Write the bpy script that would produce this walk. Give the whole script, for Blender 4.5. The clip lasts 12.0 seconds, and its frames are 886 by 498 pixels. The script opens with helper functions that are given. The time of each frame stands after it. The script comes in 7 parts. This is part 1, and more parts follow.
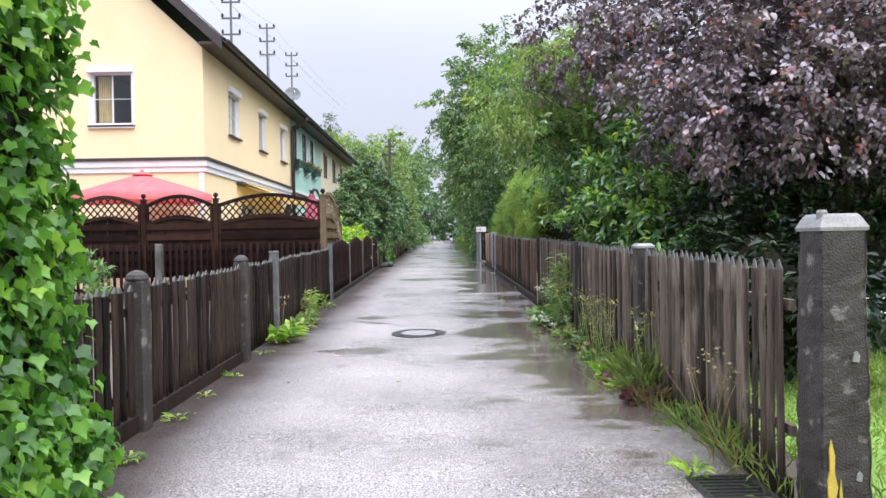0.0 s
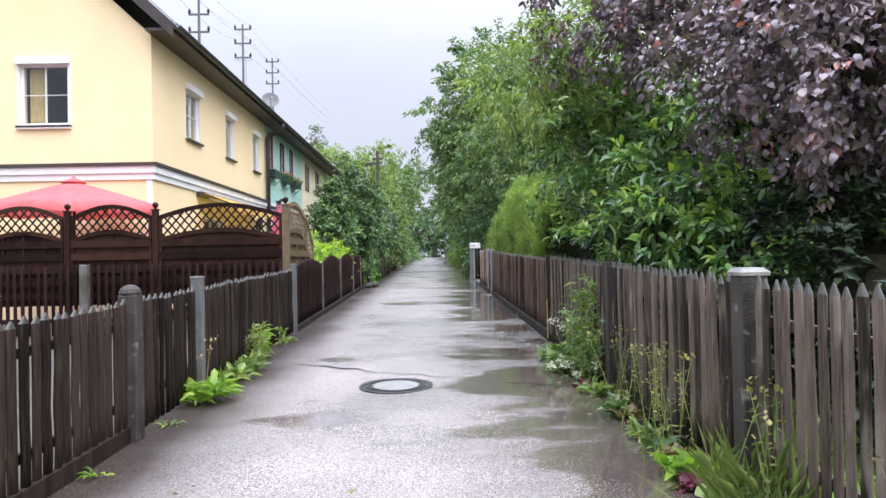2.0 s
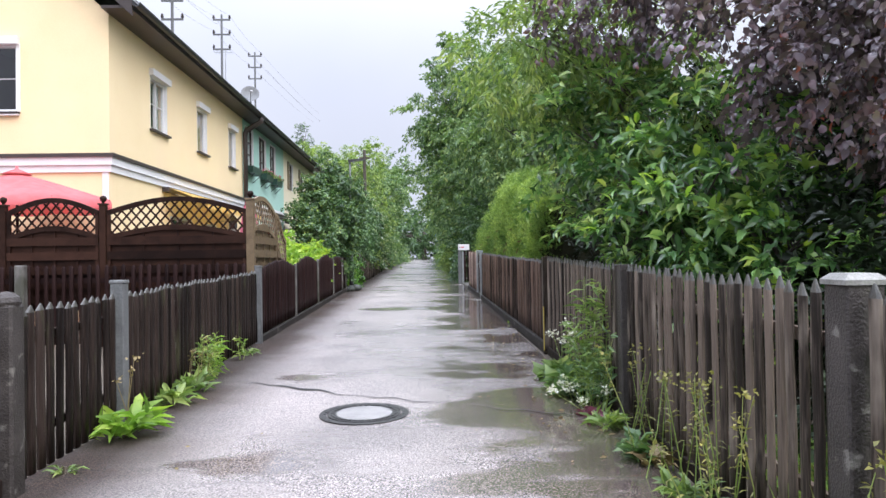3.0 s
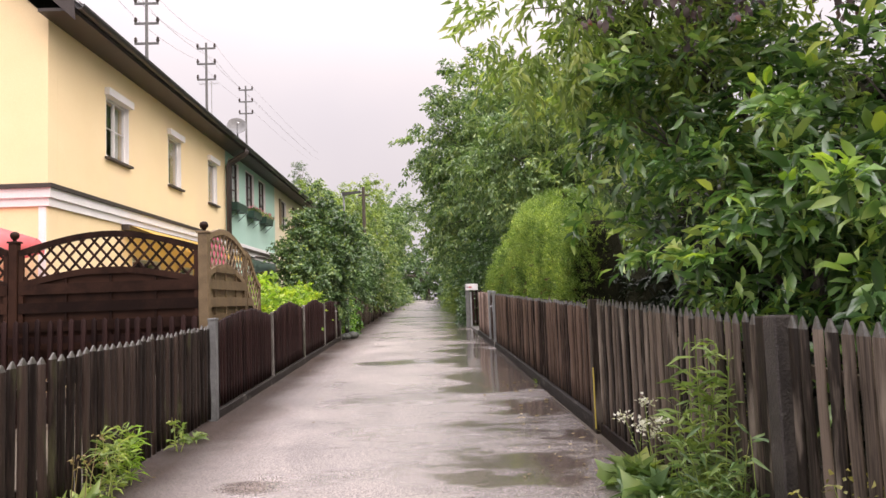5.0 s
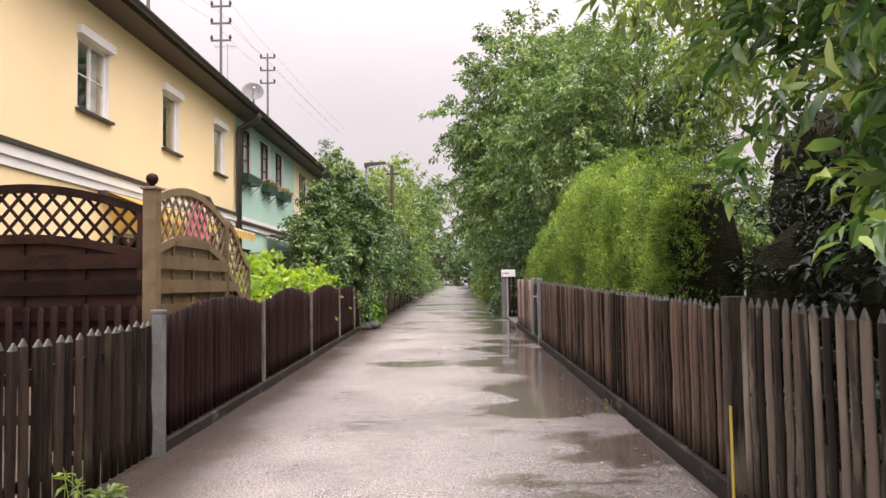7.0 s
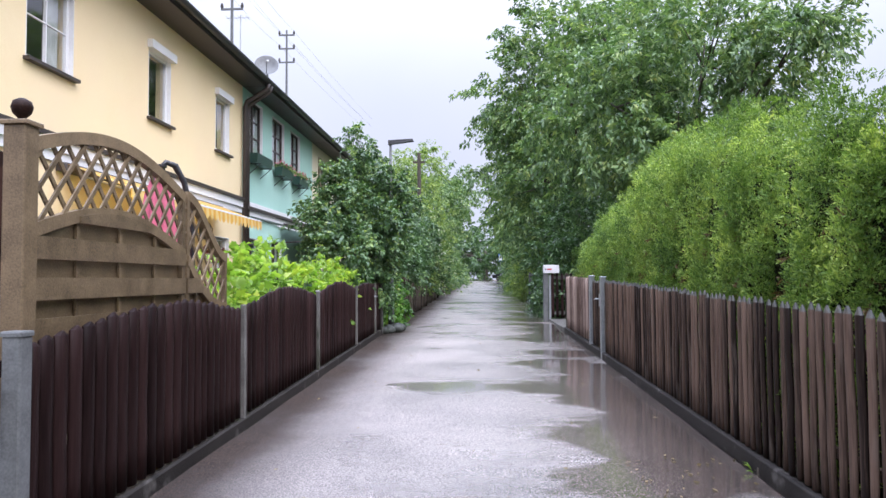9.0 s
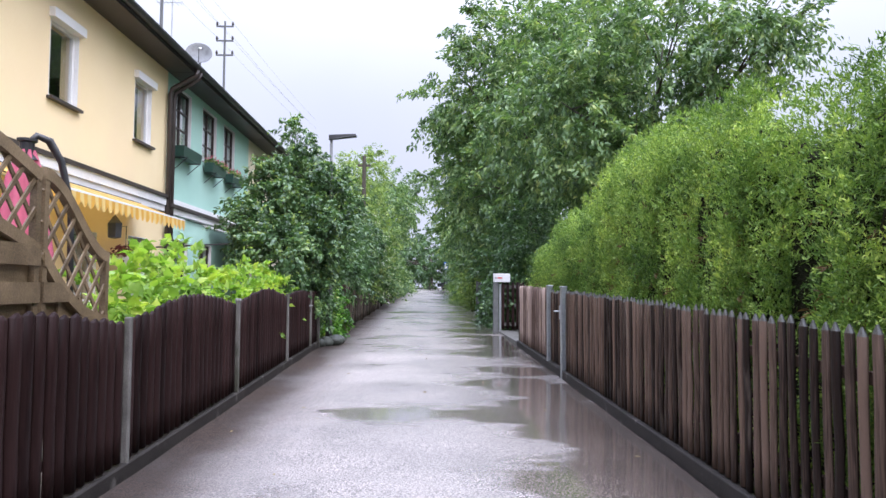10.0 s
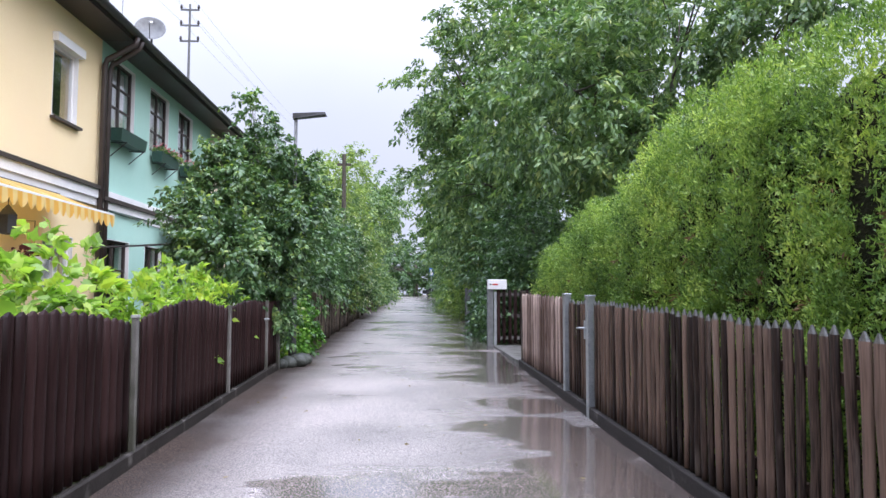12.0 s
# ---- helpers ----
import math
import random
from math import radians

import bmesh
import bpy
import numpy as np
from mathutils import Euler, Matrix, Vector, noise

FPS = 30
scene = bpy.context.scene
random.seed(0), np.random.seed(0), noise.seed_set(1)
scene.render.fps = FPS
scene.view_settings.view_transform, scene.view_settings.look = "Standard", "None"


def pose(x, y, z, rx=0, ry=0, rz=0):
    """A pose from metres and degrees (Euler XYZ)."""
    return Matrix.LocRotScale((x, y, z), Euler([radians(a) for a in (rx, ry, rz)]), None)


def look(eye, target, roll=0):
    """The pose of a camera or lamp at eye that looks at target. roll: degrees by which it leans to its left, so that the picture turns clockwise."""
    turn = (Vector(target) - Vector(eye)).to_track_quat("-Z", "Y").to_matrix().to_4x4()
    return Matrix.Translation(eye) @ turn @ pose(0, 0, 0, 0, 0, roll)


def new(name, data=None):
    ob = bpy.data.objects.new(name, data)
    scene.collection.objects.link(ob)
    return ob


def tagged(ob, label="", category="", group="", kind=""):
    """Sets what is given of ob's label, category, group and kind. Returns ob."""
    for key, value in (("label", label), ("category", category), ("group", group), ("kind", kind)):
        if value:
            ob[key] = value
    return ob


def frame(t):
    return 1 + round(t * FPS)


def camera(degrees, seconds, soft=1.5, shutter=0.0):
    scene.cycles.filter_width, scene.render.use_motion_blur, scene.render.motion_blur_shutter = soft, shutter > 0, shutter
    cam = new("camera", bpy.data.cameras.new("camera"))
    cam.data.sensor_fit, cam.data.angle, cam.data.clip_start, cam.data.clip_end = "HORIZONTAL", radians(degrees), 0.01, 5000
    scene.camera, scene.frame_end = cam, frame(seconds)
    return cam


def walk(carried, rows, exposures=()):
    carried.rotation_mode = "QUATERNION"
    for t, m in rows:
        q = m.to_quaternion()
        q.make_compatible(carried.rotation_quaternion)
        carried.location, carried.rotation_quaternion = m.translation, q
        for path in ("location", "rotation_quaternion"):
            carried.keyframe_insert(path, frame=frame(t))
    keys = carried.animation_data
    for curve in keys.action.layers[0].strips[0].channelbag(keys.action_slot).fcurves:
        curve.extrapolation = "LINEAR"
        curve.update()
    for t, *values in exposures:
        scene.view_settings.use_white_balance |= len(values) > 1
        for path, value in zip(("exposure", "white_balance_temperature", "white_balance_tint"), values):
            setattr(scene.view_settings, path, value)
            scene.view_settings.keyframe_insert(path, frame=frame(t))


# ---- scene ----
cam = camera(64.8, 12.0)
METRES, EYE, TILT, LEAN, TURN = 15.2, 1.44, 0.0, 0.0, -0.2
ROWS = [
    (0.0, 0.0, 0.0, 0.0, -0.01, -0.69, 0.94),
    (0.5, -0.0023, 0.0429, 0.0017, -0.33, -0.6, 1.46),
    (1.0, 0.0011, 0.0843, 0.0014, -0.38, -0.39, 1.53),
    (1.5, 0.0003, 0.1274, 0.0021, -0.29, 0.16, 1.25),
    (2.0, 0.005, 0.1687, 0.0027, -0.65, 0.64, 1.15),
    (2.5, 0.0075, 0.2105, 0.0023, -1.31, 0.66, 1.08),
    (3.0, 0.0123, 0.2538, 0.0016, -1.49, 0.83, 0.91),
    (3.5, 0.0134, 0.2935, 0.0028, -1.1, 1.88, 0.86),
    (5.5, 0.0097, 0.4613, 0.0068, -1.25, 4.22, 2.28),
    (6.0, 0.0071, 0.5052, 0.0075, -1.46, 3.89, 2.03),
    (6.5, 0.008, 0.5445, 0.009, -0.51, 3.37, 1.62),
    (7.0, 0.0071, 0.5868, 0.009, 1.21, 2.95, 0.92),
    (9.0, -0.0112, 0.7556, 0.013, 3.31, 2.53, 0.4),
    (9.5, -0.0113, 0.7963, 0.0139, 0.56, 3.87, 0.56),
    (10.0, -0.0146, 0.8371, 0.0134, -1.23, 3.19, -0.27),
    (10.5, -0.0132, 0.88, 0.0143, -2.44, 3.24, -0.54),
    (11.0, -0.0142, 0.9176, 0.0144, -2.8, 3.32, -0.28),
    (11.5, -0.0137, 0.9575, 0.0143, -2.86, 3.4, -0.14),
    (12.0, -0.0133, 0.9972, 0.0155, -2.46, 3.75, -0.14),
]
walk(cam, [(t, pose(0, 0, EYE, TILT, LEAN, TURN) @ pose(METRES * x, METRES * y, METRES * z, 90 + pitch, roll, yaw)) for t, x, y, z, yaw, pitch, roll in ROWS],
     [(0.0, 0.44, 6450, 14), (3.7, 0.44, 6450, 14), (5.2, 0.36, 7950, 22), (7.2, 0.36, 7950, 22), (8.7, 0.48, 6200, 18), (12.0, 0.48, 6200, 18)])

# ---- sky and light: a bright overcast after rain ----
HORIZON, ZENITH = 0.071, 0.56
world = bpy.data.worlds.new("overcast_sky")
scene.world = world
world.use_nodes = True
wn, wl = world.node_tree.nodes, world.node_tree.links
wn.clear()
sky = wn.new("ShaderNodeTexSky")
sky.sky_type = "NISHITA"
sky.sun_disc = False
sky.sun_elevation, sky.sun_rotation = radians(42), radians(138)
sky.air_density, sky.dust_density, sky.ozone_density = 1.0, 4.0, 1.0
sat = wn.new("ShaderNodeHueSaturation")
sat.inputs["Saturation"].default_value = 0.25
wl.new(sky.outputs[0], sat.inputs["Color"])
cloud_noise = wn.new("ShaderNodeTexNoise")
cloud_noise.inputs["Scale"].default_value = 1.6
cloud_noise.inputs["Detail"].default_value = 4.0
cloud_ramp = wn.new("ShaderNodeValToRGB")
cloud_ramp.color_ramp.elements[0].color = (7.2, 8.0, 9.8, 1)
cloud_ramp.color_ramp.elements[1].color = (8.9, 9.5, 10.9, 1)
cloud_ramp.color_ramp.elements[0].position, cloud_ramp.color_ramp.elements[1].position = 0.35, 0.7
wl.new(cloud_noise.outputs["Fac"], cloud_ramp.inputs["Fac"])
cloud_mix = wn.new("ShaderNodeMixRGB")
cloud_mix.inputs["Fac"].default_value = 0.85
wl.new(sat.outputs[0], cloud_mix.inputs["Color1"])
wl.new(cloud_ramp.outputs["Color"], cloud_mix.inputs["Color2"])
# an overcast sky is brighter towards the zenith
coord = wn.new("ShaderNodeTexCoord")
sep_sky = wn.new("ShaderNodeSeparateXYZ")
wl.new(coord.outputs["Generated"], sep_sky.inputs[0])
wl.new(coord.outputs["Generated"], cloud_noise.inputs["Vector"])
square = wn.new("ShaderNodeMath")
square.operation = "POWER"
square.use_clamp = True
square.inputs[1].default_value = 3.0
wl.new(sep_sky.outputs["Z"], square.inputs[0])
rise = wn.new("ShaderNodeMath")
rise.operation = "MULTIPLY_ADD"
rise.inputs[1].default_value, rise.inputs[2].default_value = ZENITH, HORIZON
wl.new(square.outputs[0], rise.inputs[0])
background = wn.new("ShaderNodeBackground")
wl.new(rise.outputs[0], background.inputs["Strength"])
wl.new(cloud_mix.outputs[0], background.inputs["Color"])
world_out = wn.new("ShaderNodeOutputWorld")
wl.new(background.outputs[0], world_out.inputs["Surface"])
sun = new("sun", bpy.data.lights.new("sun", "SUN"))
sun.data.energy, sun.data.angle, sun.data.color = 1.5, radians(60), (1.0, 0.97, 0.92)
sun.matrix_world = look((8, -9, 11), (0, 0, 0))

# ---- materials ----
def nodes_of(name):
    m = bpy.data.materials.new(name)
    m.use_nodes = True
    return m, m.node_tree.nodes, m.node_tree.links, m.node_tree.nodes["Principled BSDF"]


def ramp_node(n, stops):
    r = n.new("ShaderNodeValToRGB")
    els = r.color_ramp.elements
    while len(els) < len(stops):
        els.new(0.5)
    for e, (p, c) in zip(els, stops):
        e.position, e.color = p, (*c, 1) if len(c) == 3 else c
    return r


def surface(name, dark, light, scale=3.0, fine=60.0, rough=(0.4, 0.6), bump=0.2, stretch=(1, 1, 1), metal=0.0, random_tint=0.0, spec=0.5, stain=None, bump_dist=0.004, span=(0.3, 0.7)):
    """Two scales of variation, a fine relief and, if given, stains with a shape of their own."""
    m, n, l, b = nodes_of(name)
    geo = n.new("ShaderNodeNewGeometry")
    mp = n.new("ShaderNodeMapping")
    mp.inputs["Scale"].default_value = stretch
    l.new(geo.outputs["Position"], mp.inputs["Vector"])
    big, small = n.new("ShaderNodeTexNoise"), n.new("ShaderNodeTexNoise")
    big.inputs["Scale"].default_value, small.inputs["Scale"].default_value = scale, fine
    big.inputs["Detail"].default_value, small.inputs["Detail"].default_value = 5, 4
    for q in (big, small):
        l.new(mp.outputs[0], q.inputs["Vector"])
    add = n.new("ShaderNodeMath")
    add.operation = "MULTIPLY_ADD"
    l.new(small.outputs["Fac"], add.inputs[0])
    add.inputs[1].default_value = 0.5
    half = n.new("ShaderNodeMath")
    half.operation = "MULTIPLY"
    half.inputs[1].default_value = 0.5
    l.new(big.outputs["Fac"], half.inputs[0])
    l.new(half.outputs[0], add.inputs[2])
    value = add.outputs[0]
    if random_tint:
        info = n.new("ShaderNodeObjectInfo")
        t = n.new("ShaderNodeMath")
        t.operation = "MULTIPLY_ADD"
        l.new(info.outputs["Random"], t.inputs[0])
        t.inputs[1].default_value = random_tint
        off = n.new("ShaderNodeMath")
        off.operation = "SUBTRACT"
        off.inputs[1].default_value = random_tint / 2
        l.new(value, off.inputs[0])
        l.new(off.outputs[0], t.inputs[2])
        value = t.outputs[0]
    r = ramp_node(n, [(span[0], dark), (span[1], light)])
    l.new(value, r.inputs["Fac"])
    colour = r.outputs["Color"]
    if stain:
        sc, sstretch, tint, lo, hi = stain
        mp2 = n.new("ShaderNodeMapping")
        mp2.inputs["Scale"].default_value = sstretch
        l.new(geo.outputs["Position"], mp2.inputs["Vector"])
        sn = n.new("ShaderNodeTexNoise")
        sn.inputs["Scale"].default_value, sn.inputs["Detail"].default_value = sc, 6
        l.new(mp2.outputs[0], sn.inputs["Vector"])
        sr = ramp_node(n, [(lo, (0, 0, 0)), (hi, (1, 1, 1))])
        l.new(sn.outputs["Fac"], sr.inputs["Fac"])
        mix = n.new("ShaderNodeMixRGB")
        mix.inputs["Color2"].default_value = (*tint, 1)
        l.new(sr.outputs["Color"], mix.inputs["Fac"])
        l.new(colour, mix.inputs["Color1"])
        colour = mix.outputs[0]
    l.new(colour, b.inputs["Base Color"])
    rr = n.new("ShaderNodeMapRange")
    rr.inputs["To Min"].default_value, rr.inputs["To Max"].default_value = rough
    l.new(big.outputs["Fac"], rr.inputs["Value"])
    l.new(rr.outputs[0], b.inputs["Roughness"])
    b.inputs["Metallic"].default_value = metal
    b.inputs["Specular IOR Level"].default_value = spec
    if bump:
        bp = n.new("ShaderNodeBump")
        bp.inputs["Strength"].default_value, bp.inputs["Distance"].default_value = bump, bump_dist
        l.new(small.outputs["Fac"], bp.inputs["Height"])
        l.new(bp.outputs[0], b.inputs["Normal"])
    return m


def leaf_material(name, stops, rough=0.4, through_light=0.3, spec=0.5):
    m, n, l, b = nodes_of(name)
    geo = n.new("ShaderNodeNewGeometry")
    r = ramp_node(n, stops)
    big = n.new("ShaderNodeTexNoise")
    big.inputs["Scale"].default_value = 1.9
    big.inputs["Detail"].default_value = 3
    l.new(geo.outputs["Position"], big.inputs["Vector"])
    mixv = n.new("ShaderNodeMath")
    mixv.operation = "MULTIPLY_ADD"
    mixv.inputs[1].default_value = 0.55
    l.new(geo.outputs["Random Per Island"], mixv.inputs[0])
    sub = n.new("ShaderNodeMath")
    sub.operation = "MULTIPLY_ADD"
    sub.inputs[1].default_value, sub.inputs[2].default_value = 1.7, -0.62
    l.new(big.outputs["Fac"], sub.inputs[0])
    l.new(sub.outputs[0], mixv.inputs[2])
    l.new(mixv.outputs[0], r.inputs["Fac"])
    l.new(r.outputs["Color"], b.inputs["Base Color"])
    b.inputs["Roughness"].default_value = rough
    b.inputs["Specular IOR Level"].default_value = spec
    tr = n.new("ShaderNodeBsdfTranslucent")
    bright = n.new("ShaderNodeMixRGB")
    bright.blend_type = "MULTIPLY"
    bright.inputs["Fac"].default_value = 1.0
    bright.inputs["Color2"].default_value = (1.4, 1.55, 0.75, 1)
    l.new(r.outputs["Color"], bright.inputs["Color1"])
    l.new(bright.outputs[0], tr.inputs["Color"])
    mix = n.new("ShaderNodeMixShader")
    mix.inputs["Fac"].default_value = through_light
    l.new(b.outputs[0], mix.inputs[1])
    l.new(tr.outputs[0], mix.inputs[2])
    l.new(mix.outputs[0], n["Material Output"].inputs["Surface"])
    return m


def wet_asphalt():
    """Old asphalt, light stones in a dark binder, rain-wet, with smooth water films and puddles."""
    m, n, l, b = nodes_of("wet_asphalt")
    geo = n.new("ShaderNodeNewGeometry")
    pos = geo.outputs["Position"]

    def tex(scale, detail=4.0, stretch=None, kind="ShaderNodeTexNoise"):
        t = n.new(kind)
        t.inputs["Scale"].default_value = scale
        if kind == "ShaderNodeTexNoise":
            t.inputs["Detail"].default_value = detail
        src = pos
        if stretch:
            mp = n.new("ShaderNodeMapping")
            mp.inputs["Scale"].default_value = stretch
            l.new(pos, mp.inputs["Vector"])
            src = mp.outputs[0]
        l.new(src, t.inputs["Vector"])
        return t

    def math_node(op, a, v, c=None, clamp=False):
        q = n.new("ShaderNodeMath")
        q.operation, q.use_clamp = op, clamp
        for i, s in enumerate((a, v, c)):
            if s is None:
                continue
            if isinstance(s, (int, float)):
                q.inputs[i].default_value = s
            else:
                l.new(s, q.inputs[i])
        return q.outputs[0]

    stones = tex(95, kind="ShaderNodeTexVoronoi")
    grain = tex(160, 3)
    patches = tex(0.9, 6)
    pools = tex(0.6, 6, (0.8, 1.3, 1.0))
    pools_small = tex(2.6, 6, (0.6, 1.6, 1.0))
    sep = n.new("ShaderNodeSeparateXYZ")
    l.new(pos, sep.inputs[0])
    # the lane falls to its right-hand side, where the water stands
    right = n.new("ShaderNodeMapRange")
    right.inputs["From Min"].default_value, right.inputs["From Max"].default_value = 0.0, 1.3
    l.new(sep.outputs["X"], right.inputs["Value"])
    left = n.new("ShaderNodeMapRange")
    left.inputs["From Min"].default_value, left.inputs["From Max"].default_value = -1.15, -2.1
    l.new(sep.outputs["X"], left.inputs["Value"])
    w = math_node("MULTIPLY_ADD", right.outputs[0], 0.165, pools.outputs["Fac"])
    w = math_node("MULTIPLY_ADD", pools_small.outputs["Fac"], 0.22, w)
    w = math_node("MULTIPLY_ADD", left.outputs[0], -0.12, w)
    pits = tex(74, 5)
    w = math_node("MULTIPLY_ADD", pits.outputs["Fac"], 0.16, math_node("SUBTRACT", w, 0.08))
    pool = n.new("ShaderNodeMapRange")
    pool.inputs["From Min"].default_value, pool.inputs["From Max"].default_value = 0.725, 0.755
    pool.interpolation_type = "SMOOTHSTEP"
    l.new(w, pool.inputs["Value"])
    film = n.new("ShaderNodeMapRange")
    film.inputs["From Min"].default_value, film.inputs["From Max"].default_value = 0.45, 0.70
    l.new(w, film.inputs["Value"])
    base = ramp_node(n, [(0.0, (0.62, 0.58, 0.565)), (0.35, (0.44, 0.408, 0.396)), (0.8, (0.17, 0.156, 0.150))])
    l.new(stones.outputs["Distance"], base.inputs["Fac"])
    tint = ramp_node(n, [(0.35, (0.75, 0.72, 0.7)), (0.65, (1.15, 1.1, 1.06))])
    l.new(patches.outputs["Fac"], tint.inputs["Fac"])
    mul = n.new("ShaderNodeMixRGB")
    mul.blend_type = "MULTIPLY"
    mul.inputs["Fac"].default_value = 1
    l.new(base.outputs["Color"], mul.inputs["Color1"])
    l.new(tint.outputs["Color"], mul.inputs["Color2"])
    pit_ramp = ramp_node(n, [(0.37, (0.16, 0.15, 0.145)), (0.47, (0.85, 0.84, 0.83)), (0.55, (1.05, 1.04, 1.03)), (0.63, (1.6, 1.56, 1.52))])
    l.new(pits.outputs["Fac"], pit_ramp.inputs["Fac"])
    grit = n.new("ShaderNodeMixRGB")
    grit.blend_type = "MULTIPLY"
    grit.inputs["Fac"].default_value = 0.95
    l.new(mul.outputs[0], grit.inputs["Color1"])
    l.new(pit_ramp.outputs["Color"], grit.inputs["Color2"])
    mul = grit
    wetmix = n.new("ShaderNodeMixRGB")
    wetmix.blend_type = "MULTIPLY"
    wetmix.inputs["Color2"].default_value = (0.22, 0.175, 0.14, 1)
    l.new(math_node("MULTIPLY_ADD", pool.outputs[0], 0.4, math_node("MULTIPLY", right.outputs[0], 0.4)), wetmix.inputs["Fac"])
    l.new(mul.outputs[0], wetmix.inputs["Color1"])
    # washed-in dirt along the left-hand edge, with a ragged border
    edge = math_node("MULTIPLY_ADD", patches.outputs["Fac"], 0.9, math_node("MULTIPLY", left.outputs[0], 0.95))
    edge = math_node("MULTIPLY_ADD", pits.outputs["Fac"], 0.7, math_node("SUBTRACT", edge, 0.90), clamp=True)
    dirt = n.new("ShaderNodeMixRGB")
    dirt.blend_type = "MULTIPLY"
    dirt.inputs["Color2"].default_value = (0.17, 0.145, 0.13, 1)
    l.new(math_node("MULTIPLY", edge, 1.3, clamp=True), dirt.inputs["Fac"])
    l.new(wetmix.outputs[0], dirt.inputs["Color1"])
    l.new(dirt.outputs[0], b.inputs["Base Color"])
    dry = math_node("SUBTRACT", 1.0, pool.outputs[0])
    rough = math_node("MULTIPLY_ADD", film.outputs[0], -0.14, 0.33)
    rough = math_node("MULTIPLY_ADD", edge, 0.45, rough)
    rough = math_node("MULTIPLY", rough, dry)
    rough = math_node("ADD", rough, 0.06)
    l.new(rough, b.inputs["Roughness"])
    l.new(math_node("MULTIPLY_ADD", edge, -0.95, 1.0, clamp=True), b.inputs["Specular IOR Level"])
    b.inputs["Coat IOR"].default_value = 1.45
    b.inputs["Coat Roughness"].default_value = 0.2
    l.new(math_node("MULTIPLY", math_node("MULTIPLY", film.outputs[0], 0.6), math_node("MULTIPLY_ADD", edge, -1.2, 1.0, clamp=True)), b.inputs["Coat Weight"])
    height = math_node("MULTIPLY_ADD", stones.outputs["Distance"], -1.0, grain.outputs["Fac"])
    height = math_node("MULTIPLY_ADD", pits.outputs["Fac"], 1.2, height)
    bp = n.new("ShaderNodeBump")
    bp.inputs["Distance"].default_value = 0.006
    st = math_node("MULTIPLY_ADD", dry, 0.6, 0.02)
    l.new(st, bp.inputs["Strength"])
    l.new(height, bp.inputs["Height"])
    l.new(bp.outputs[0], b.inputs["Normal"])
    l.new(bp.outputs[0], b.inputs["Coat Normal"])
    return m


def glass_material():
    m, n, l, b = nodes_of("window_glass")
    b.inputs["Base Color"].default_value = (0.95, 0.97, 0.97, 1)
    b.inputs["Roughness"].default_value = 0.02
    b.inputs["Transmission Weight"].default_value = 1.0
    b.inputs["IOR"].default_value = 1.5
    return m


def striped_fabric():
    m, n, l, b = nodes_of("striped_awning_fabric")
    geo = n.new("ShaderNodeNewGeometry")
    sep = n.new("ShaderNodeSeparateXYZ")
    l.new(geo.outputs["Position"], sep.inputs[0])
    f = n.new("ShaderNodeMath")
    f.operation = "PINGPONG"
    f.inputs[1].default_value = 0.11
    l.new(sep.outputs["Y"], f.inputs[0])
    r = ramp_node(n, [(0.045, (0.85, 0.50, 0.10)), (0.065, (0.88, 0.68, 0.28))])
    l.new(f.outputs[0], r.inputs["Fac"])
    l.new(r.outputs["Color"], b.inputs["Base Color"])
    b.inputs["Roughness"].default_value = 0.8
    tr = n.new("ShaderNodeBsdfTranslucent")
    l.new(r.outputs["Color"], tr.inputs["Color"])
    mix = n.new("ShaderNodeMixShader")
    mix.inputs["Fac"].default_value = 0.45
    l.new(b.outputs[0], mix.inputs[1])
    l.new(tr.outputs[0], mix.inputs[2])
    l.new(mix.outputs[0], n["Material Output"].inputs["Surface"])
    return m


def cloth(name, colour, through_light=0.35):
    m, n, l, b = nodes_of(name)
    geo = n.new("ShaderNodeNewGeometry")
    t = n.new("ShaderNodeTexNoise")
    t.inputs["Scale"].default_value = 5
    l.new(geo.outputs["Position"], t.inputs["Vector"])
    r = ramp_node(n, [(0.3, tuple(c * 0.85 for c in colour)), (0.7, tuple(min(1, c * 1.1) for c in colour))])
    l.new(t.outputs["Fac"], r.inputs["Fac"])
    l.new(r.outputs["Color"], b.inputs["Base Color"])
    b.inputs["Roughness"].default_value = 0.75
    tr = n.new("ShaderNodeBsdfTranslucent")
    l.new(r.outputs["Color"], tr.inputs["Color"])
    mix = n.new("ShaderNodeMixShader")
    mix.inputs["Fac"].default_value = through_light
    l.new(b.outputs[0], mix.inputs[1])
    l.new(tr.outputs[0], mix.inputs[2])
    l.new(mix.outputs[0], n["Material Output"].inputs["Surface"])
    return m


UP = (1, 1, 0.045)
ASPHALT = wet_asphalt()
SOIL = surface("damp_soil", (0.05, 0.04, 0.028), (0.13, 0.105, 0.075), 2, 50, (0.5, 0.8), 0.8, bump_dist=0.02)
LAWN_SOIL = surface("lawn_ground", (0.10, 0.20, 0.025), (0.22, 0.38, 0.06), 1.2, 70, (0.6, 0.8), 0.8, bump_dist=0.02)
CONCRETE = surface("weathered_concrete", (0.06, 0.056, 0.05), (0.20, 0.19, 0.175), 5, 120, (0.45, 0.75), 0.6, stain=(4, (1, 1, 0.5), (0.06, 0.06, 0.045), 0.5, 0.62))
DARK_CONCRETE = surface("dark_wet_concrete", (0.017, 0.0145, 0.013), (0.072, 0.062, 0.056), 6, 90, (0.35, 0.65), 1.0, stain=(9, (1, 1, 1), (0.17, 0.16, 0.14), 0.62, 0.70), bump_dist=0.008, spec=0.3)
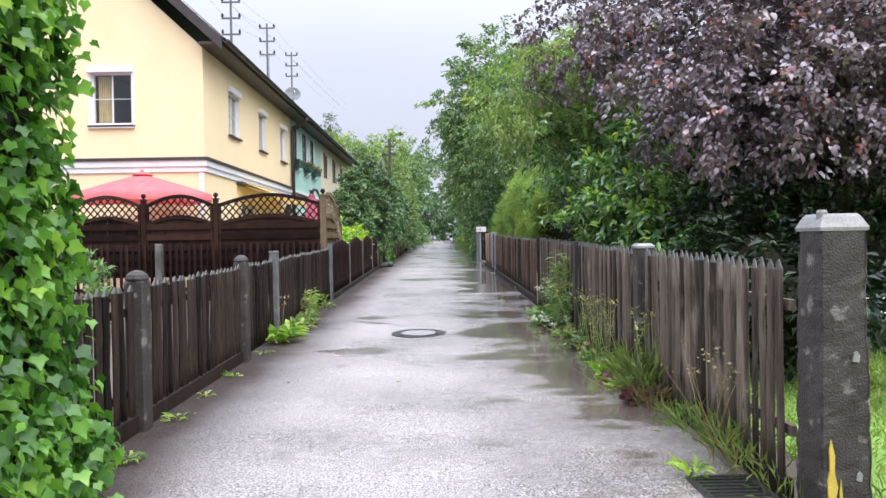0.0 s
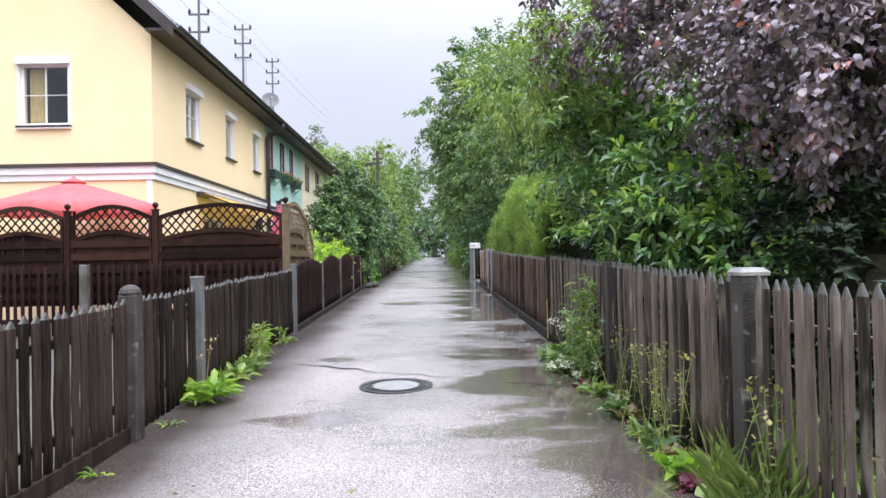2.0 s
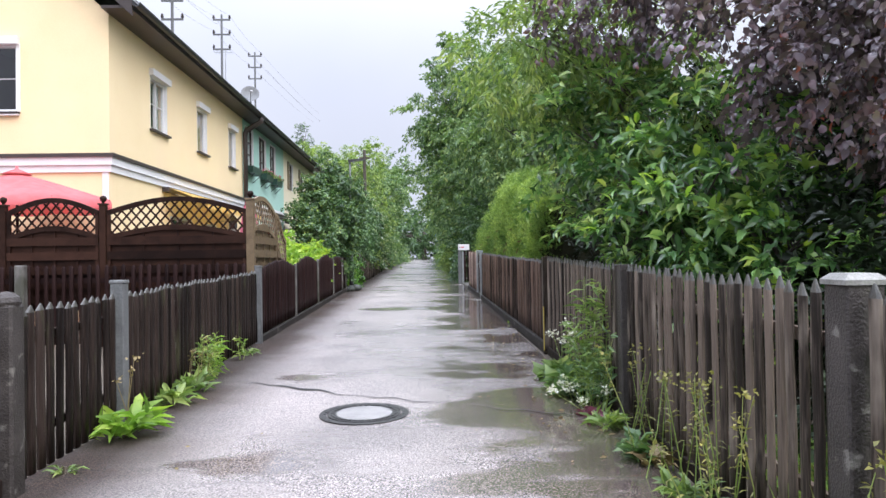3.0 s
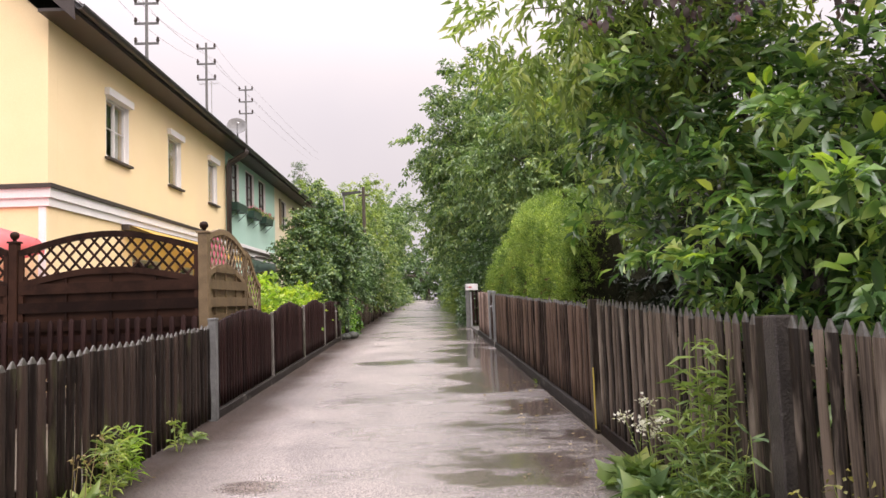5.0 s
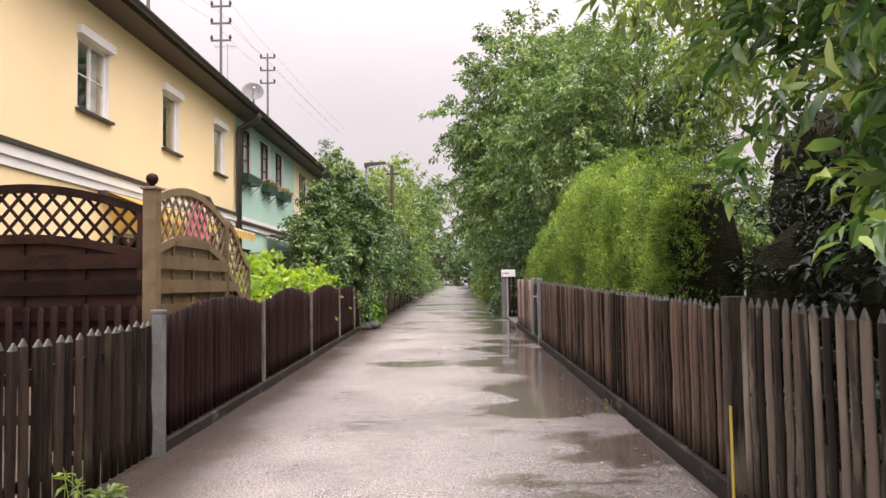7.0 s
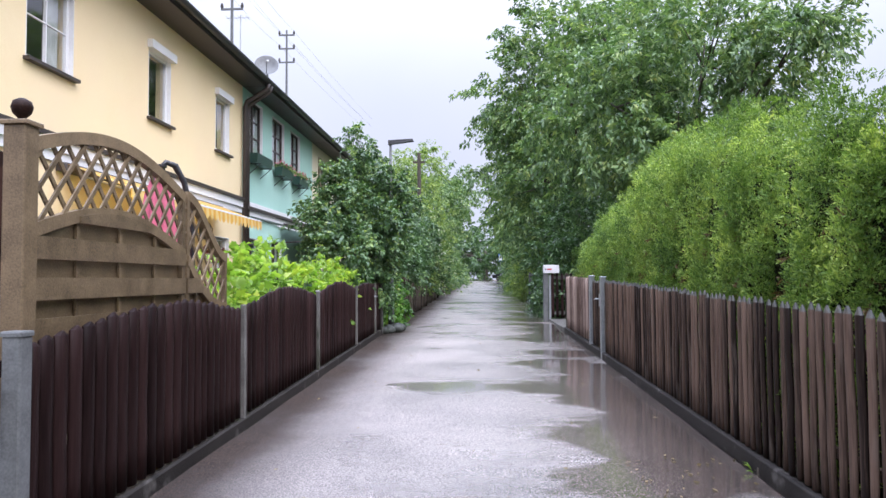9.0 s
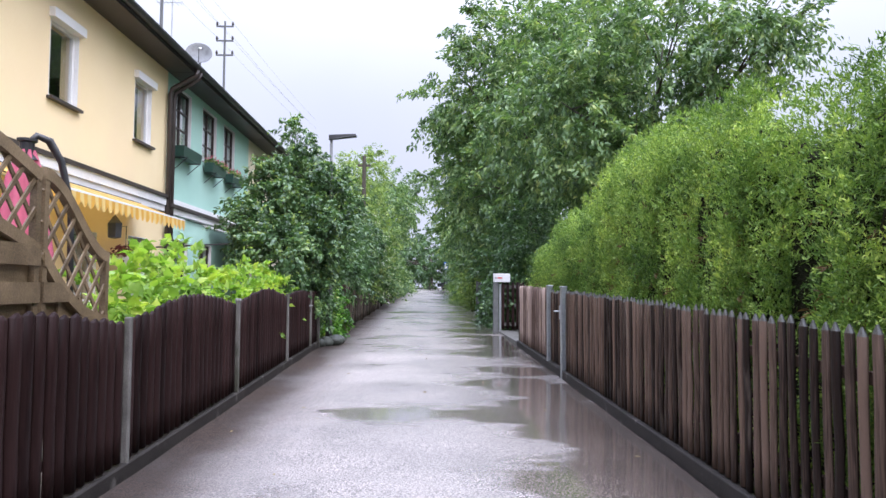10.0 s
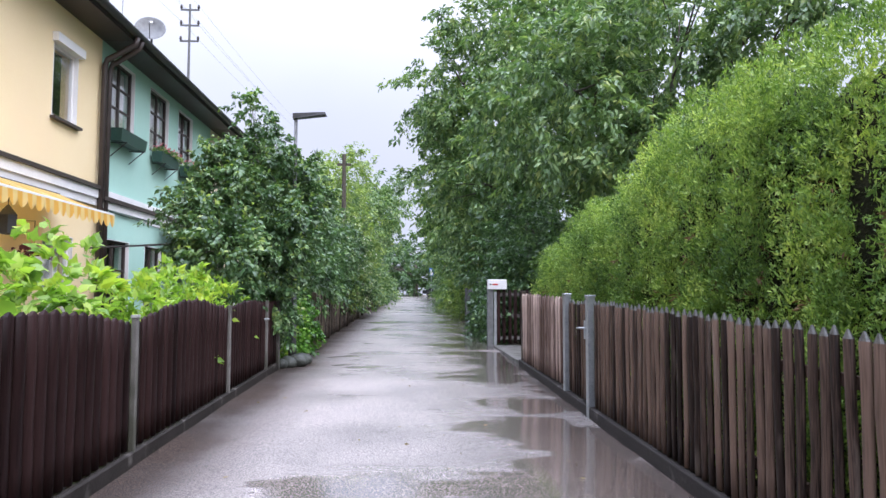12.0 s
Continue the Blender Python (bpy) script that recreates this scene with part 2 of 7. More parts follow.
WET_CONCRETE = surface("smooth_wet_concrete", (0.24, 0.23, 0.22), (0.36, 0.345, 0.33), 6, 120, (0.16, 0.26), 0.25, spec=0.8)
PALE_CAP = surface("pale_mossy_stone", (0.13, 0.13, 0.115), (0.34, 0.335, 0.315), 8, 100, (0.5, 0.7), 0.6)
OLD_WOOD = surface("weathered_brown_wood", (0.007, 0.0048, 0.004), (0.046, 0.032, 0.026), 9, 110, (0.4, 0.65), 0.7, UP, random_tint=0.3, stain=(5, (1, 1, 0.3), (0.05, 0.050, 0.026), 0.62, 0.74), spec=0.12, span=(0.36, 0.66))
GREY_WOOD = surface("greyed_brown_wood", (0.016, 0.0122, 0.0094), (0.145, 0.113, 0.088), 9, 110, (0.4, 0.65), 0.7, UP, random_tint=0.42, stain=(6, (1, 1, 0.25), (0.24, 0.20, 0.16), 0.56, 0.72), spec=0.15, span=(0.36, 0.66))
RED_WOOD = surface("reddish_brown_wood", (0.014, 0.0082, 0.006), (0.135, 0.088, 0.064), 9, 110, (0.4, 0.65), 0.7, UP, random_tint=0.4, stain=(6, (1, 1, 0.2), (0.19, 0.15, 0.12), 0.62, 0.78), spec=0.15, span=(0.36, 0.66))
PINK_WOOD = surface("bleached_pinkish_wood", (0.09, 0.055, 0.042), (0.40, 0.30, 0.25), 10, 110, (0.5, 0.7), 0.7, UP, random_tint=0.5, spec=0.25, span=(0.36, 0.66))
DARK_WOOD = surface("dark_stained_wood", (0.0075, 0.0037, 0.0036), (0.030, 0.0150, 0.0140), 8, 110, (0.35, 0.55), 0.6, UP, random_tint=0.3, spec=0.08)
TRELLIS_WOOD = surface("dark_glazed_wood", (0.009, 0.004, 0.003), (0.046, 0.021, 0.014), 7, 90, (0.35, 0.55), 0.5, (1, 1, 1), random_tint=0.4, spec=0.12)
TAN_WOOD = surface("weathered_tan_wood", (0.07, 0.046, 0.023), (0.22, 0.155, 0.085), 7, 90, (0.4, 0.6), 0.5, (1, 1, 1), random_tint=0.2)
CUT_TOP = surface("pale_worn_picket_tops", (0.030, 0.030, 0.026), (0.105, 0.102, 0.092), 20, 100, (0.3, 0.5), 0.4)
STEEL = surface("galvanised_steel", (0.30, 0.32, 0.33), (0.50, 0.52, 0.53), 12, 60, (0.35, 0.5), 0.1, metal=0.75)
DARK_STEEL = surface("dark_painted_metal", (0.03, 0.03, 0.032), (0.07, 0.07, 0.075), 12, 80, (0.35, 0.5), 0.1, metal=0.2)
GREY_PAINT = surface("grey_painted_metal", (0.07, 0.073, 0.073), (0.17, 0.178, 0.178), 12, 80, (0.4, 0.55), 0.1)
CAST_IRON = surface("wet_cast_iron", (0.015, 0.015, 0.015), (0.06, 0.058, 0.055), 30, 150, (0.2, 0.4), 0.4, metal=0.4)
YELLOW_WALL = surface("cream_yellow_render", (0.80, 0.63, 0.36), (0.88, 0.73, 0.47), 0.8, 90, (0.75, 0.9), 0.25, stain=(0.7, (1, 1, 0.4), (0.83, 0.66, 0.42), 0.5, 0.75))
MINT_WALL = surface("mint_green_render", (0.33, 0.56, 0.48), (0.43, 0.65, 0.57), 0.9, 90, (0.75, 0.9), 0.25)
CREAM_WALL = surface("cream_render", (0.70, 0.62, 0.45), (0.80, 0.72, 0.55), 0.9, 90, (0.75, 0.9), 0.25)
WHITE_PAINT = surface("white_paint", (0.70, 0.70, 0.71), (0.84, 0.84, 0.85), 2, 40, (0.4, 0.55), 0.05)
BROWN_PAINT = surface("dark_brown_paint", (0.028, 0.021, 0.019), (0.062, 0.048, 0.044), 4, 60, (0.4, 0.55), 0.1)
ROOF_TILE = surface("dark_wet_roof_tiles", (0.035, 0.034, 0.036), (0.085, 0.080, 0.080), 5, 60, (0.3, 0.5), 0.3)
GLASS = glass_material()
ROOM_DARK = surface("dim_room_paint", (0.10, 0.09, 0.08), (0.16, 0.15, 0.13), 1, 20, (0.8, 0.9), 0.0)
CURTAIN = cloth("ochre_curtain", (0.60, 0.48, 0.24), 0.2)
NET = cloth("pale_net_curtain", (0.72, 0.74, 0.74), 0.3)
AWNING = striped_fabric()
RED_CLOTH = cloth("salmon_red_cloth", (0.84, 0.21, 0.22), 0.4)
PINK_CLOTH = cloth("pink_cloth", (0.66, 0.16, 0.24), 0.3)
BARK = surface("grey_brown_bark", (0.030, 0.024, 0.018), (0.11, 0.09, 0.07), 6, 60, (0.6, 0.85), 1.0, (1, 1, 0.3), bump_dist=0.02)
BOULDER = surface("dark_mossy_boulder", (0.018, 0.022, 0.018), (0.075, 0.085, 0.072), 5, 40, (0.4, 0.7), 0.8)
YELLOW_PAINT = surface("flaking_yellow_paint", (0.40, 0.30, 0.04), (0.62, 0.47, 0.08), 20, 90, (0.5, 0.7), 0.5)
BOX_GREEN = surface("dark_green_box_paint", (0.015, 0.040, 0.032), (0.035, 0.080, 0.062), 6, 60, (0.3, 0.45), 0.1)
BLACK = surface("black_plastic", (0.012, 0.012, 0.013), (0.03, 0.03, 0.032), 6, 60, (0.35, 0.5), 0.1)
RED_PLASTIC = surface("red_plastic", (0.55, 0.03, 0.03), (0.70, 0.06, 0.06), 6, 60, (0.35, 0.5), 0.1)
SIGN_BLUE = surface("blue_sign_enamel", (0.03, 0.12, 0.40), (0.05, 0.17, 0.50), 6, 60, (0.3, 0.4), 0.0)
CAR_PAINT = surface("dark_car_paint", (0.012, 0.013, 0.016), (0.025, 0.026, 0.03), 3, 30, (0.15, 0.25), 0.0)
KERB = surface("wet_dark_kerb", (0.012, 0.0105, 0.0095), (0.048, 0.042, 0.038), 4, 90, (0.5, 0.8), 0.8, stain=(5, (1, 1, 1), (0.12, 0.11, 0.10), 0.6, 0.75), spec=0.12)
# solid filler inside foliage; the inner shade is put into its dark colour
SHADE_CORE = surface("dark_inner_shade", (0.010, 0.012, 0.006), (0.035, 0.034, 0.020), 6, 50, (0.8, 0.95), 1.0, bump_dist=0.03, spec=0.05)

IVY_LEAF = leaf_material("ivy_leaves", [(0.0, (0.018, 0.060, 0.010)), (0.4, (0.062, 0.175, 0.026)), (0.75, (0.17, 0.36, 0.055)), (1.0, (0.40, 0.56, 0.10))], 0.36, 0.3, 0.4)
PURPLE_LEAF = leaf_material("purple_leaves", [(0.0, (0.062, 0.047, 0.060)), (0.5, (0.138, 0.100, 0.122)), (0.85, (0.25, 0.17, 0.19)), (0.95, (0.28, 0.13, 0.13)), (1.0, (0.40, 0.11, 0.08))], 0.26, 0.14, 0.9)
LAUREL_LEAF = leaf_material("glossy_laurel_leaves", [(0.0, (0.026, 0.066, 0.022)), (0.45, (0.072, 0.165, 0.055)), (0.75, (0.24, 0.42, 0.13)), (1.0, (0.58, 0.70, 0.24))], 0.2, 0.25, 0.8)
THUJA_LEAF = leaf_material("thuja_sprays", [(0.0, (0.036, 0.082, 0.021)), (0.4, (0.135, 0.232, 0.053)), (0.75, (0.30, 0.415, 0.095)), (1.0, (0.55, 0.63, 0.16))], 0.5, 0.25, 0.25)
THUJA_BROWN = leaf_material("browned_thuja_sprays", [(0.0, (0.07, 0.04, 0.015)), (1.0, (0.20, 0.11, 0.04))], 0.6, 0.15)
TREE_LEAF = leaf_material("mid_green_leaves", [(0.0, (0.040, 0.085, 0.034)), (0.45, (0.110, 0.195, 0.078)), (0.8, (0.235, 0.335, 0.125)), (1.0, (0.42, 0.47, 0.18))], 0.38)
LIGHT_LEAF = leaf_material("light_green_leaves", [(0.0, (0.072, 0.125, 0.038)), (0.5, (0.184, 0.274, 0.084)), (1.0, (0.423, 0.490, 0.150))], 0.4, 0.35)
DARK_LEAF = leaf_material("dark_green_leaves", [(0.0, (0.026, 0.058, 0.024)), (0.5, (0.068, 0.138, 0.056)), (0.9, (0.16, 0.26, 0.10)), (1.0, (0.28, 0.38, 0.145))], 0.33, 0.25)
# yew and shrubs: own dark green, plus deep garden shade put into the colour
SHADED_LEAF = leaf_material("shaded_evergreen_leaves", [(0.0, (0.005, 0.010, 0.005)), (0.6, (0.013, 0.027, 0.010)), (1.0, (0.036, 0.066, 0.021))], 0.45, 0.1)
LIME_LEAF = leaf_material("lime_green_leaves", [(0.0, (0.095, 0.194, 0.032)), (0.5, (0.252, 0.407, 0.067)), (1.0, (0.525, 0.601, 0.099))], 0.45, 0.4)
GRASS_BLADE = leaf_material("grass_blades", [(0.0, (0.12, 0.19, 0.045)), (0.6, (0.28, 0.37, 0.10)), (1.0, (0.52, 0.48, 0.22))], 0.5, 0.35)
STRAW = leaf_material("dry_stalks", [(0.0, (0.12, 0.085, 0.04)), (1.0, (0.36, 0.28, 0.13))], 0.6, 0.2)
WHITE_PETAL = leaf_material("white_petals", [(0.0, (0.55, 0.55, 0.50)), (1.0, (0.82, 0.80, 0.76))], 0.6, 0.3)
PINK_PETAL = leaf_material("pink_petals", [(0.0, (0.55, 0.10, 0.20)), (1.0, (0.80, 0.30, 0.40))], 0.6, 0.3)
RUST_LEAF = leaf_material("wine_red_leaves", [(0.0, (0.07, 0.018, 0.03)), (1.0, (0.22, 0.06, 0.09))], 0.4, 0.2)


# ---- building helpers ----
class Mesh:
    """Gathers verts and faces of one part."""

    def __init__(self):
        self.v, self.f = [], []

    def add(self, verts, faces, m=None):
        k = len(self.v)
        self.v += [tuple(m @ Vector(p)) if m else tuple(p) for p in verts]
        self.f += [tuple(i + k for i in f) for f in faces]
        return self

    def box(self, x0, x1, y0, y1, z0, z1, m=None, c=0.0):
        """A box; c: a chamfer on its upright edges and top rim."""
        if c <= 0:
            v = [(x, y, z) for z in (z0, z1) for x, y in ((x0, y0), (x1, y0), (x1, y1), (x0, y1))]
            f = [(3, 2, 1, 0), (4, 5, 6, 7), (0, 1, 5, 4), (1, 2, 6, 5), (2, 3, 7, 6), (3, 0, 4, 7)]
            return self.add(v, f, m)
        ring = [(x0 + c, y0), (x1 - c, y0), (x1, y0 + c), (x1, y1 - c), (x1 - c, y1), (x0 + c, y1), (x0, y1 - c), (x0, y0 + c)]
        inner = [(x0 + c, y0 + c), (x1 - c, y0 + c), (x1 - c, y0 + c), (x1 - c, y1 - c), (x1 - c, y1 - c), (x0 + c, y1 - c), (x0 + c, y1 - c), (x0 + c, y0 + c)]
        mid = [((a + p) / 2, (b + q) / 2) for (a, b), (p, q) in zip(ring, inner)]
        v = [(x, y, z0) for x, y in ring] + [(x, y, z1 - c) for x, y in ring] + [(x, y, z1) for x, y in mid]
        f = [tuple(range(7, -1, -1)), tuple(range(16, 24))]
        for i in range(8):
            j = (i + 1) % 8
            f += [(i, j, 8 + j, 8 + i), (8 + i, 8 + j, 16 + j, 16 + i)]
        return self.add(v, f, m)

    def tube(self, pts, radii, n=8, closed=False):
        pts = [Vector(p) for p in pts]
        if isinstance(radii, (int, float)):
            radii = [radii] * len(pts)
        k = len(self.v)
        side = None
        for i, (p, r) in enumerate(zip(pts, radii)):
            d = (pts[min(i + 1, len(pts) - 1)] - pts[max(i - 1, 0)]).normalized()
            a = d.orthogonal().normalized() if side is None else (side - d * side.dot(d)).normalized()
            side = a
            b = d.cross(a)
            self.v += [tuple(p + (a * math.cos(t) + b * math.sin(t)) * r) for t in (2 * math.pi * j / n for j in range(n))]
        for i in range(len(pts) - 1):
            for j in range(n):
                a, b = k + i * n + j, k + i * n + (j + 1) % n
                self.f.append((a, b, b + n, a + n))
        self.f += [tuple(k + j for j in range(n - 1, -1, -1)), tuple(k + (len(pts) - 1) * n + j for j in range(n))]
        return self

    def lathe(self, profile, centre, n=16):
        """profile: (radius, height) from the bottom up, about an upright axis."""
        k = len(self.v)
        cx, cy, cz = centre
        for r, h in profile:
            self.v += [(cx + r * math.cos(2 * math.pi * j / n), cy + r * math.sin(2 * math.pi * j / n), cz + h) for j in range(n)]
        for i in range(len(profile) - 1):
            for j in range(n):
                a, b = k + i * n + j, k + i * n + (j + 1) % n
                self.f.append((a, b, b + n, a + n))
        self.f += [tuple(k + j for j in range(n - 1, -1, -1)), tuple(k + (len(profile) - 1) * n + j for j in range(n))]
        return self

    def sweep(self, outline, path):
        """path: poses; outline: 2D points carried along them."""
        k, n = len(self.v), len(outline)
        for m in path:
            self.v += [tuple(m @ Vector((a, 0, b))) for a, b in outline]
        for i in range(len(path) - 1):
            for j in range(n):
                a, b = k + i * n + j, k + i * n + (j + 1) % n
                self.f.append((a, b, b + n, a + n))
        self.f += [tuple(k + j for j in range(n - 1, -1, -1)), tuple(k + (len(path) - 1) * n + j for j in range(n))]
        return self

    def data(self, name, material, smooth=False):
        me = bpy.data.meshes.new(name)
        me.from_pydata(self.v, [], self.f)
        bm = bmesh.new()
        bm.from_mesh(me)
        bmesh.ops.recalc_face_normals(bm, faces=bm.faces)
        bm.to_mesh(me)
        bm.free()
        if smooth:
            me.polygons.foreach_set("use_smooth", [True] * len(me.polygons))
        me.materials.append(material)
        return me


def thing(name, x, y, z, label="", category="", group="", kind=""):
    ob = new(name)
    ob.location = (x, y, z)
    ob.empty_display_size = 0.2
    return tagged(ob, label, category, group, kind)


def part(name, mesh, material=None, parent=None, label="", at=None, smooth=False):
    """One mesh object, made in world metres, under a thing or a part. at: a pose, for pieces that share a mesh."""
    data = mesh.data(name, material, smooth) if isinstance(mesh, Mesh) else mesh
    ob = new(name, data)
    if at is not None:
        ob.matrix_basis = at
    if parent is not None:
        ob.parent = parent
        if parent.type == "EMPTY":
            ob.matrix_parent_inverse = Matrix.Translation(-parent.location)
    if label:
        ob["label"] = label
    return ob


def raw_mesh(name, verts, faces, material, smooth=False):
    """verts (n, 3), faces (m, 3) as arrays."""
    me = bpy.data.meshes.new(name)
    me.vertices.add(len(verts))
    me.vertices.foreach_set("co", np.ascontiguousarray(verts, dtype=np.float32).ravel())
    me.loops.add(faces.size)
    me.loops.foreach_set("vertex_index", np.ascontiguousarray(faces, dtype=np.int32).ravel())
    me.polygons.add(len(faces))
    me.polygons.foreach_set("loop_start", np.arange(0, faces.size, faces.shape[1], dtype=np.int32))
    me.update(calc_edges=True)
    if smooth:
        me.polygons.foreach_set("use_smooth", [True] * len(faces))
    me.materials.append(material)
    return me


def unit(a):
    return a / np.maximum(np.linalg.norm(a, axis=-1, keepdims=True), 1e-9)


def leaves(name, base, way, length, width, material, rng, fold=0.25, droop=0.25, shape="plain"):
    """One mesh of many leaves: base (n, 3) stalk ends, way (n, 3) the way each one points."""
    n = len(base)
    way = unit(way)
    side = unit(np.cross(way, rng.normal(size=(n, 3)) * 0.6 + (0, 0, 1)))
    up = np.cross(side, way)
    ln = (length * rng.uniform(0.65, 1.25, n))[:, None]
    wd = ln * (width / length) * 0.5
    if shape == "plain":
        tpl = [(0, 0, 0), (-1, 0.45, 1), (1, 0.45, 1), (0, 1, -1)]
        tri = [(0, 2, 3), (0, 3, 1)]
    elif shape == "oval":
        tpl = [(0, 0, 0), (-0.85, 0.28, 0.7), (0.85, 0.28, 0.7), (-0.8, 0.66, 0.4), (0.8, 0.66, 0.4), (0, 1, -1)]
        tri = [(0, 2, 1), (1, 2, 4), (1, 4, 3), (3, 4, 5)]
    elif shape == "long":
        tpl = [(0, 0, 0), (-0.8, 0.3, 0.8), (0.8, 0.3, 0.8), (0, 0.5, 0.15), (-0.75, 0.68, 0.5), (0.75, 0.68, 0.5), (0, 1, -1)]
        tri = [(0, 2, 3), (0, 3, 1), (3, 2, 5), (3, 4, 1), (3, 5, 6), (3, 6, 4)]
    else:  # ivy: three lobes and a heart-shaped foot
        tpl = [(0, 0.12, 0), (-0.55, 0, 0.6), (0.55, 0, 0.6), (-1, 0.42, 0.6), (1, 0.42, 0.6), (-0.5, 0.6, 0.5), (0.5, 0.6, 0.5), (0, 1, -1), (0, 0.5, 0)]
        tri = [(0, 2, 8), (2, 4, 8), (4, 6, 8), (6, 7, 8), (8, 7, 5), (8, 5, 3), (8, 3, 1), (8, 1, 0)]
    cols = []
    for sx, sy, sz in tpl:
        h = fold * wd * sz if sz >= 0 else droop * ln * sz
        cols.append(base + side * wd * sx + way * ln * sy + up * h)
    v = np.stack(cols, 1).reshape(-1, 3)
    f = (np.arange(n)[:, None, None] * len(tpl) + np.array(tri)[None]).reshape(-1, 3)
    return raw_mesh(name, v, f, material)


def crown_points(rng, lobes, clumps, per, spread, hollow=0.55):
    """Leaf places along drooping twigs within lobes (x, y, z, rx, ry, rz), thicker towards the outside; the way out of each twig; the twigs' feet."""
    lob = np.array(lobes, float)
    vol = (lob[:, 3] * lob[:, 4] * lob[:, 5]) ** (2 / 3)
    pick = rng.choice(len(lob), clumps, p=vol / vol.sum())
    d = unit(rng.normal(size=(clumps, 3)))
    r = (hollow + (1 - hollow) * rng.random(clumps) ** 0.7) * rng.uniform(0.8, 1.1, clumps)
    c = lob[pick, :3] + d * lob[pick, 3:] * r[:, None]
    twig = unit(d * 0.8 + rng.normal(size=(clumps, 3)) * 0.55 + (0, 0, -0.15))
    reach = spread * rng.uniform(1.5, 3.4, clumps)
    s = rng.random((clumps, per)) ** 0.75
    p = c[:, None] + twig[:, None] * (s * reach[:, None])[..., None]
    p[..., 2] -= 0.28 * reach[:, None] * s ** 2
    p = p + rng.normal(size=p.shape) * spread * 0.26 * (1, 1, 0.7)
    return p.reshape(-1, 3), np.repeat(twig, per, 0), c


def gz(y):
    """Height of the lane, which climbs gently."""
    return float(np.interp(y, [-40, 4, 8, 14.5, 22, 30, 90, 130], [0, 0, 0.06, 0.2, 0.36, 0.51, 1.42, 1.5]))


def trunk_mesh(rng, foot, lobes, radius, height):
    m = Mesh()
    x, y, z = foot
    top = Vector((x + rng.uniform(-0.2, 0.2), y + rng.uniform(-0.2, 0.2), z + height))
    pts = [Vector((x, y, z - 0.1)).lerp(top, t) + Vector((rng.normal() * 0.04, rng.normal() * 0.04, 0)) for t in (0, 0.08, 0.3, 0.6, 1)]
    m.tube(pts, [radius * 1.5, radius * 1.1, radius, radius * 0.8, radius * 0.5], 9)
    for lx, ly, lz, rx, ry, rz in lobes:
        a = pts[2].lerp(top, rng.uniform(0.2, 0.9))
        e = Vector((lx, ly, lz + rz * 0.2))
        mid = a.lerp(e, 0.5) + Vector((rng.normal() * 0.15, rng.normal() * 0.15, 0.15))
        m.tube([a, mid, e], [radius * 0.42, radius * 0.26, radius * 0.08], 6)
        for k in range(4):
            o = mid.lerp(e, rng.uniform(0.1, 0.8))
            q = e + Vector((rng.uniform(-rx, rx), rng.uniform(-ry, ry), rng.uniform(-rz, rz))) * 0.75
            m.tube([o, o.lerp(q, 0.5) + Vector((0, 0, 0.08)), q], [radius * 0.16, radius * 0.1, radius * 0.03], 5)
    return m


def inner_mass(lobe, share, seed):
    """A dark solid lump inside a dense evergreen, coloured like the shade among its twigs."""
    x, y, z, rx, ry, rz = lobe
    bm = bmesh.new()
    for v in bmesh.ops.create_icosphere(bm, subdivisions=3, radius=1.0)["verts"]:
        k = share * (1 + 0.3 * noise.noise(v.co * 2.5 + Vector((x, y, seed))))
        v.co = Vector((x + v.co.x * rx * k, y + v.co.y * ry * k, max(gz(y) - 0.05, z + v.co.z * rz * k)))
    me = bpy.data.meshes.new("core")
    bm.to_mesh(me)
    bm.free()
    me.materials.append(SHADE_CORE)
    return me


def tree(name, label, foot, lobes, clumps, per, spread, leaf, width, material, seed, radius=0.12, height=2.0, hollow=0.55, shape="plain", droop=0.5, category="tree", extra=None, inner=0.0):
    """A trunk with limbs and a crown of single leaves in clumps."""
    rng = np.random.default_rng(seed)
    t = thing(name, *foot, label, category)
    part("trunk", trunk_mesh(rng, foot, lobes, radius, height), BARK, t, smooth=True)
    # dark lumps that look like shade through the crown's gaps
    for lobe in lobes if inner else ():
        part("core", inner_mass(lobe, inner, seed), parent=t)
    p, d, c = crown_points(rng, lobes, clumps, per, spread, hollow)
    way = d * 0.6 + rng.normal(size=p.shape) * (0.75, 0.75, 0.4) + (0, 0, -droop)
    part("crown", leaves("crown", p, way, leaf, width, material, rng, shape=shape), parent=t)
    if extra:
        n2, mat2, leaf2 = extra
        i = rng.choice(len(p), n2)
        part("blossom" if "petal" in mat2.name else "young_leaves", leaves("tips", p[i] + d[i] * spread * 0.5, way[i] * 0.4 + (0, 0, 0.3), leaf2, leaf2 * 0.5, mat2, rng, shape=shape), parent=t)
    return t


# ---- ground and lane ----
def sheet(name, xs, ys, height, material):
    v = np.array([(x, y, height(x, y)) for y in ys for x in xs])
    nx = len(xs)
    f = np.array([(j * nx + i, j * nx + i + 1, (j + 1) * nx + i + 1, (j + 1) * nx + i) for j in range(len(ys) - 1) for i in range(nx - 1)])
    return new(name, raw_mesh(name, v, f, material, True))


GX = [-2500, -400, -100, -40, -20, -10, -6, -4, -3, -2.5, -2, 2, 2.5, 3, 4, 6, 10, 20, 40, 100, 400, 2500]
GY = [-2500, -400, -100, -40] + [y for y in range(-30, 131, 2)] + [180, 400, 1000, 2500]
tagged(sheet("ground", GX, GY, lambda x, y: gz(y) - 0.03, SOIL), "damp dark garden soil reaching to the horizon", "ground", kind="structure")
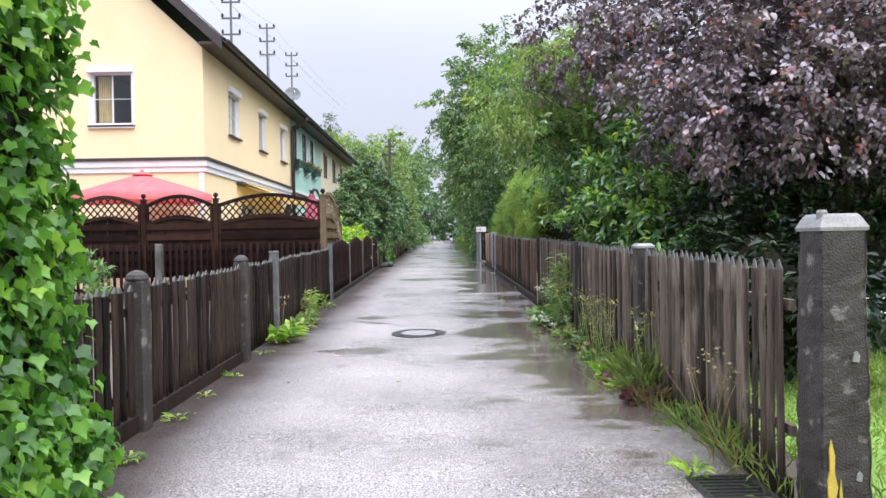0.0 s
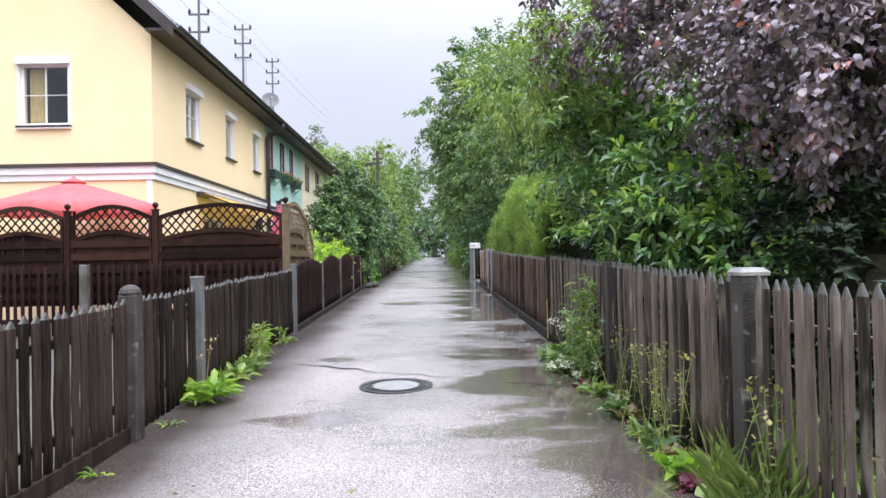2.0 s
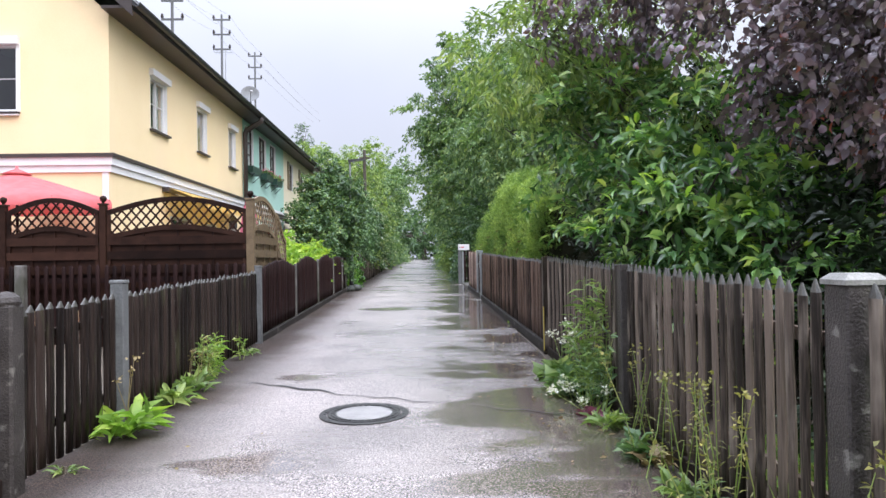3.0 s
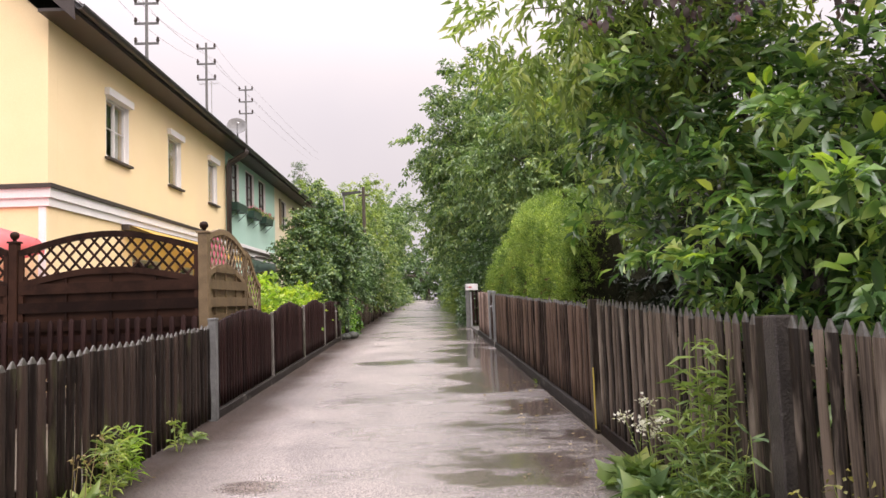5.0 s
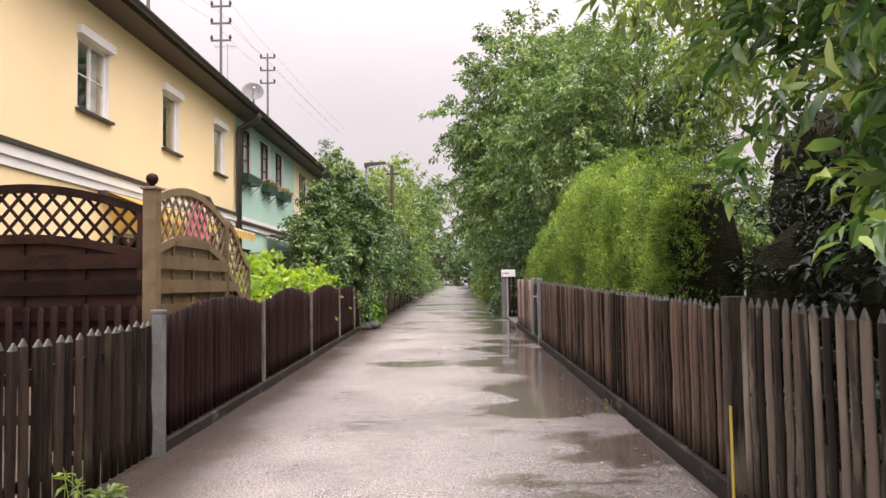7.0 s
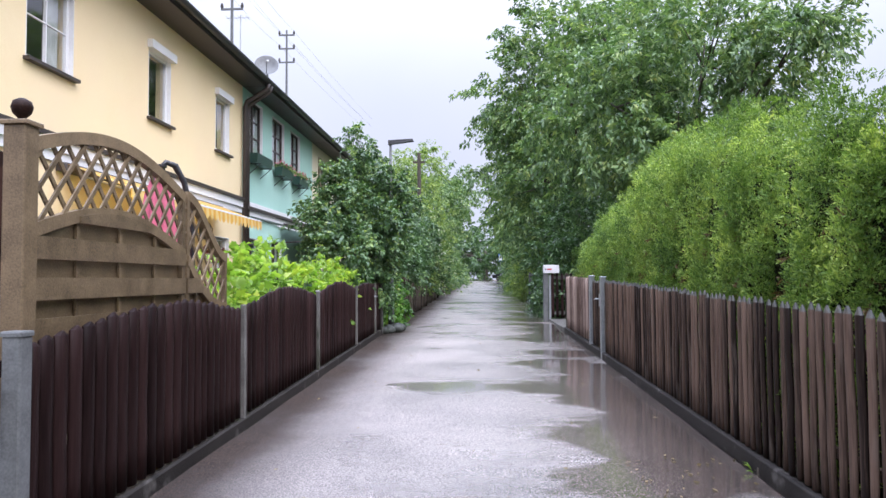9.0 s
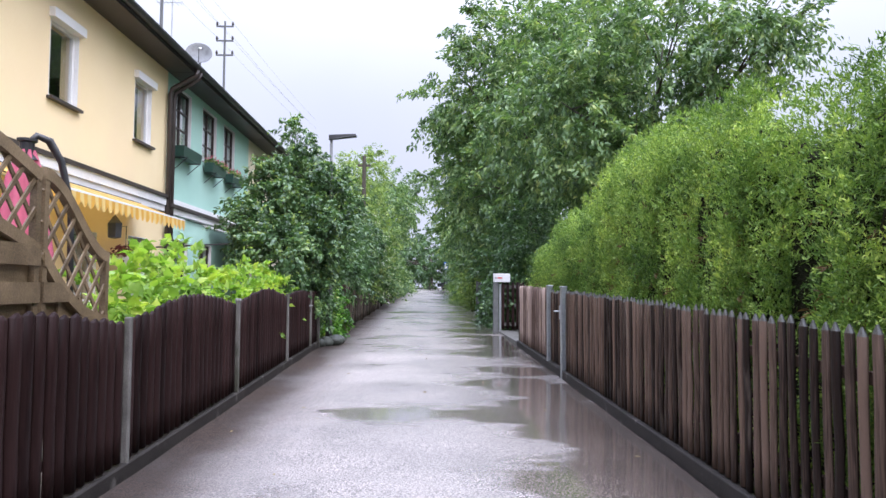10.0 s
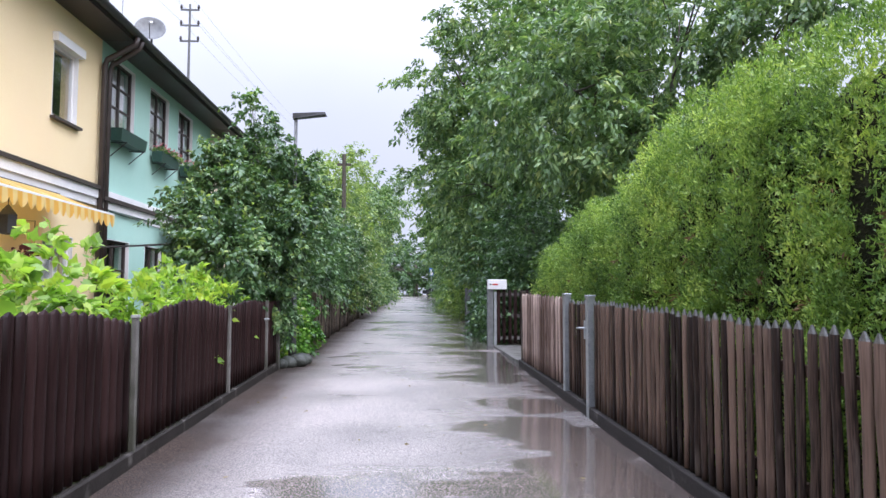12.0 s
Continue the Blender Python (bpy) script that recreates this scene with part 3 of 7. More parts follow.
tagged(sheet("lawn", [2.3 + 0.7 * i for i in range(14)], [-10 + 0.8 * i for i in range(25)], lambda x, y: gz(y) - 0.005 + 0.02 * math.sin(3 * x + y), LAWN_SOIL),
       "short bright green wet lawn behind the stone pillar", "lawn", kind="structure")
lane_x = [-2.42 + 0.2 * i for i in range(22)]
tagged(sheet("road", lane_x, [-14 + 0.4 * i for i in range(265)], lambda x, y: gz(y) + 0.006 * math.sin(1.3 * x + 0.7 * y) + 0.004 * math.sin(2.9 * y - x), ASPHALT),
       "narrow rain-wet grey asphalt lane with shallow puddles", "road", kind="structure")
tagged(sheet("crossing_road", [-30 + 2 * i for i in range(31)], [91.7 + 1.2 * i for i in range(6)], lambda x, y: gz(y) + 0.012, ASPHALT), "wet asphalt street crossing the lane's far end", "road", kind="structure")


# ---- fences ----
def picket_mesh(name, material, w, t, h, tip, bulge=0.0, bend=0.0, seed=0, pale=True, flat=False):
    """A picket standing at the origin: half-round front towards +x, pointed top with a paler cut end."""
    r = random.Random(seed)
    round_log = bulge > 0.45 * t and not flat
    if round_log:
        prof = [(-t / 2 * math.cos(2 * math.pi * (j + 0.5) / 9), -w / 2 * math.sin(2 * math.pi * (j + 0.5) / 9)) for j in range(9)]
    else:
        prof = [(-t / 2, -w / 2), (t / 2 - bulge, -w / 2), (t / 2 - bulge * 0.3, -w * 0.36), (t / 2, 0), (t / 2 - bulge * 0.3, w * 0.36), (t / 2 - bulge, w / 2), (-t / 2, w / 2)]
    v, f, n = [], [], len(prof)
    levels = [0, h * 0.22, h * 0.45, h * 0.7, h - tip]
    for k, z in enumerate(levels):
        o = (bend * r.uniform(-1, 1), bend * r.uniform(-1, 1)) if 0 < k < 4 else (0, 0)
        g = r.uniform(0.94, 1.04) if round_log else 1.0
        v += [(a * g + o[0], b * g + o[1], z) for a, b in prof]
    v += [(a * 0.35, b * 0.16, h) for a, b in prof]
    for i in range(len(levels)):
        for j in range(n):
            a, b = i * n + j, i * n + (j + 1) % n
            f.append((a, b, b + n, a + n))
    f += [tuple(range(n - 1, -1, -1)), tuple(len(levels) * n + j for j in range(n))]
    me = bpy.data.meshes.new(name)
    me.from_pydata(v, [], f)
    me.materials.append(material)
    me.materials.append(CUT_TOP if pale else material)
    for p in me.polygons:
        p.use_smooth = p.index < (len(levels) - 1) * n and (round_log or 0 < p.index % n < n - 2)
        if len(levels) - 1 == p.index // n and p.index < len(levels) * n or p.index == len(f) - 1:
            p.material_index = 1
    return me


def row_of_pickets(fence, kinds, start, end, pitch, foot, top, turn=0, lean=0.006, seed=1):
    """Pickets from one point of the plan to another. foot, top: heights as functions of the share of the way."""
    r = random.Random(seed)
    a, b = Vector((*start, 0)), Vector((*end, 0))
    count = max(1, int((b - a).length / pitch))
    for i in range(count):
        s = (i + 0.5) / count
        p = a.lerp(b, s)
        z0, z1 = foot(s), top(s) + r.uniform(-0.013, 0.013)
        me = r.choice(kinds)
        m = Matrix.Translation((p.x + r.uniform(-0.004, 0.004), p.y, z0)) @ Euler((r.gauss(0, lean), r.gauss(0, lean), radians(turn) + r.gauss(0, 0.05))).to_matrix().to_4x4()
        m = m @ Matrix.Diagonal((1, r.uniform(0.93, 1.05), (z1 - z0) / me["height"], 1))
        part("picket", me, parent=fence, at=m)


def kinds_of(name, material, w, t, h, tip, bulge, bend, n=4, pale=False, flat=False):
    out = []
    for i in range(n):
        me = picket_mesh(name, material, w, t, h, tip, bulge, bend, i, pale, flat)
        me["height"] = h
        out.append(me)
    return out


def rail(fence, x, y0, y1, up, size=(0.03, 0.06), material=None, name="rail"):
    m = Mesh()
    n = max(1, int((y1 - y0) / 1.5))
    poses = [Matrix.Translation((x, y0 + (y1 - y0) * i / n, gz(y0 + (y1 - y0) * i / n) + up)) for i in range(n + 1)]
    a, b = size[0] / 2, size[1] / 2
    m.sweep([(-a, -b), (a, -b), (a, b), (-a, b)], poses)
    return part(name, m, material or OLD_WOOD, fence)


def kerb(fence, x, y0, y1, w, h, material=None, name="plinth"):
    m = Mesh()
    n = max(1, int((y1 - y0) / 1.5))
    poses = [Matrix.Translation((x, y0 + (y1 - y0) * i / n, gz(y0 + (y1 - y0) * i / n))) for i in range(n + 1)]
    c = 0.012
    m.sweep([(-w / 2, -0.15), (w / 2, -0.15), (w / 2, h - c), (w / 2 - c, h), (-w / 2 + c, h), (-w / 2, h - c)], poses)
    return part(name, m, material or KERB, fence)


def round_post(fence, x, y, h, w=0.15, material=None):
    """A square concrete post with a rounded head."""
    m = Mesh()
    z = gz(y) - 0.1
    m.box(x - w / 2, x + w / 2, y - w / 2, y + w / 2, z, gz(y) + h - 0.07, c=0.015)
    m.lathe([(w * 0.52, 0), (w * 0.58, 0.02), (w * 0.5, 0.05), (w * 0.3, 0.075), (w * 0.08, 0.085)], (x, y, gz(y) + h - 0.075), 14)
    return part("post", m, material or DARK_CONCRETE, fence)


def square_post(fence, x, y, h, w=0.09, cap=True, material=None, d=None):
    m = Mesh()
    d = d or w
    m.box(x - d / 2, x + d / 2, y - w / 2, y + w / 2, gz(y) - 0.1, gz(y) + h, c=0.008)
    p = part("post", m, material or CONCRETE, fence)
    if cap:
        c = Mesh().box(x - d / 2 - 0.006, x + d / 2 + 0.006, y - w / 2 - 0.006, y + w / 2 + 0.006, gz(y) + h, gz(y) + h + 0.025, c=0.008)
        part("cap", c, PALE_CAP if material is None else material, p)
    return p


LX, RX = -2.37, 1.93
# weathered picket fence along the first garden
fence_a = thing("picket_fence", LX, 9.0, gz(9), "weathered dark brown wooden picket fence with concrete posts", "fence")
old_kinds = kinds_of("picket", OLD_WOOD, 0.086, 0.026, 1.08, 0.045, 0.012, 0.004, n=6, pale=True, flat=True)
for y0, y1 in ((3.7, 5.3), (5.47, 8.1), (8.28, 9.7), (9.82, 14.6)):
    row_of_pickets(fence_a, old_kinds, (LX + 0.035, y0), (LX + 0.035, y1), 0.116, lambda s: gz(y0 + s * (y1 - y0)) + 0.05, lambda s: gz(y0 + s * (y1 - y0)) + 1.13, seed=int(y0 * 10))
for up in (0.3, 0.92):
    rail(fence_a, LX - 0.005, 3.7, 14.62, up)
kerb(fence_a, LX + 0.03, 3.7, 8.1, 0.05, 0.14, OLD_WOOD, "base_board")
round_post(fence_a, LX + 0.03, 5.38, 1.22, 0.15)
round_post(fence_a, LX + 0.03, 8.19, 1.235, 0.15)
square_post(fence_a, LX + 0.04, 9.76, 1.21, 0.11, material=GREY_PAINT)
square_post(fence_a, LX + 0.04, 14.7, 1.18, 0.095, material=GREY_PAINT)

# dark scalloped panels on a concrete kerb
fence_b = thing("scalloped_fence", LX, 20.8, gz(20.8), "dark brown wooden fence with arched tops on a concrete kerb", "fence")
dark_kinds = kinds_of("picket", DARK_WOOD, 0.104, 0.04, 1.1, 0.025, 0.03, 0.002, flat=True)
for y0, y1, rise in ((14.78, 17.84, 0.13), (17.92, 20.81, 0.14), (20.89, 23.7, 0.13), (23.78, 25.9, 0.05), (25.98, 26.78, 0.0)):
    row_of_pickets(fence_b, dark_kinds, (LX + 0.02, y0), (LX + 0.02, y1), 0.124, lambda s: gz(y0 + s * (y1 - y0)) + 0.125,
                   lambda s: gz(y0 + s * (y1 - y0)) + 1.13 + rise * math.sin(math.pi * s) ** 1.3, lean=0.002, seed=int(y0 * 10))
for up in (0.35, 0.95):
    rail(fence_b, LX - 0.03, 14.75, 26.8, up, material=DARK_WOOD)
kerb(fence_b, LX + 0.02, 14.78, 26.8, 0.09, 0.11)
for y in (17.88, 20.85, 23.74, 25.94):
    square_post(fence_b, LX + 0.035, y, 1.15, 0.05, cap=y == 20.85, d=0.05)
square_post(fence_b, LX + 0.02, 26.85, 1.24, 0.10, cap=False)
part("latch", Mesh().box(LX + 0.05, LX + 0.08, 25.7, 25.86, gz(25.8) + 0.86, gz(25.8) + 0.89, c=0.006).tube([(LX + 0.06, 25.72, gz(25.8) + 0.875), (LX + 0.12, 25.72, gz(25.8) + 0.875)], 0.009, 6), STEEL, fence_b, "pale metal gate latch")

# low cross fence between the two gardens
fence_c = thing("cross_fence", -6.0, 14.72, gz(14.7), "dark narrow picket fence standing between two gardens", "fence")
thin_kinds = kinds_of("picket", DARK_WOOD, 0.06, 0.03, 1.2, 0.035, 0.012, 0.003)
row_of_pickets(fence_c, thin_kinds, (-11.0, 14.74), (-2.5, 14.74), 0.13, lambda s: 0.25, lambda s: 1.46, turn=-90, seed=5)
for z in (0.5, 1.22):
    part("rail", Mesh().box(-11.0, -2.45, 14.76, 14.79, z - 0.04, z + 0.04), DARK_WOOD, fence_c)
for x in (-5.9, -9.3):
    part("post", Mesh().box(x - 0.07, x + 0.07, 14.58, 14.72, 0.1, 1.47, c=0.02), CONCRETE, fence_c)


# arched trellis screens
def arch_strip(m, pts, w, t, normal):
    """A flat curved board along pts; w: its height, t: its thickness along normal."""
    pts = [Vector(p) for p in pts]
    nv = Vector(normal) * t / 2
    k = len(m.v)
    for i, p in enumerate(pts):
        d = (pts[min(i + 1, len(pts) - 1)] - pts[max(i - 1, 0)]).normalized()
        u = d.cross(Vector(normal)).normalized()
        if u.z < 0:
            u = -u
        m.v += [tuple(q) for q in (p - nv - u * w / 2, p + nv - u * w / 2, p + nv + u * w / 2, p - nv + u * w / 2)]
    for i in range(len(pts) - 1):
        for j in range(4):
            a, b = k + 4 * i + j, k + 4 * i + (j + 1) % 4
            m.f.append((a, b, b + 4, a + 4))
    m.f += [(k + 3, k + 2, k + 1, k), tuple(k + 4 * (len(pts) - 1) + j for j in range(4))]


def trellis(owner, place, length, z0, top, mid, wood, step=0.15, slat_wood=None):
    """A screen: boards below the lower arch, diagonal lattice between both arches. place(s, z, out): a world point; top(s), mid(s): arch heights."""
    nrm = place(0, 0, 1) - place(0, 0, 0)
    ss = [i / 24 for i in range(25)]
    for nm, fn, w in (("top_arch", top, 0.075), ("middle_arch", mid, 0.075)):
        m = Mesh()
        arch_strip(m, [place(s * length, fn(s), 0) for s in ss], w, 0.05, nrm)
        part(nm, m, wood, owner)
    for s in (0.0, 1.0):
        m = Mesh()
        o = 0.025 if s == 0 else length - 0.025
        arch_strip(m, [place(o, z0, 0), place(o, top(s), 0)], 0.05, 0.045, nrm)
        a = [place(o - 0.025, z0, -0.022), place(o + 0.025, z0, -0.022), place(o + 0.025, z0, 0.022), place(o - 0.025, z0, 0.022)]
        b = [p + Vector((0, 0, top(s) - z0)) for p in a]
        m = Mesh().add(a + b, [(3, 2, 1, 0), (4, 5, 6, 7), (0, 1, 5, 4), (1, 2, 6, 5), (2, 3, 7, 6), (3, 0, 4, 7)])
        part("stile", m, wood, owner)
    z, k = z0, 0
    while z < max(mid(0.5), mid(0.0)) - 0.03:
        h = 0.125
        m = Mesh()
        cells = [i / 20 for i in range(21)]
        # boards stop under the arch
        run = [s for s in cells if mid(s) > z + 0.03]
        if len(run) > 1:
            o = 0.026 if k % 2 else -0.026
            v = []
            for s0 in run:
                za = min(z + h, mid(s0))
                v += [place(s0 * length, z, o - 0.008), place(s0 * length, za, o - 0.008), place(s0 * length, za, o + 0.008), place(s0 * length, z, o + 0.008)]
            nq = len(run) - 1
            m.add(v, [(4 * i + j, 4 * i + (j + 1) % 4, 4 * i + 4 + (j + 1) % 4, 4 * i + 4 + j) for i in range(nq) for j in range(4)] + [(3, 2, 1, 0), (4 * nq, 4 * nq + 1, 4 * nq + 2, 4 * nq + 3)])
            part("board", m, slat_wood or wood, owner)
        z += h - 0.012
        k += 1
    for s in (0.25, 0.5, 0.75):
        m = Mesh()
        for o in (-0.008,):
            a = place(s * length, 0, o)
            d = place(s * length + 0.03, 0, o) - a
            q = [a + Vector((0, 0, z0)), a + d + Vector((0, 0, z0)), a + d + Vector((0, 0, mid(s))), a + Vector((0, 0, mid(s)))]
            m.add(q + [p + nrm * 0.016 for p in q], [(0, 1, 2, 3), (7, 6, 5, 4), (0, 3, 7, 4), (1, 5, 6, 2), (3, 2, 6, 7)])
        part("batten", m, wood, owner)
    # lattice slats, cut by both arches
    for sign in (1, -1):
        c = -3.0
        while c < length + 3.0:
            inside = []
            for i in range(161):
                u = length * i / 160
                zz = mid(0.5) + sign * (u - c) * 1.15
                s = u / length
                if mid(s) <= zz <= top(s):
                    inside.append((u, zz))
            if len(inside) > 2:
                (u0, za), (u1, zb) = inside[0], inside[-1]
                m = Mesh()
                arch_strip(m, [place(u0, za, 0.009 * sign), place(u1, zb, 0.009 * sign)], 0.028, 0.012, nrm)
                part("lattice_slat", m, wood, owner)
            c += step
    return owner


def finial_post(owner, x, y, z0, z1, wood, w=0.1):
    p = part("post", Mesh().box(x - w / 2, x + w / 2, y - w / 2, y + w / 2, z0, z1, c=0.008), wood, owner)
    part("cap", Mesh().box(x - w / 2 - 0.015, x + w / 2 + 0.015, y - w / 2 - 0.015, y + w / 2 + 0.015, z1, z1 + 0.022, c=0.006), wood, p)
    part("finial", Mesh().lathe([(0.02, 0), (0.022, 0.02), (0.045, 0.045), (0.054, 0.075), (0.045, 0.105), (0.018, 0.122)], (x, y, z1 + 0.022), 14), TRELLIS_WOOD, p, smooth=True)


posts_x = [-2.5, -4.79, -6.33, -7.9, -9.5]
for i, x in enumerate(posts_x):
    t = thing("trellis_post", x, 14.95, 0.2, "square wooden fence post with a round finial", "post", "trellis posts")
    finial_post(t, x, 14.95, 0.15, 2.45 if i == 0 else 2.40, TAN_WOOD if i == 0 else TRELLIS_WOOD, 0.12 if i == 0 else 0.1)
for x1, x0 in zip(posts_x[:-1], posts_x[1:]):
    ln = x1 - x0 - 0.13
    t = thing("trellis_screen", (x0 + x1) / 2, 14.95, 0.2, "dark brown arched lattice screen over horizontal boards", "garden screen", "trellis screens")
    trellis(t, lambda s, z, o, x0=x0: Vector((x0 + 0.06 + s, 14.95 - o, z)), ln, 0.75, lambda s: 2.27 + 0.21 * math.sin(math.pi * s), lambda s: 1.88 + 0.16 * math.sin(math.pi * s), TRELLIS_WOOD)
t = thing("side_screen", -2.55, 16.1, 0.25, "weathered tan arched lattice screen over horizontal boards", "garden screen")
trellis(t, lambda s, z, o: Vector((-2.55 + o, 15.03 + s, z)), 2.0, 0.75, lambda s: 2.30 + 0.25 * math.sin(math.pi * (0.08 + 0.9 * s)), lambda s: 1.86 + 0.22 * math.sin(math.pi * (0.05 + 0.95 * s)), TAN_WOOD, 0.17)
t = thing("end_screen", -2.55, 17.5, 0.28, "weathered tan lattice screen end falling in a curve", "garden screen")
trellis(t, lambda s, z, o: Vector((-2.55 + o, 17.07 + s, z)), 0.9, 0.75, lambda s: 1.86 + 0.48 * (0.5 + 0.5 * math.cos(math.pi * s)) , lambda s: 1.40 + 0.45 * (1 - s) ** 2, TAN_WOOD, 0.17)

# right-hand fences
fence_r = thing("picket_fence", RX, 8.5, gz(8.5), "greyed brown pointed picket fence with concrete posts", "fence")
grey_kinds = kinds_of("picket", GREY_WOOD, 0.078, 0.030, 1.2, 0.055, 0.02, 0.004, n=7, pale=True)
for y0, y1 in ((3.86, 6.5), (6.68, 9.62), (9.9, 13.28)):
    row_of_pickets(fence_r, grey_kinds, (RX - 0.03, y0), (RX - 0.03, y1), 0.104, lambda s: gz(y0 + s * (y1 - y0)) + 0.06,
                   lambda s: gz(y0 + s * (y1 - y0)) + 1.30, turn=180, lean=0.003, seed=int(y0 * 10))
for up in (0.35, 1.05):
    rail(fence_r, RX + 0.015, 3.85, 13.3, up, material=GREY_WOOD)
kerb(fence_r, RX - 0.02, 3.85, 13.3, 0.06, 0.09, OLD_WOOD, "base_board")
part("cap", Mesh().add([(RX - 0.02 + a * w, 6.58 + b * w, gz(6.58) + z) for z, w in ((1.30, 0.086), (1.32, 0.088), (1.345, 0.06)) for a, b in ((-1, -1), (1, -1), (1, 1), (-1, 1))],
                      [(3, 2, 1, 0), (8, 9, 10, 11)] + [(4 * i + j, 4 * i + (j + 1) % 4, 4 * i + 4 + (j + 1) % 4, 4 * i + 4 + j) for i in (0, 1) for j in range(4)]), PALE_CAP,
     square_post(fence_r, RX - 0.02, 6.58, 1.30, 0.155, cap=False, material=DARK_CONCRETE), "pale chamfered cap")
square_post(fence_r, RX - 0.02, 9.70, 1.30, 0.12, cap=False, material=DARK_CONCRETE)
square_post(fence_r, RX - 0.02, 9.83, 1.29, 0.09, cap=False, material=GREY_WOOD)
p = square_post(fence_r, RX - 0.03, 13.39, 1.30, 0.12, cap=False, material=GREY_WOOD)
part("paint_stripe", Mesh().box(RX - 0.092, RX - 0.084, 13.33, 13.365, gz(13.4) + 0.02, gz(13.4) + 0.62, c=0.002), YELLOW_PAINT, p, "flaking yellow paint stripe")
part("bare_patch", Mesh().add([(RX - 0.089, y, z) for y, z in ((13.385, 0.30), (13.43, 0.25), (13.435, 0.5), (13.41, 0.72), (13.425, 0.9), (13.39, 1.0), (13.375, 0.8), (13.395, 0.6))], [tuple(range(8))]), PALE_CAP, p, "pale patch of peeled bark")

fence_s = thing("picket_fence", 1.86, 18, gz(18), "reddish brown tall picket fence on a concrete kerb", "fence")
red_kinds = kinds_of("picket", RED_WOOD, 0.074, 0.036, 1.15, 0.045, 0.025, 0.005, n=8, pale=True)


def rx2(y):
    """The fence line draws in towards the lane."""
    return 1.90 - 0.10 * (y - 13.4) / 9.2


row_of_pickets(fence_s, red_kinds, (rx2(13.5), 13.5), (rx2(22.5), 22.5), 0.1035, lambda s: gz(13.5 + 9 * s) + 0.13, lambda s: gz(13.5 + 9 * s) + 1.25, turn=180, lean=0.004, seed=3)
for up in (0.4, 1.0):
    m = Mesh().sweep([(-0.015, -0.03), (0.015, -0.03), (0.015, 0.03), (-0.015, 0.03)], [Matrix.Translation((rx2(y) + 0.04, y, gz(y) + up)) for y in (13.45, 16, 19, 22.5)])
    part("rail", m, RED_WOOD, fence_s)
m = Mesh().sweep([(-0.04, -0.15), (0.05, -0.15), (0.05, 0.12), (-0.03, 0.12), (-0.04, 0.11)], [Matrix.Translation((rx2(y) - 0.01, y, gz(y))) for y in (13.46, 16, 19, 22, 24, 27.1)])
part("plinth", m, KERB, fence_s)

gate_r = thing("garden_gate", 1.8, 23.15, gz(23), "narrow brown picket garden gate between galvanised posts", "gate")
row_of_pickets(gate_r, red_kinds, (1.80, 22.74), (1.795, 23.66), 0.1035, lambda s: gz(23) + 0.15, lambda s: gz(23) + 1.24, turn=180, seed=8)
for y in (22.62, 23.74):
    square_post(gate_r, 1.785, y, 1.28, 0.09, material=STEEL)
part("rail", Mesh().box(1.82, 1.85, 22.68, 23.7, 1.2, 1.25), STEEL, gate_r)
part("handle", Mesh().tube([(1.74, 22.68, 1.32), (1.68, 22.68, 1.32), (1.68, 22.80, 1.315)], 0.011, 8).box(1.735, 1.745, 22.65, 22.71, 1.2, 1.4), STEEL, gate_r, "silver lever handle with plate")
fence_t = thing("picket_fence", 1.78, 25.4, gz(25.4), "bleached pinkish brown picket fence panel", "fence")
pink_kinds = kinds_of("picket", PINK_WOOD, 0.066, 0.04, 1.15, 0.04, 0.03, 0.005, n=6)
row_of_pickets(fence_t, pink_kinds, (1.795, 23.82), (1.77, 26.98), 0.098, lambda s: gz(25.4) + 0.13, lambda s: gz(24 + 3 * s) + 1.25, turn=180, seed=9)
rail(fence_t, 1.84, 23.8, 27.0, 1.0, material=PINK_WOOD)
rail(fence_t, 1.84, 23.8, 27.0, 0.4, material=PINK_WOOD)
square_post(fence_t, 1.78, 27.05, 1.29, 0.08, cap=False, material=GREY_WOOD)

# entrance set back behind the hedge: gate facing up the lane, with a letter box
GY2 = 31.0
gate2 = thing("slatted_gate", 2.2, GY2, gz(GY2), "dark slatted wooden gate with pale rails and posts", "gate")
slat = kinds_of("slat", DARK_WOOD, 0.075, 0.025, 1.2, 0.01, 0.004, 0.0, 2)
row_of_pickets(gate2, slat, (1.78, GY2 - 0.03), (2.95, GY2 - 0.03), 0.125, lambda s: gz(GY2) + 0.06, lambda s: gz(GY2) + 1.28, turn=-90, lean=0.0, seed=4)
for o in gate2.children:
    o.name = "slat"
for up in (0.18, 0.68, 1.16):
    part("rail", Mesh().box(1.76, 2.95, GY2 - 0.012, GY2 + 0.02, gz(GY2) + up - 0.04, gz(GY2) + up + 0.04), CONCRETE, gate2)
for x in (1.66, 2.98):
    part("post", Mesh().box(x - 0.07, x + 0.07, GY2 - 0.07, GY2 + 0.07, gz(GY2) - 0.1, gz(GY2) + 1.27, c=0.01), GREY_PAINT, gate2)
part("stile", Mesh().box(1.745, 1.80, GY2 - 0.06, GY2 - 0.044, gz(GY2) + 0.02, gz(GY2) + 1.22), STEEL, gate2)
box = thing("letter_box", 1.8, GY2, gz(GY2) + 1.28, "white metal letter box with a red newspaper flap mark", "letter box")
part("body", Mesh().box(1.60, 2.03, GY2 - 0.12, GY2 + 0.1, gz(GY2) + 1.28, gz(GY2) + 1.50, c=0.02), WHITE_PAINT, box)
part("flap", Mesh().box(1.70, 1.82, GY2 - 0.132, GY2 - 0.122, gz(GY2) + 1.37, gz(GY2) + 1.40), RED_PLASTIC, box, "red flap")
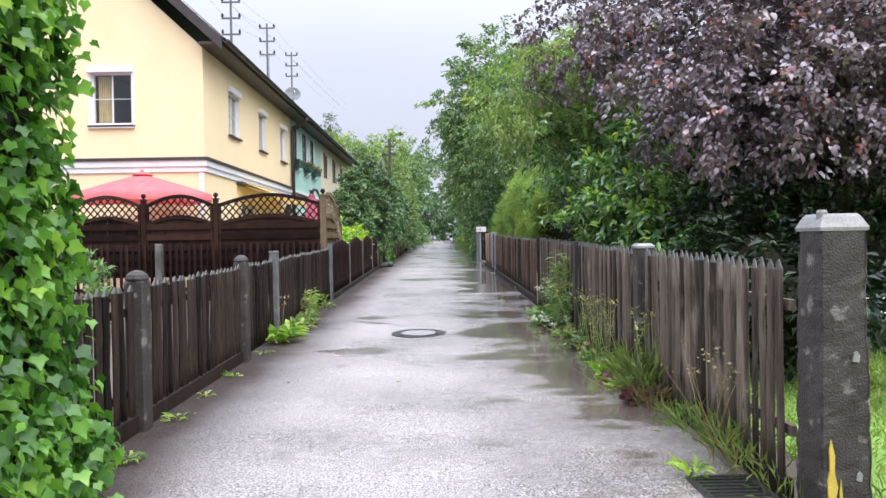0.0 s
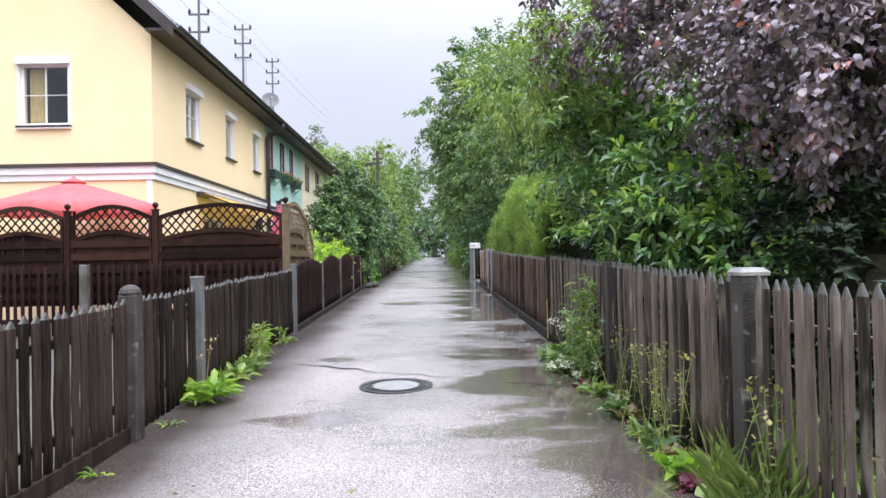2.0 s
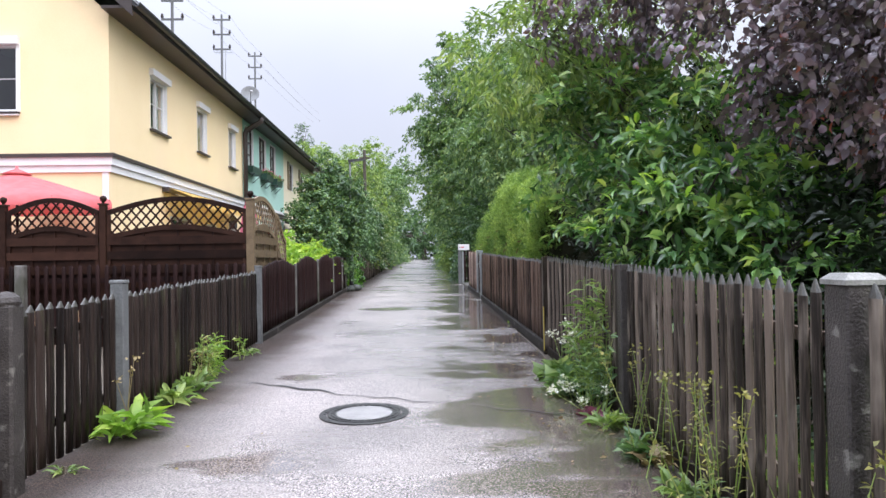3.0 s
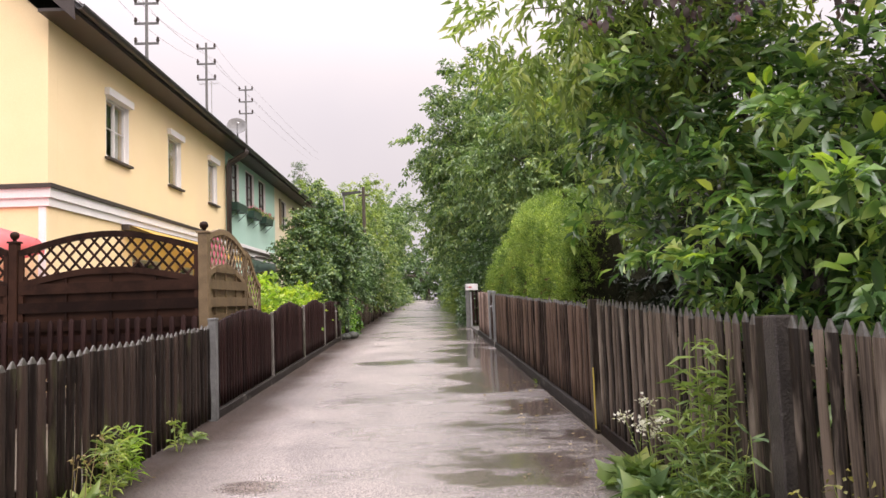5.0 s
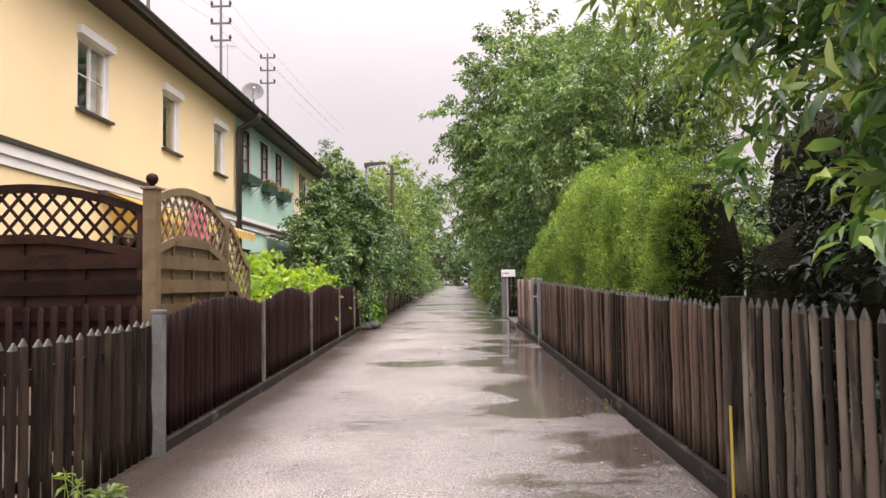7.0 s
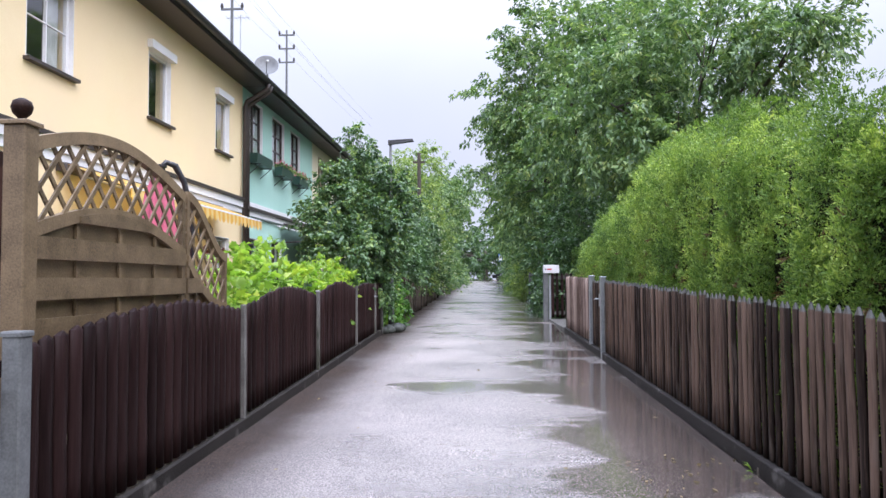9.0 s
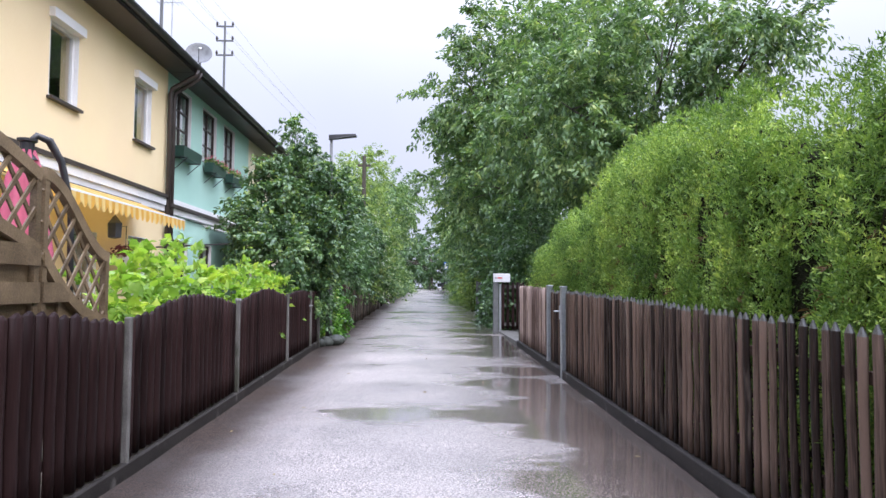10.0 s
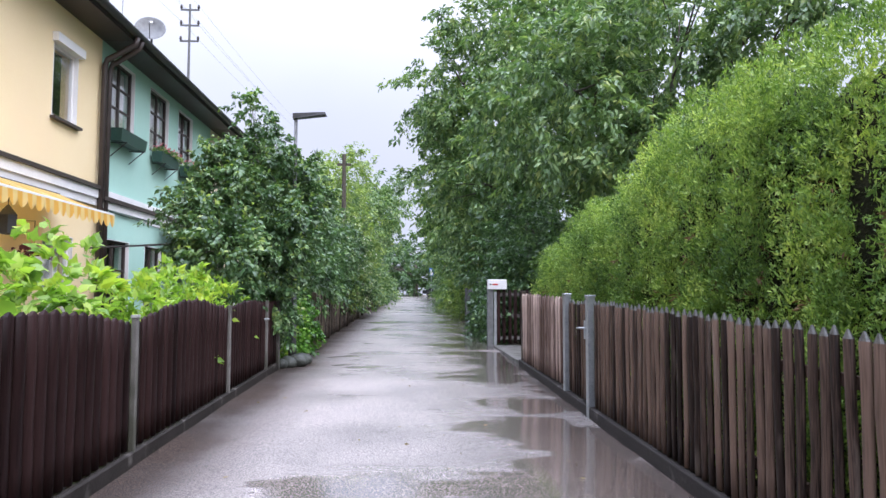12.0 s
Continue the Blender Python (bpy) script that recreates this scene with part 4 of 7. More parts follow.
part("lock", Mesh().box(1.64, 1.67, GY2 - 0.132, GY2 - 0.122, gz(GY2) + 1.37, gz(GY2) + 1.40), BLACK, box, "black lock")
tagged(new("entrance_step", Mesh().box(1.72, 3.1, 27.1, GY2 + 0.1, gz(27) - 0.05, gz(29) + 0.05, c=0.01).data("entrance_step", CONCRETE)), "wet concrete slab before the slatted gate", "step", kind="structure")

# stone pillar at the lawn
pillar = thing("stone_pillar", 2.03, 3.62, 0, "dark wet concrete pillar with chipped top", "pillar")
m = Mesh()
sec = lambda w, d: [(-w, -d), (w, -d), (w, d), (-w, d)]
px, py = 2.03, 3.62
# worn shaft: rounded, broken edges and an uneven face
side_pts = [(-1, -0.86), (-0.9, -0.97), (-0.45, -1), (0, -1), (0.45, -1), (0.9, -0.97)]
loop = [Matrix.Rotation(k * math.pi / 2, 2) @ Vector(q) for k in range(4) for q in side_pts]
nz, nl = 40, len(loop)
for k in range(nz + 1):
    z = -0.1 + 1.56 * k / nz
    w = 0.137 - 0.018 * k / nz
    for q in loop:
        base = Vector((q.x * w, q.y * w, z))
        worn = 0.006 * noise.noise(base * 14) + 0.004 * noise.noise(base * 45)
        if abs(q.x) > 0.8 and abs(q.y) > 0.8:
            worn -= 0.010 * max(0.0, noise.noise(base * 9 + Vector((3, 1, 0))) + 0.1)
        m.v.append((px + q.x * (w + worn), py + q.y * (w + worn), z))
m.f += [(i * nl + j, i * nl + (j + 1) % nl, (i + 1) * nl + (j + 1) % nl, (i + 1) * nl + j) for i in range(nz) for j in range(nl)] + [tuple(nz * nl + j for j in range(nl))]
shaft = part("shaft", m, DARK_CONCRETE, pillar)
m = Mesh().add([(px + a, py + b, z) for z, w, d in ((1.457, 0.121, 0.121), (1.475, 0.125, 0.125), (1.53, 0.098, 0.098), (1.545, 0.085, 0.085)) for a, b in sec(w, d)],
      [(3, 2, 1, 0)] + [(i * 4 + j, i * 4 + (j + 1) % 4, i * 4 + 4 + (j + 1) % 4, i * 4 + 4 + j) for i in range(3) for j in range(4)] + [(12, 13, 14, 15)])
m.box(px - 0.105, px - 0.06, py - 0.09, py - 0.04, 1.50, 1.565, c=0.012)
part("cap", m, PALE_CAP, pillar, "pale mossy chamfered cap")
def flake(points, out):
    """A thin ragged flake of paint or bare stone on the pillar's face towards the lane's start."""
    n = len(points)
    return Mesh().add([(px + a, py - o, z) for o in (out - 0.012, out) for a, z in points], [tuple(range(n - 1, -1, -1)), tuple(range(n, 2 * n))] + [(k, (k + 1) % n, n + (k + 1) % n, n + k) for k in range(n)])


part("paint_streak", flake([(-0.112, 0.0), (-0.062, 0.0), (-0.068, 0.10), (-0.055, 0.17), (-0.072, 0.24), (-0.070, 0.33), (-0.088, 0.41), (-0.098, 0.36), (-0.094, 0.25), (-0.108, 0.2), (-0.104, 0.1)], 0.142), YELLOW_PAINT, shaft, "flaking yellow paint")
part("paint_streak", flake([(-0.045, 0.02), (-0.030, 0.03), (-0.034, 0.13), (-0.040, 0.21), (-0.048, 0.14)], 0.142), YELLOW_PAINT, shaft, "flaking yellow paint")
for a, z, k in ((0.045, 0.80, 1.0), (0.055, 0.20, 0.9)):
    part("chip", flake([(a - 0.02 * k, z), (a + 0.012 * k, z - 0.006), (a + 0.018 * k, z + 0.03 * k), (a + 0.004, z + 0.052 * k), (a - 0.012 * k, z + 0.04 * k)], 0.139), PALE_CAP, shaft, "pale chipped patch")

# ---- houses ----
def wall_grid(m, u0, u1, z0, z1, holes, depth, place):
    """A wall of that depth with openings (u0, u1, z0, z1) through it. place(u, out, z)."""
    us = sorted({u0, u1, *[h[0] for h in holes], *[h[1] for h in holes]})
    zs = sorted({z0, z1, *[h[2] for h in holes], *[h[3] for h in holes]})
    for a, b in zip(us[:-1], us[1:]):
        for c, d in zip(zs[:-1], zs[1:]):
            if any(h[0] <= a and b <= h[1] and h[2] <= c and d <= h[3] for h in holes):
                continue
            for o in (0, -depth):
                m.add([place(a, o, c), place(b, o, c), place(b, o, d), place(a, o, d)], [(0, 1, 2, 3)])
    for a, b, c, d in holes + [(u0, u1, z0, z1)]:
        ring = [(a, c), (b, c), (b, d), (a, d)]
        for (p, q), (r, s) in zip(ring, ring[1:] + ring[:1]):
            m.add([place(p, 0, q), place(r, 0, s), place(r, -depth, s), place(p, -depth, q)], [(0, 1, 2, 3)])


def bar(m, place, a, b, o0, o1, c, d):
    v = [place(u, o, z) for z in (c, d) for u, o in ((a, o0), (b, o0), (b, o1), (a, o1))]
    m.add(v, [(3, 2, 1, 0), (4, 5, 6, 7), (0, 1, 5, 4), (1, 2, 6, 5), (2, 3, 7, 6), (3, 0, 4, 7)])


def window(house, place, hole, frame_mat, cols=1, rows=1, shutter_box=False, sill=True, curtain=None, reveal=True, bars=0.03, label=""):
    a, b, c, d = hole
    fm = Mesh()
    o0, o1 = -0.13, -0.07
    t = 0.065
    for q in ((a, a + t, c, d), (b - t, b, c, d), (a + t, b - t, c, c + t), (a + t, b - t, d - t, d)):
        bar(fm, place, q[0], q[1], o0, o1, q[2], q[3])
    w = part("window", fm, frame_mat, house, label)
    ia, ib, ic, id_ = a + t, b - t, c + t, d - t
    for i in range(1, cols):
        u = ia + (ib - ia) * i / cols
        part("mullion", bar_mesh(place, u - bars / 2, u + bars / 2, o0 + 0.012, o1 + 0.004, ic, id_), frame_mat, w)
    for j in range(1, rows):
        z = ic + (id_ - ic) * j / rows
        part("glazing_bar", bar_mesh(place, ia, ib, o0 + 0.02, o1 - 0.004, z - bars / 3, z + bars / 3), frame_mat, w)
    part("pane", bar_mesh(place, ia, ib, -0.105, -0.099, ic, id_), GLASS, w).visible_shadow = False
    if reveal:
        m = Mesh()
        for q in ((a - 0.0, a + 0.012, c, d), (b - 0.012, b, c, d)):
            bar(m, place, q[0], q[1], -0.07, 0.004, q[2], q[3])
        bar(m, place, a + 0.012, b - 0.012, -0.07, 0.004, d - 0.012, d)
        part("reveal", m, WHITE_PAINT, w, "white painted reveal")
    if shutter_box:
        part("shutter_box", bar_mesh(place, a - 0.05, b + 0.06, -0.06, 0.10, d - 0.02, d + 0.13), WHITE_PAINT, w, "white roller shutter box")
    if sill:
        part("sill", bar_mesh(place, a - 0.05, b + 0.05, -0.06, 0.09, c - 0.05, c - 0.005), BROWN_PAINT, w, "dark metal sill")
    if curtain:
        u0, u1, mat = curtain
        m = Mesh()
        n = 40
        pts = [(ia + (ib - ia) * (u0 + (u1 - u0) * i / n), -0.22 - 0.02 * math.sin(i * 1.1)) for i in range(n + 1)]
        m.add([place(u, o, z) for z in (ic, id_) for u, o in pts], [(i, i + 1, n + 2 + i, n + 1 + i) for i in range(n)])
        part("curtain", m, mat, w, "hanging curtain", smooth=True)
    return w


def bar_mesh(place, a, b, o0, o1, c, d):
    m = Mesh()
    bar(m, place, a, b, o0, o1, c, d)
    return m


FX = -6.05


def front(u, o, z):
    return Vector((FX + o, u, z))


def gable_side(u, o, z):
    return Vector((u, 18.05 - o, z))


EAVE, DEPTH, RIDGE_X = 6.52, 10.0, -11.05
PITCH = math.tan(radians(43))


def house_shell(name, label, y0, y1, wall_mat, holes, near_gable):
    h = thing(name, FX - 5, (y0 + y1) / 2, 0.2, label, "house", "row of houses")
    m = Mesh()
    wall_grid(m, y0 + (0.001 if not near_gable else 0.302), y1 - 0.001, 0.0, EAVE, holes, 0.3, front)
    part("front_wall", m, wall_mat, h)
    part("back_wall", Mesh().box(FX - DEPTH, FX - DEPTH + 0.3, y0, y1, 0, EAVE), wall_mat, h)
    part("inner_wall", Mesh().box(FX - 3.2, FX - 3.1, y0 + 0.31, y1 - 0.31, 0.1, EAVE - 0.3), ROOM_DARK, h)
    part("storey_floor", Mesh().box(FX - DEPTH + 0.31, FX - 0.31, y0 + 0.31, y1 - 0.31, 3.35, 3.55).box(FX - DEPTH + 0.31, FX - 0.31, y0 + 0.31, y1 - 0.31, EAVE - 0.25, EAVE - 0.1), ROOM_DARK, h)
    # roof with overhanging eaves
    over, t = 0.62, 0.16
    e = Mesh()
    yo0, yo1 = y0 - (0.35 if near_gable else 0), y1
    for sx in (1, -1):
        xe = FX + over if sx == 1 else FX - DEPTH - over
        ze = EAVE - over * 0.02
        zr = ze + abs(xe - RIDGE_X) * PITCH
        v = [(xe, yo0, ze), (xe, yo1, ze), (RIDGE_X, yo1, zr), (RIDGE_X, yo0, zr)]
        e.add(v + [(x, y, z + t) for x, y, z in v], [(3, 2, 1, 0), (4, 5, 6, 7), (0, 1, 5, 4), (1, 2, 6, 5), (2, 3, 7, 6), (3, 0, 4, 7)])
    roof = part("roof", e, ROOF_TILE, h, "dark tiled pitched roof")
    # rows of tiles along the eaves
    tm = Mesh()
    n = int((yo1 - yo0) / 0.3)
    for k in range(3):
        for i in range(n):
            y = yo0 + (yo1 - yo0) * (i + 0.5) / n
            x1 = FX + over + 0.05 - k * 0.33
            x0 = x1 - 0.36
            zz = lambda x: EAVE + t + (FX + over - x) * PITCH
            w = 0.145
            v = [(x, y + dy, zz(x) + dz) for x in (x1, x0) for dy, dz in ((-w, 0.015), (-w * 0.5, 0.045), (0, 0.05), (w * 0.6, 0.03), (w, 0.015))]
            tm.add(v, [(j, j + 1, j + 6, j + 5) for j in range(4)])
    part("eave_tiles", tm, ROOF_TILE, roof)
    # boxed soffit and fascia
    part("soffit", Mesh().box(FX + 0.003, FX + over - 0.02, yo0 + 0.02, yo1, EAVE - 0.004, EAVE + 0.05).box(FX + over - 0.045, FX + over - 0.018, yo0 + 0.02, yo1, EAVE - 0.04, EAVE + 0.06), BROWN_PAINT, h, "dark brown boarded soffit")
    g = Mesh()
    outline = [(0.085 * math.cos(a), 0.085 * math.sin(a)) for a in (math.pi + math.pi * i / 8 for i in range(9))] + [(0.07 * math.cos(a), 0.07 * math.sin(a)) for a in (2 * math.pi - math.pi * i / 8 for i in range(9))]
    g.sweep(outline, [Matrix.Translation((FX + over + 0.07, y, EAVE + 0.1)) for y in (yo0, yo1)])
    part("gutter", g, DARK_STEEL, h, "dark half-round gutter")
    return h


Y1, Y2, Y3, Y4 = 18.05, 28.5, 35.7, 47.0
yel_holes = [(20.18, 21.25, 4.6, 5.86), (23.55, 24.45, 4.6, 5.86), (26.72, 27.58, 4.6, 5.86), (24.3, 25.3, 1.35, 2.6), (26.6, 27.6, 0.4, 2.65), (21.4, 23.0, 0.4, 2.65)]
yellow = house_shell("house", "cream yellow rendered two-storey end house", Y1, Y2, YELLOW_WALL, yel_holes, True)
for i, hl in enumerate(yel_holes[:3]):
    window(yellow, front, hl, WHITE_PAINT, 1 if i else 2, 1 if i else 2, shutter_box=True, bars=0.02, curtain=None if i else (0.7, 1.0, NET))
window(yellow, front, yel_holes[3], WHITE_PAINT, 1, 1, curtain=(0, 1, NET))
window(yellow, front, yel_holes[4], WHITE_PAINT, 2, 1, sill=False, curtain=(0, 1, NET))
window(yellow, front, yel_holes[5], WHITE_PAINT, 2, 1, sill=False)
m = Mesh()
ghole = (-8.95, -7.87, 4.55, 5.92)
wall_grid(m, FX - DEPTH, FX, 0.0, EAVE, [ghole], 0.3, gable_side)
for o in (0, -0.3):
    m.add([gable_side(FX - DEPTH, o, EAVE), gable_side(FX, o, EAVE), gable_side(RIDGE_X, o, EAVE + 5 * PITCH)], [(0, 1, 2)])
part("gable_wall", m, YELLOW_WALL, yellow)
gw = window(yellow, gable_side, ghole, WHITE_PAINT, 2, 2, shutter_box=True, bars=0.02, curtain=(0.05, 0.42, CURTAIN))
part("white_sill", bar_mesh(gable_side, -9.0, -7.82, -0.06, 0.08, 4.47, 4.56), WHITE_PAINT, gw, "white projecting sill")
part("side_frame", bar_mesh(gable_side, -8.99, -8.95, -0.05, 0.03, 4.55, 5.92), WHITE_PAINT, gw)
part("side_frame", bar_mesh(gable_side, -7.87, -7.80, -0.05, 0.03, 4.55, 5.92), WHITE_PAINT, gw)
part("verge_board", Mesh().add([(x, y, z) for y in (17.68, 17.71) for x, z in ((FX + 0.62, EAVE - 0.17), (RIDGE_X, EAVE - 0.17 + 5.62 * PITCH), (RIDGE_X, EAVE + 0.14 + 5.62 * PITCH), (FX + 0.62, EAVE + 0.14))],
                               [(3, 2, 1, 0), (4, 5, 6, 7), (0, 1, 5, 4), (1, 2, 6, 5), (2, 3, 7, 6), (3, 0, 4, 7)]), BROWN_PAINT, yellow, "dark brown verge board")
# moulded band between the storeys
for nm, mat, lo, hi, out in (("band_cap", BROWN_PAINT, 3.62, 3.69, 0.13), ("band_moulding", WHITE_PAINT, 3.46, 3.62, 0.085), ("band_moulding", WHITE_PAINT, 3.32, 3.46, 0.045)):
    mm = Mesh()
    bar(mm, front, Y1 - out, Y2, 0.002, out, lo, hi)
    bar(mm, gable_side, FX - DEPTH, FX, 0.002, out, lo, hi)
    part(nm, mm, mat, yellow)
part("corner_strip", bar_mesh(gable_side, FX - 0.14, FX - 0.02, 0.002, 0.02, 0.3, 3.32), WHITE_PAINT, yellow)

gr_holes = [(28.85, 30.1, 4.92, 6.36), (30.98, 32.2, 4.92, 6.36), (32.9, 34.05, 4.92, 6.36), (28.75, 30.05, 1.0, 2.75), (30.9, 31.95, 0.9, 2.75)]
green = house_shell("house", "mint green rendered terraced house with flower boxes", Y2, Y3, MINT_WALL, gr_holes, False)
for hl in gr_holes:
    window(green, front, hl, BROWN_PAINT, 2, 3, sill=False, curtain=(0, 1, NET) if hl[2] > 3 else None, bars=0.06)
for nm, mat, lo, hi, out in (("band_cap", BROWN_PAINT, 3.44, 3.52, 0.15), ("band_moulding", WHITE_PAINT, 3.30, 3.44, 0.09), ("band_moulding", WHITE_PAINT, 3.52, 3.66, 0.06)):
    part(nm, bar_mesh(front, Y2, Y3, 0.002, out, lo, hi), mat, green)
cr_holes = [(37.0, 38.1, 4.85, 6.15), (40, 41.1, 4.85, 6.15), (43, 44.1, 4.85, 6.15), (38, 39, 1.2, 2.6)]
cream = house_shell("house", "cream rendered terraced house with orange window shutters", Y3, Y4, CREAM_WALL, cr_holes, False)
for hl in cr_holes:
    w = window(cream, front, hl, BROWN_PAINT, 2, 2, sill=False, bars=0.05)
    part("shutter", bar_mesh(front, hl[0] - 0.4, hl[0] - 0.03, 0.003, 0.045, hl[2], hl[3]), TAN_WOOD, w, "tan wooden shutter")
part("end_wall", Mesh().box(FX - DEPTH, FX - 0.31, Y4 - 0.3, Y4, 0, EAVE), CREAM_WALL, cream)

# downpipes at the joint of the houses
part("downpipe", Mesh().tube([(FX + 0.69, Y2 - 0.1, EAVE + 0.02), (FX + 0.66, Y2 - 0.1, EAVE - 0.12), (FX + 0.14, Y2 - 0.1, EAVE - 0.42), (FX + 0.10, Y2 - 0.1, EAVE - 0.55), (FX + 0.10, Y2 - 0.1, 0.3)], 0.055, 10), BROWN_PAINT, yellow, "dark brown downpipe", smooth=True)
part("downpipe", Mesh().tube([(FX + 0.69, Y2 + 0.12, EAVE + 0.02), (FX + 0.66, Y2 + 0.12, EAVE - 0.12), (FX + 0.14, Y2 + 0.12, EAVE - 0.45), (FX + 0.10, Y2 + 0.12, EAVE - 0.6), (FX + 0.10, Y2 + 0.12, 0.3)], 0.05, 10), BROWN_PAINT, green, "dark brown downpipe", smooth=True)
# ---- hedge of thujas ----
def thuja_mesh(seed, sprays, per):
    """Fan-like sprays on a lumpy column with feathery leaders; the side turned away from the lane stays thin."""
    rng = np.random.default_rng(seed)
    a = rng.uniform(0.42 * math.pi, 1.58 * math.pi, sprays)
    z = rng.random(sprays) ** 0.9
    lump = 1 + 0.16 * np.sin(3 * a + 5 * z + seed) + 0.18 * np.sin(7 * a - 6 * z + 2 * seed) + 0.13 * np.sin(19 * z + 4 * a + seed)
    depth = rng.random(sprays) ** 0.8 * 0.34
    r = np.where(z < 0.82, 1.0, np.sqrt(np.maximum(0, 1 - ((z - 0.82) / 0.2) ** 2))) * lump * (0.98 - depth)
    c = np.stack([0.50 * r * np.cos(a), 0.26 * r * np.sin(a), z * 2.8], 1)
    out = np.stack([np.cos(a), np.sin(a), np.zeros(sprays)], 1)
    # leaders standing out of the column
    lead = rng.random(sprays) < 0.62
    k = rng.integers(0, 24, sprays)
    la, lr, lt = rng.uniform(0.55 * math.pi, 1.45 * math.pi, 24), rng.uniform(0.88, 1.12, 24), rng.uniform(0.2, 1.02, 24)
    lr = np.where(lt > 0.92, lr * 0.7, lr)
    u = rng.random(sprays)
    w = 0.115 * np.sqrt(1 - u) + 0.008
    tip = np.stack([0.5 * lr[k] * np.cos(la[k]) + w * np.cos(a * 3), 0.22 * lr[k] * np.sin(la[k]) + w * np.sin(a * 3), (lt[k] - 0.22 + 0.22 * u) * 2.8], 1)
    c = np.where(lead[:, None], tip, c)
    out = np.where(lead[:, None], np.stack([np.cos(a * 3), np.sin(a * 3), 0 * a], 1), out)
    fan = unit(out * 0.7 + rng.normal(size=(sprays, 3)) * 0.35 + (0, 0, 0.65))
    along = rng.random((sprays * per, 1)) * 0.05
    p = np.repeat(c, per, 0) + np.repeat(fan, per, 0) * along + rng.normal(size=(sprays * per, 3)) * 0.012
    way = np.repeat(fan, per, 0) + rng.normal(size=(sprays * per, 3)) * 0.5
    return p, way, rng


hedge_kinds = []
for k in range(4):
    p, way, rng = thuja_mesh(k, 2500, 10)
    body = leaves("foliage", p, way, 0.036, 0.0115, THUJA_LEAF, rng, fold=0.1, droop=-0.05)
    p, way, rng = thuja_mesh(k + 10, 60, 8)
    keep = (p[:, 2] < 2.0) & (p[:, 0] < 0.2)
    dead = leaves("dry_sprays", p[keep] * (0.96, 0.96, 1), way[keep], 0.05, 0.012, THUJA_BROWN, rng)
    # core coloured dark so that gaps between the sprays read as shade
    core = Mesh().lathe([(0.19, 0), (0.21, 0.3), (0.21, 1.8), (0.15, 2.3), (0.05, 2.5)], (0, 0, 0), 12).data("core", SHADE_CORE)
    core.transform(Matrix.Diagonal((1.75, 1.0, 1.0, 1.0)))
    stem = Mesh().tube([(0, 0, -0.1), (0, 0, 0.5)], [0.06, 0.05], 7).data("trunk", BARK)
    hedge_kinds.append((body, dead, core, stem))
random.seed(4)
for i in range(24):
    y = 15.85 + 0.49 * i
    top = float(np.interp(y, [15.4, 17, 19, 21.5, 22.4, 24.5, 27.2], [2.85, 3.08, 3.33, 3.45, 3.08, 2.92, 2.5])) + random.uniform(-0.15, 0.12)
    x = 2.66 - 0.10 * (y - 15) / 12 + random.uniform(-0.06, 0.06)
    t = thing("thuja", x, y, gz(y) - 0.02, "clipped bright green thuja in a dense hedge", "hedge plant", "thuja hedge")
    m = Matrix.Translation((x, y, gz(y) - 0.02)) @ Euler((0, 0, random.uniform(-0.25, 0.25))).to_matrix().to_4x4() @ Matrix.Diagonal((1.0, 1.0, (top - gz(y)) / 2.8, 1))
    for nm, me in zip(("foliage", "dry_sprays", "core", "trunk"), hedge_kinds[i % 4]):
        part(nm, me, parent=t, at=m)

# ---- trees and shrubs ----
def lobe_row(rng, x, y0, y1, z, r, n, jitter=0.4):
    return [(x + rng.uniform(-jitter, jitter), y0 + (y1 - y0) * (i + 0.5) / n + rng.uniform(-0.3, 0.3), z + rng.uniform(-jitter, jitter), r * rng.uniform(0.8, 1.2), r * rng.uniform(0.8, 1.3), r * rng.uniform(0.8, 1.2)) for i in range(n)]


tree("purple_tree", "spreading tree with dark purple wet leaves", (5.4, 9.4, gz(9.8)),
     [(3.6, 8.4, 3.2, 1.2, 1.5, 0.9), (3.7, 9.4, 4.2, 1.4, 1.6, 1.2), (5.2, 8.6, 3.4, 1.6, 1.6, 1.0), (5.2, 9.2, 4.6, 1.8, 2.0, 1.4), (2.3, 11.3, 4.8, 0.9, 1.1, 0.9), (3.6, 11.0, 5.2, 1.6, 1.6, 1.2), (6.6, 10.6, 4.2, 1.9, 1.8, 1.7), (7.4, 8.4, 3.6, 1.7, 1.7, 1.5), (5.6, 10.0, 6.0, 2.2, 2.2, 1.1), (8.2, 10.5, 5.0, 1.8, 2.0, 1.8), (4.6, 10.2, 3.9, 1.2, 1.0, 1.0)],
     2100, 40, 0.2, 0.092, 0.055, PURPLE_LEAF, 21, 0.17, 2.6, 0.35, "oval")
tree("laurel", "tall cherry laurel with long glossy green leaves", (3.3, 11.8, gz(12)),
     [(2.65, 11.6, 2.0, 0.8, 1.0, 0.7), (3.4, 12.2, 2.7, 1.0, 1.0, 0.9), (3.2, 11.0, 1.6, 0.8, 0.9, 0.6), (2.15, 12.1, 2.9, 0.6, 0.7, 0.55), (2.9, 12.6, 3.5, 0.9, 0.9, 0.7)],
     260, 20, 0.17, 0.17, 0.06, LAUREL_LEAF, 22, 0.07, 1.5, 0.45, "long", 0.1, "shrub", (900, LIGHT_LEAF, 0.13))
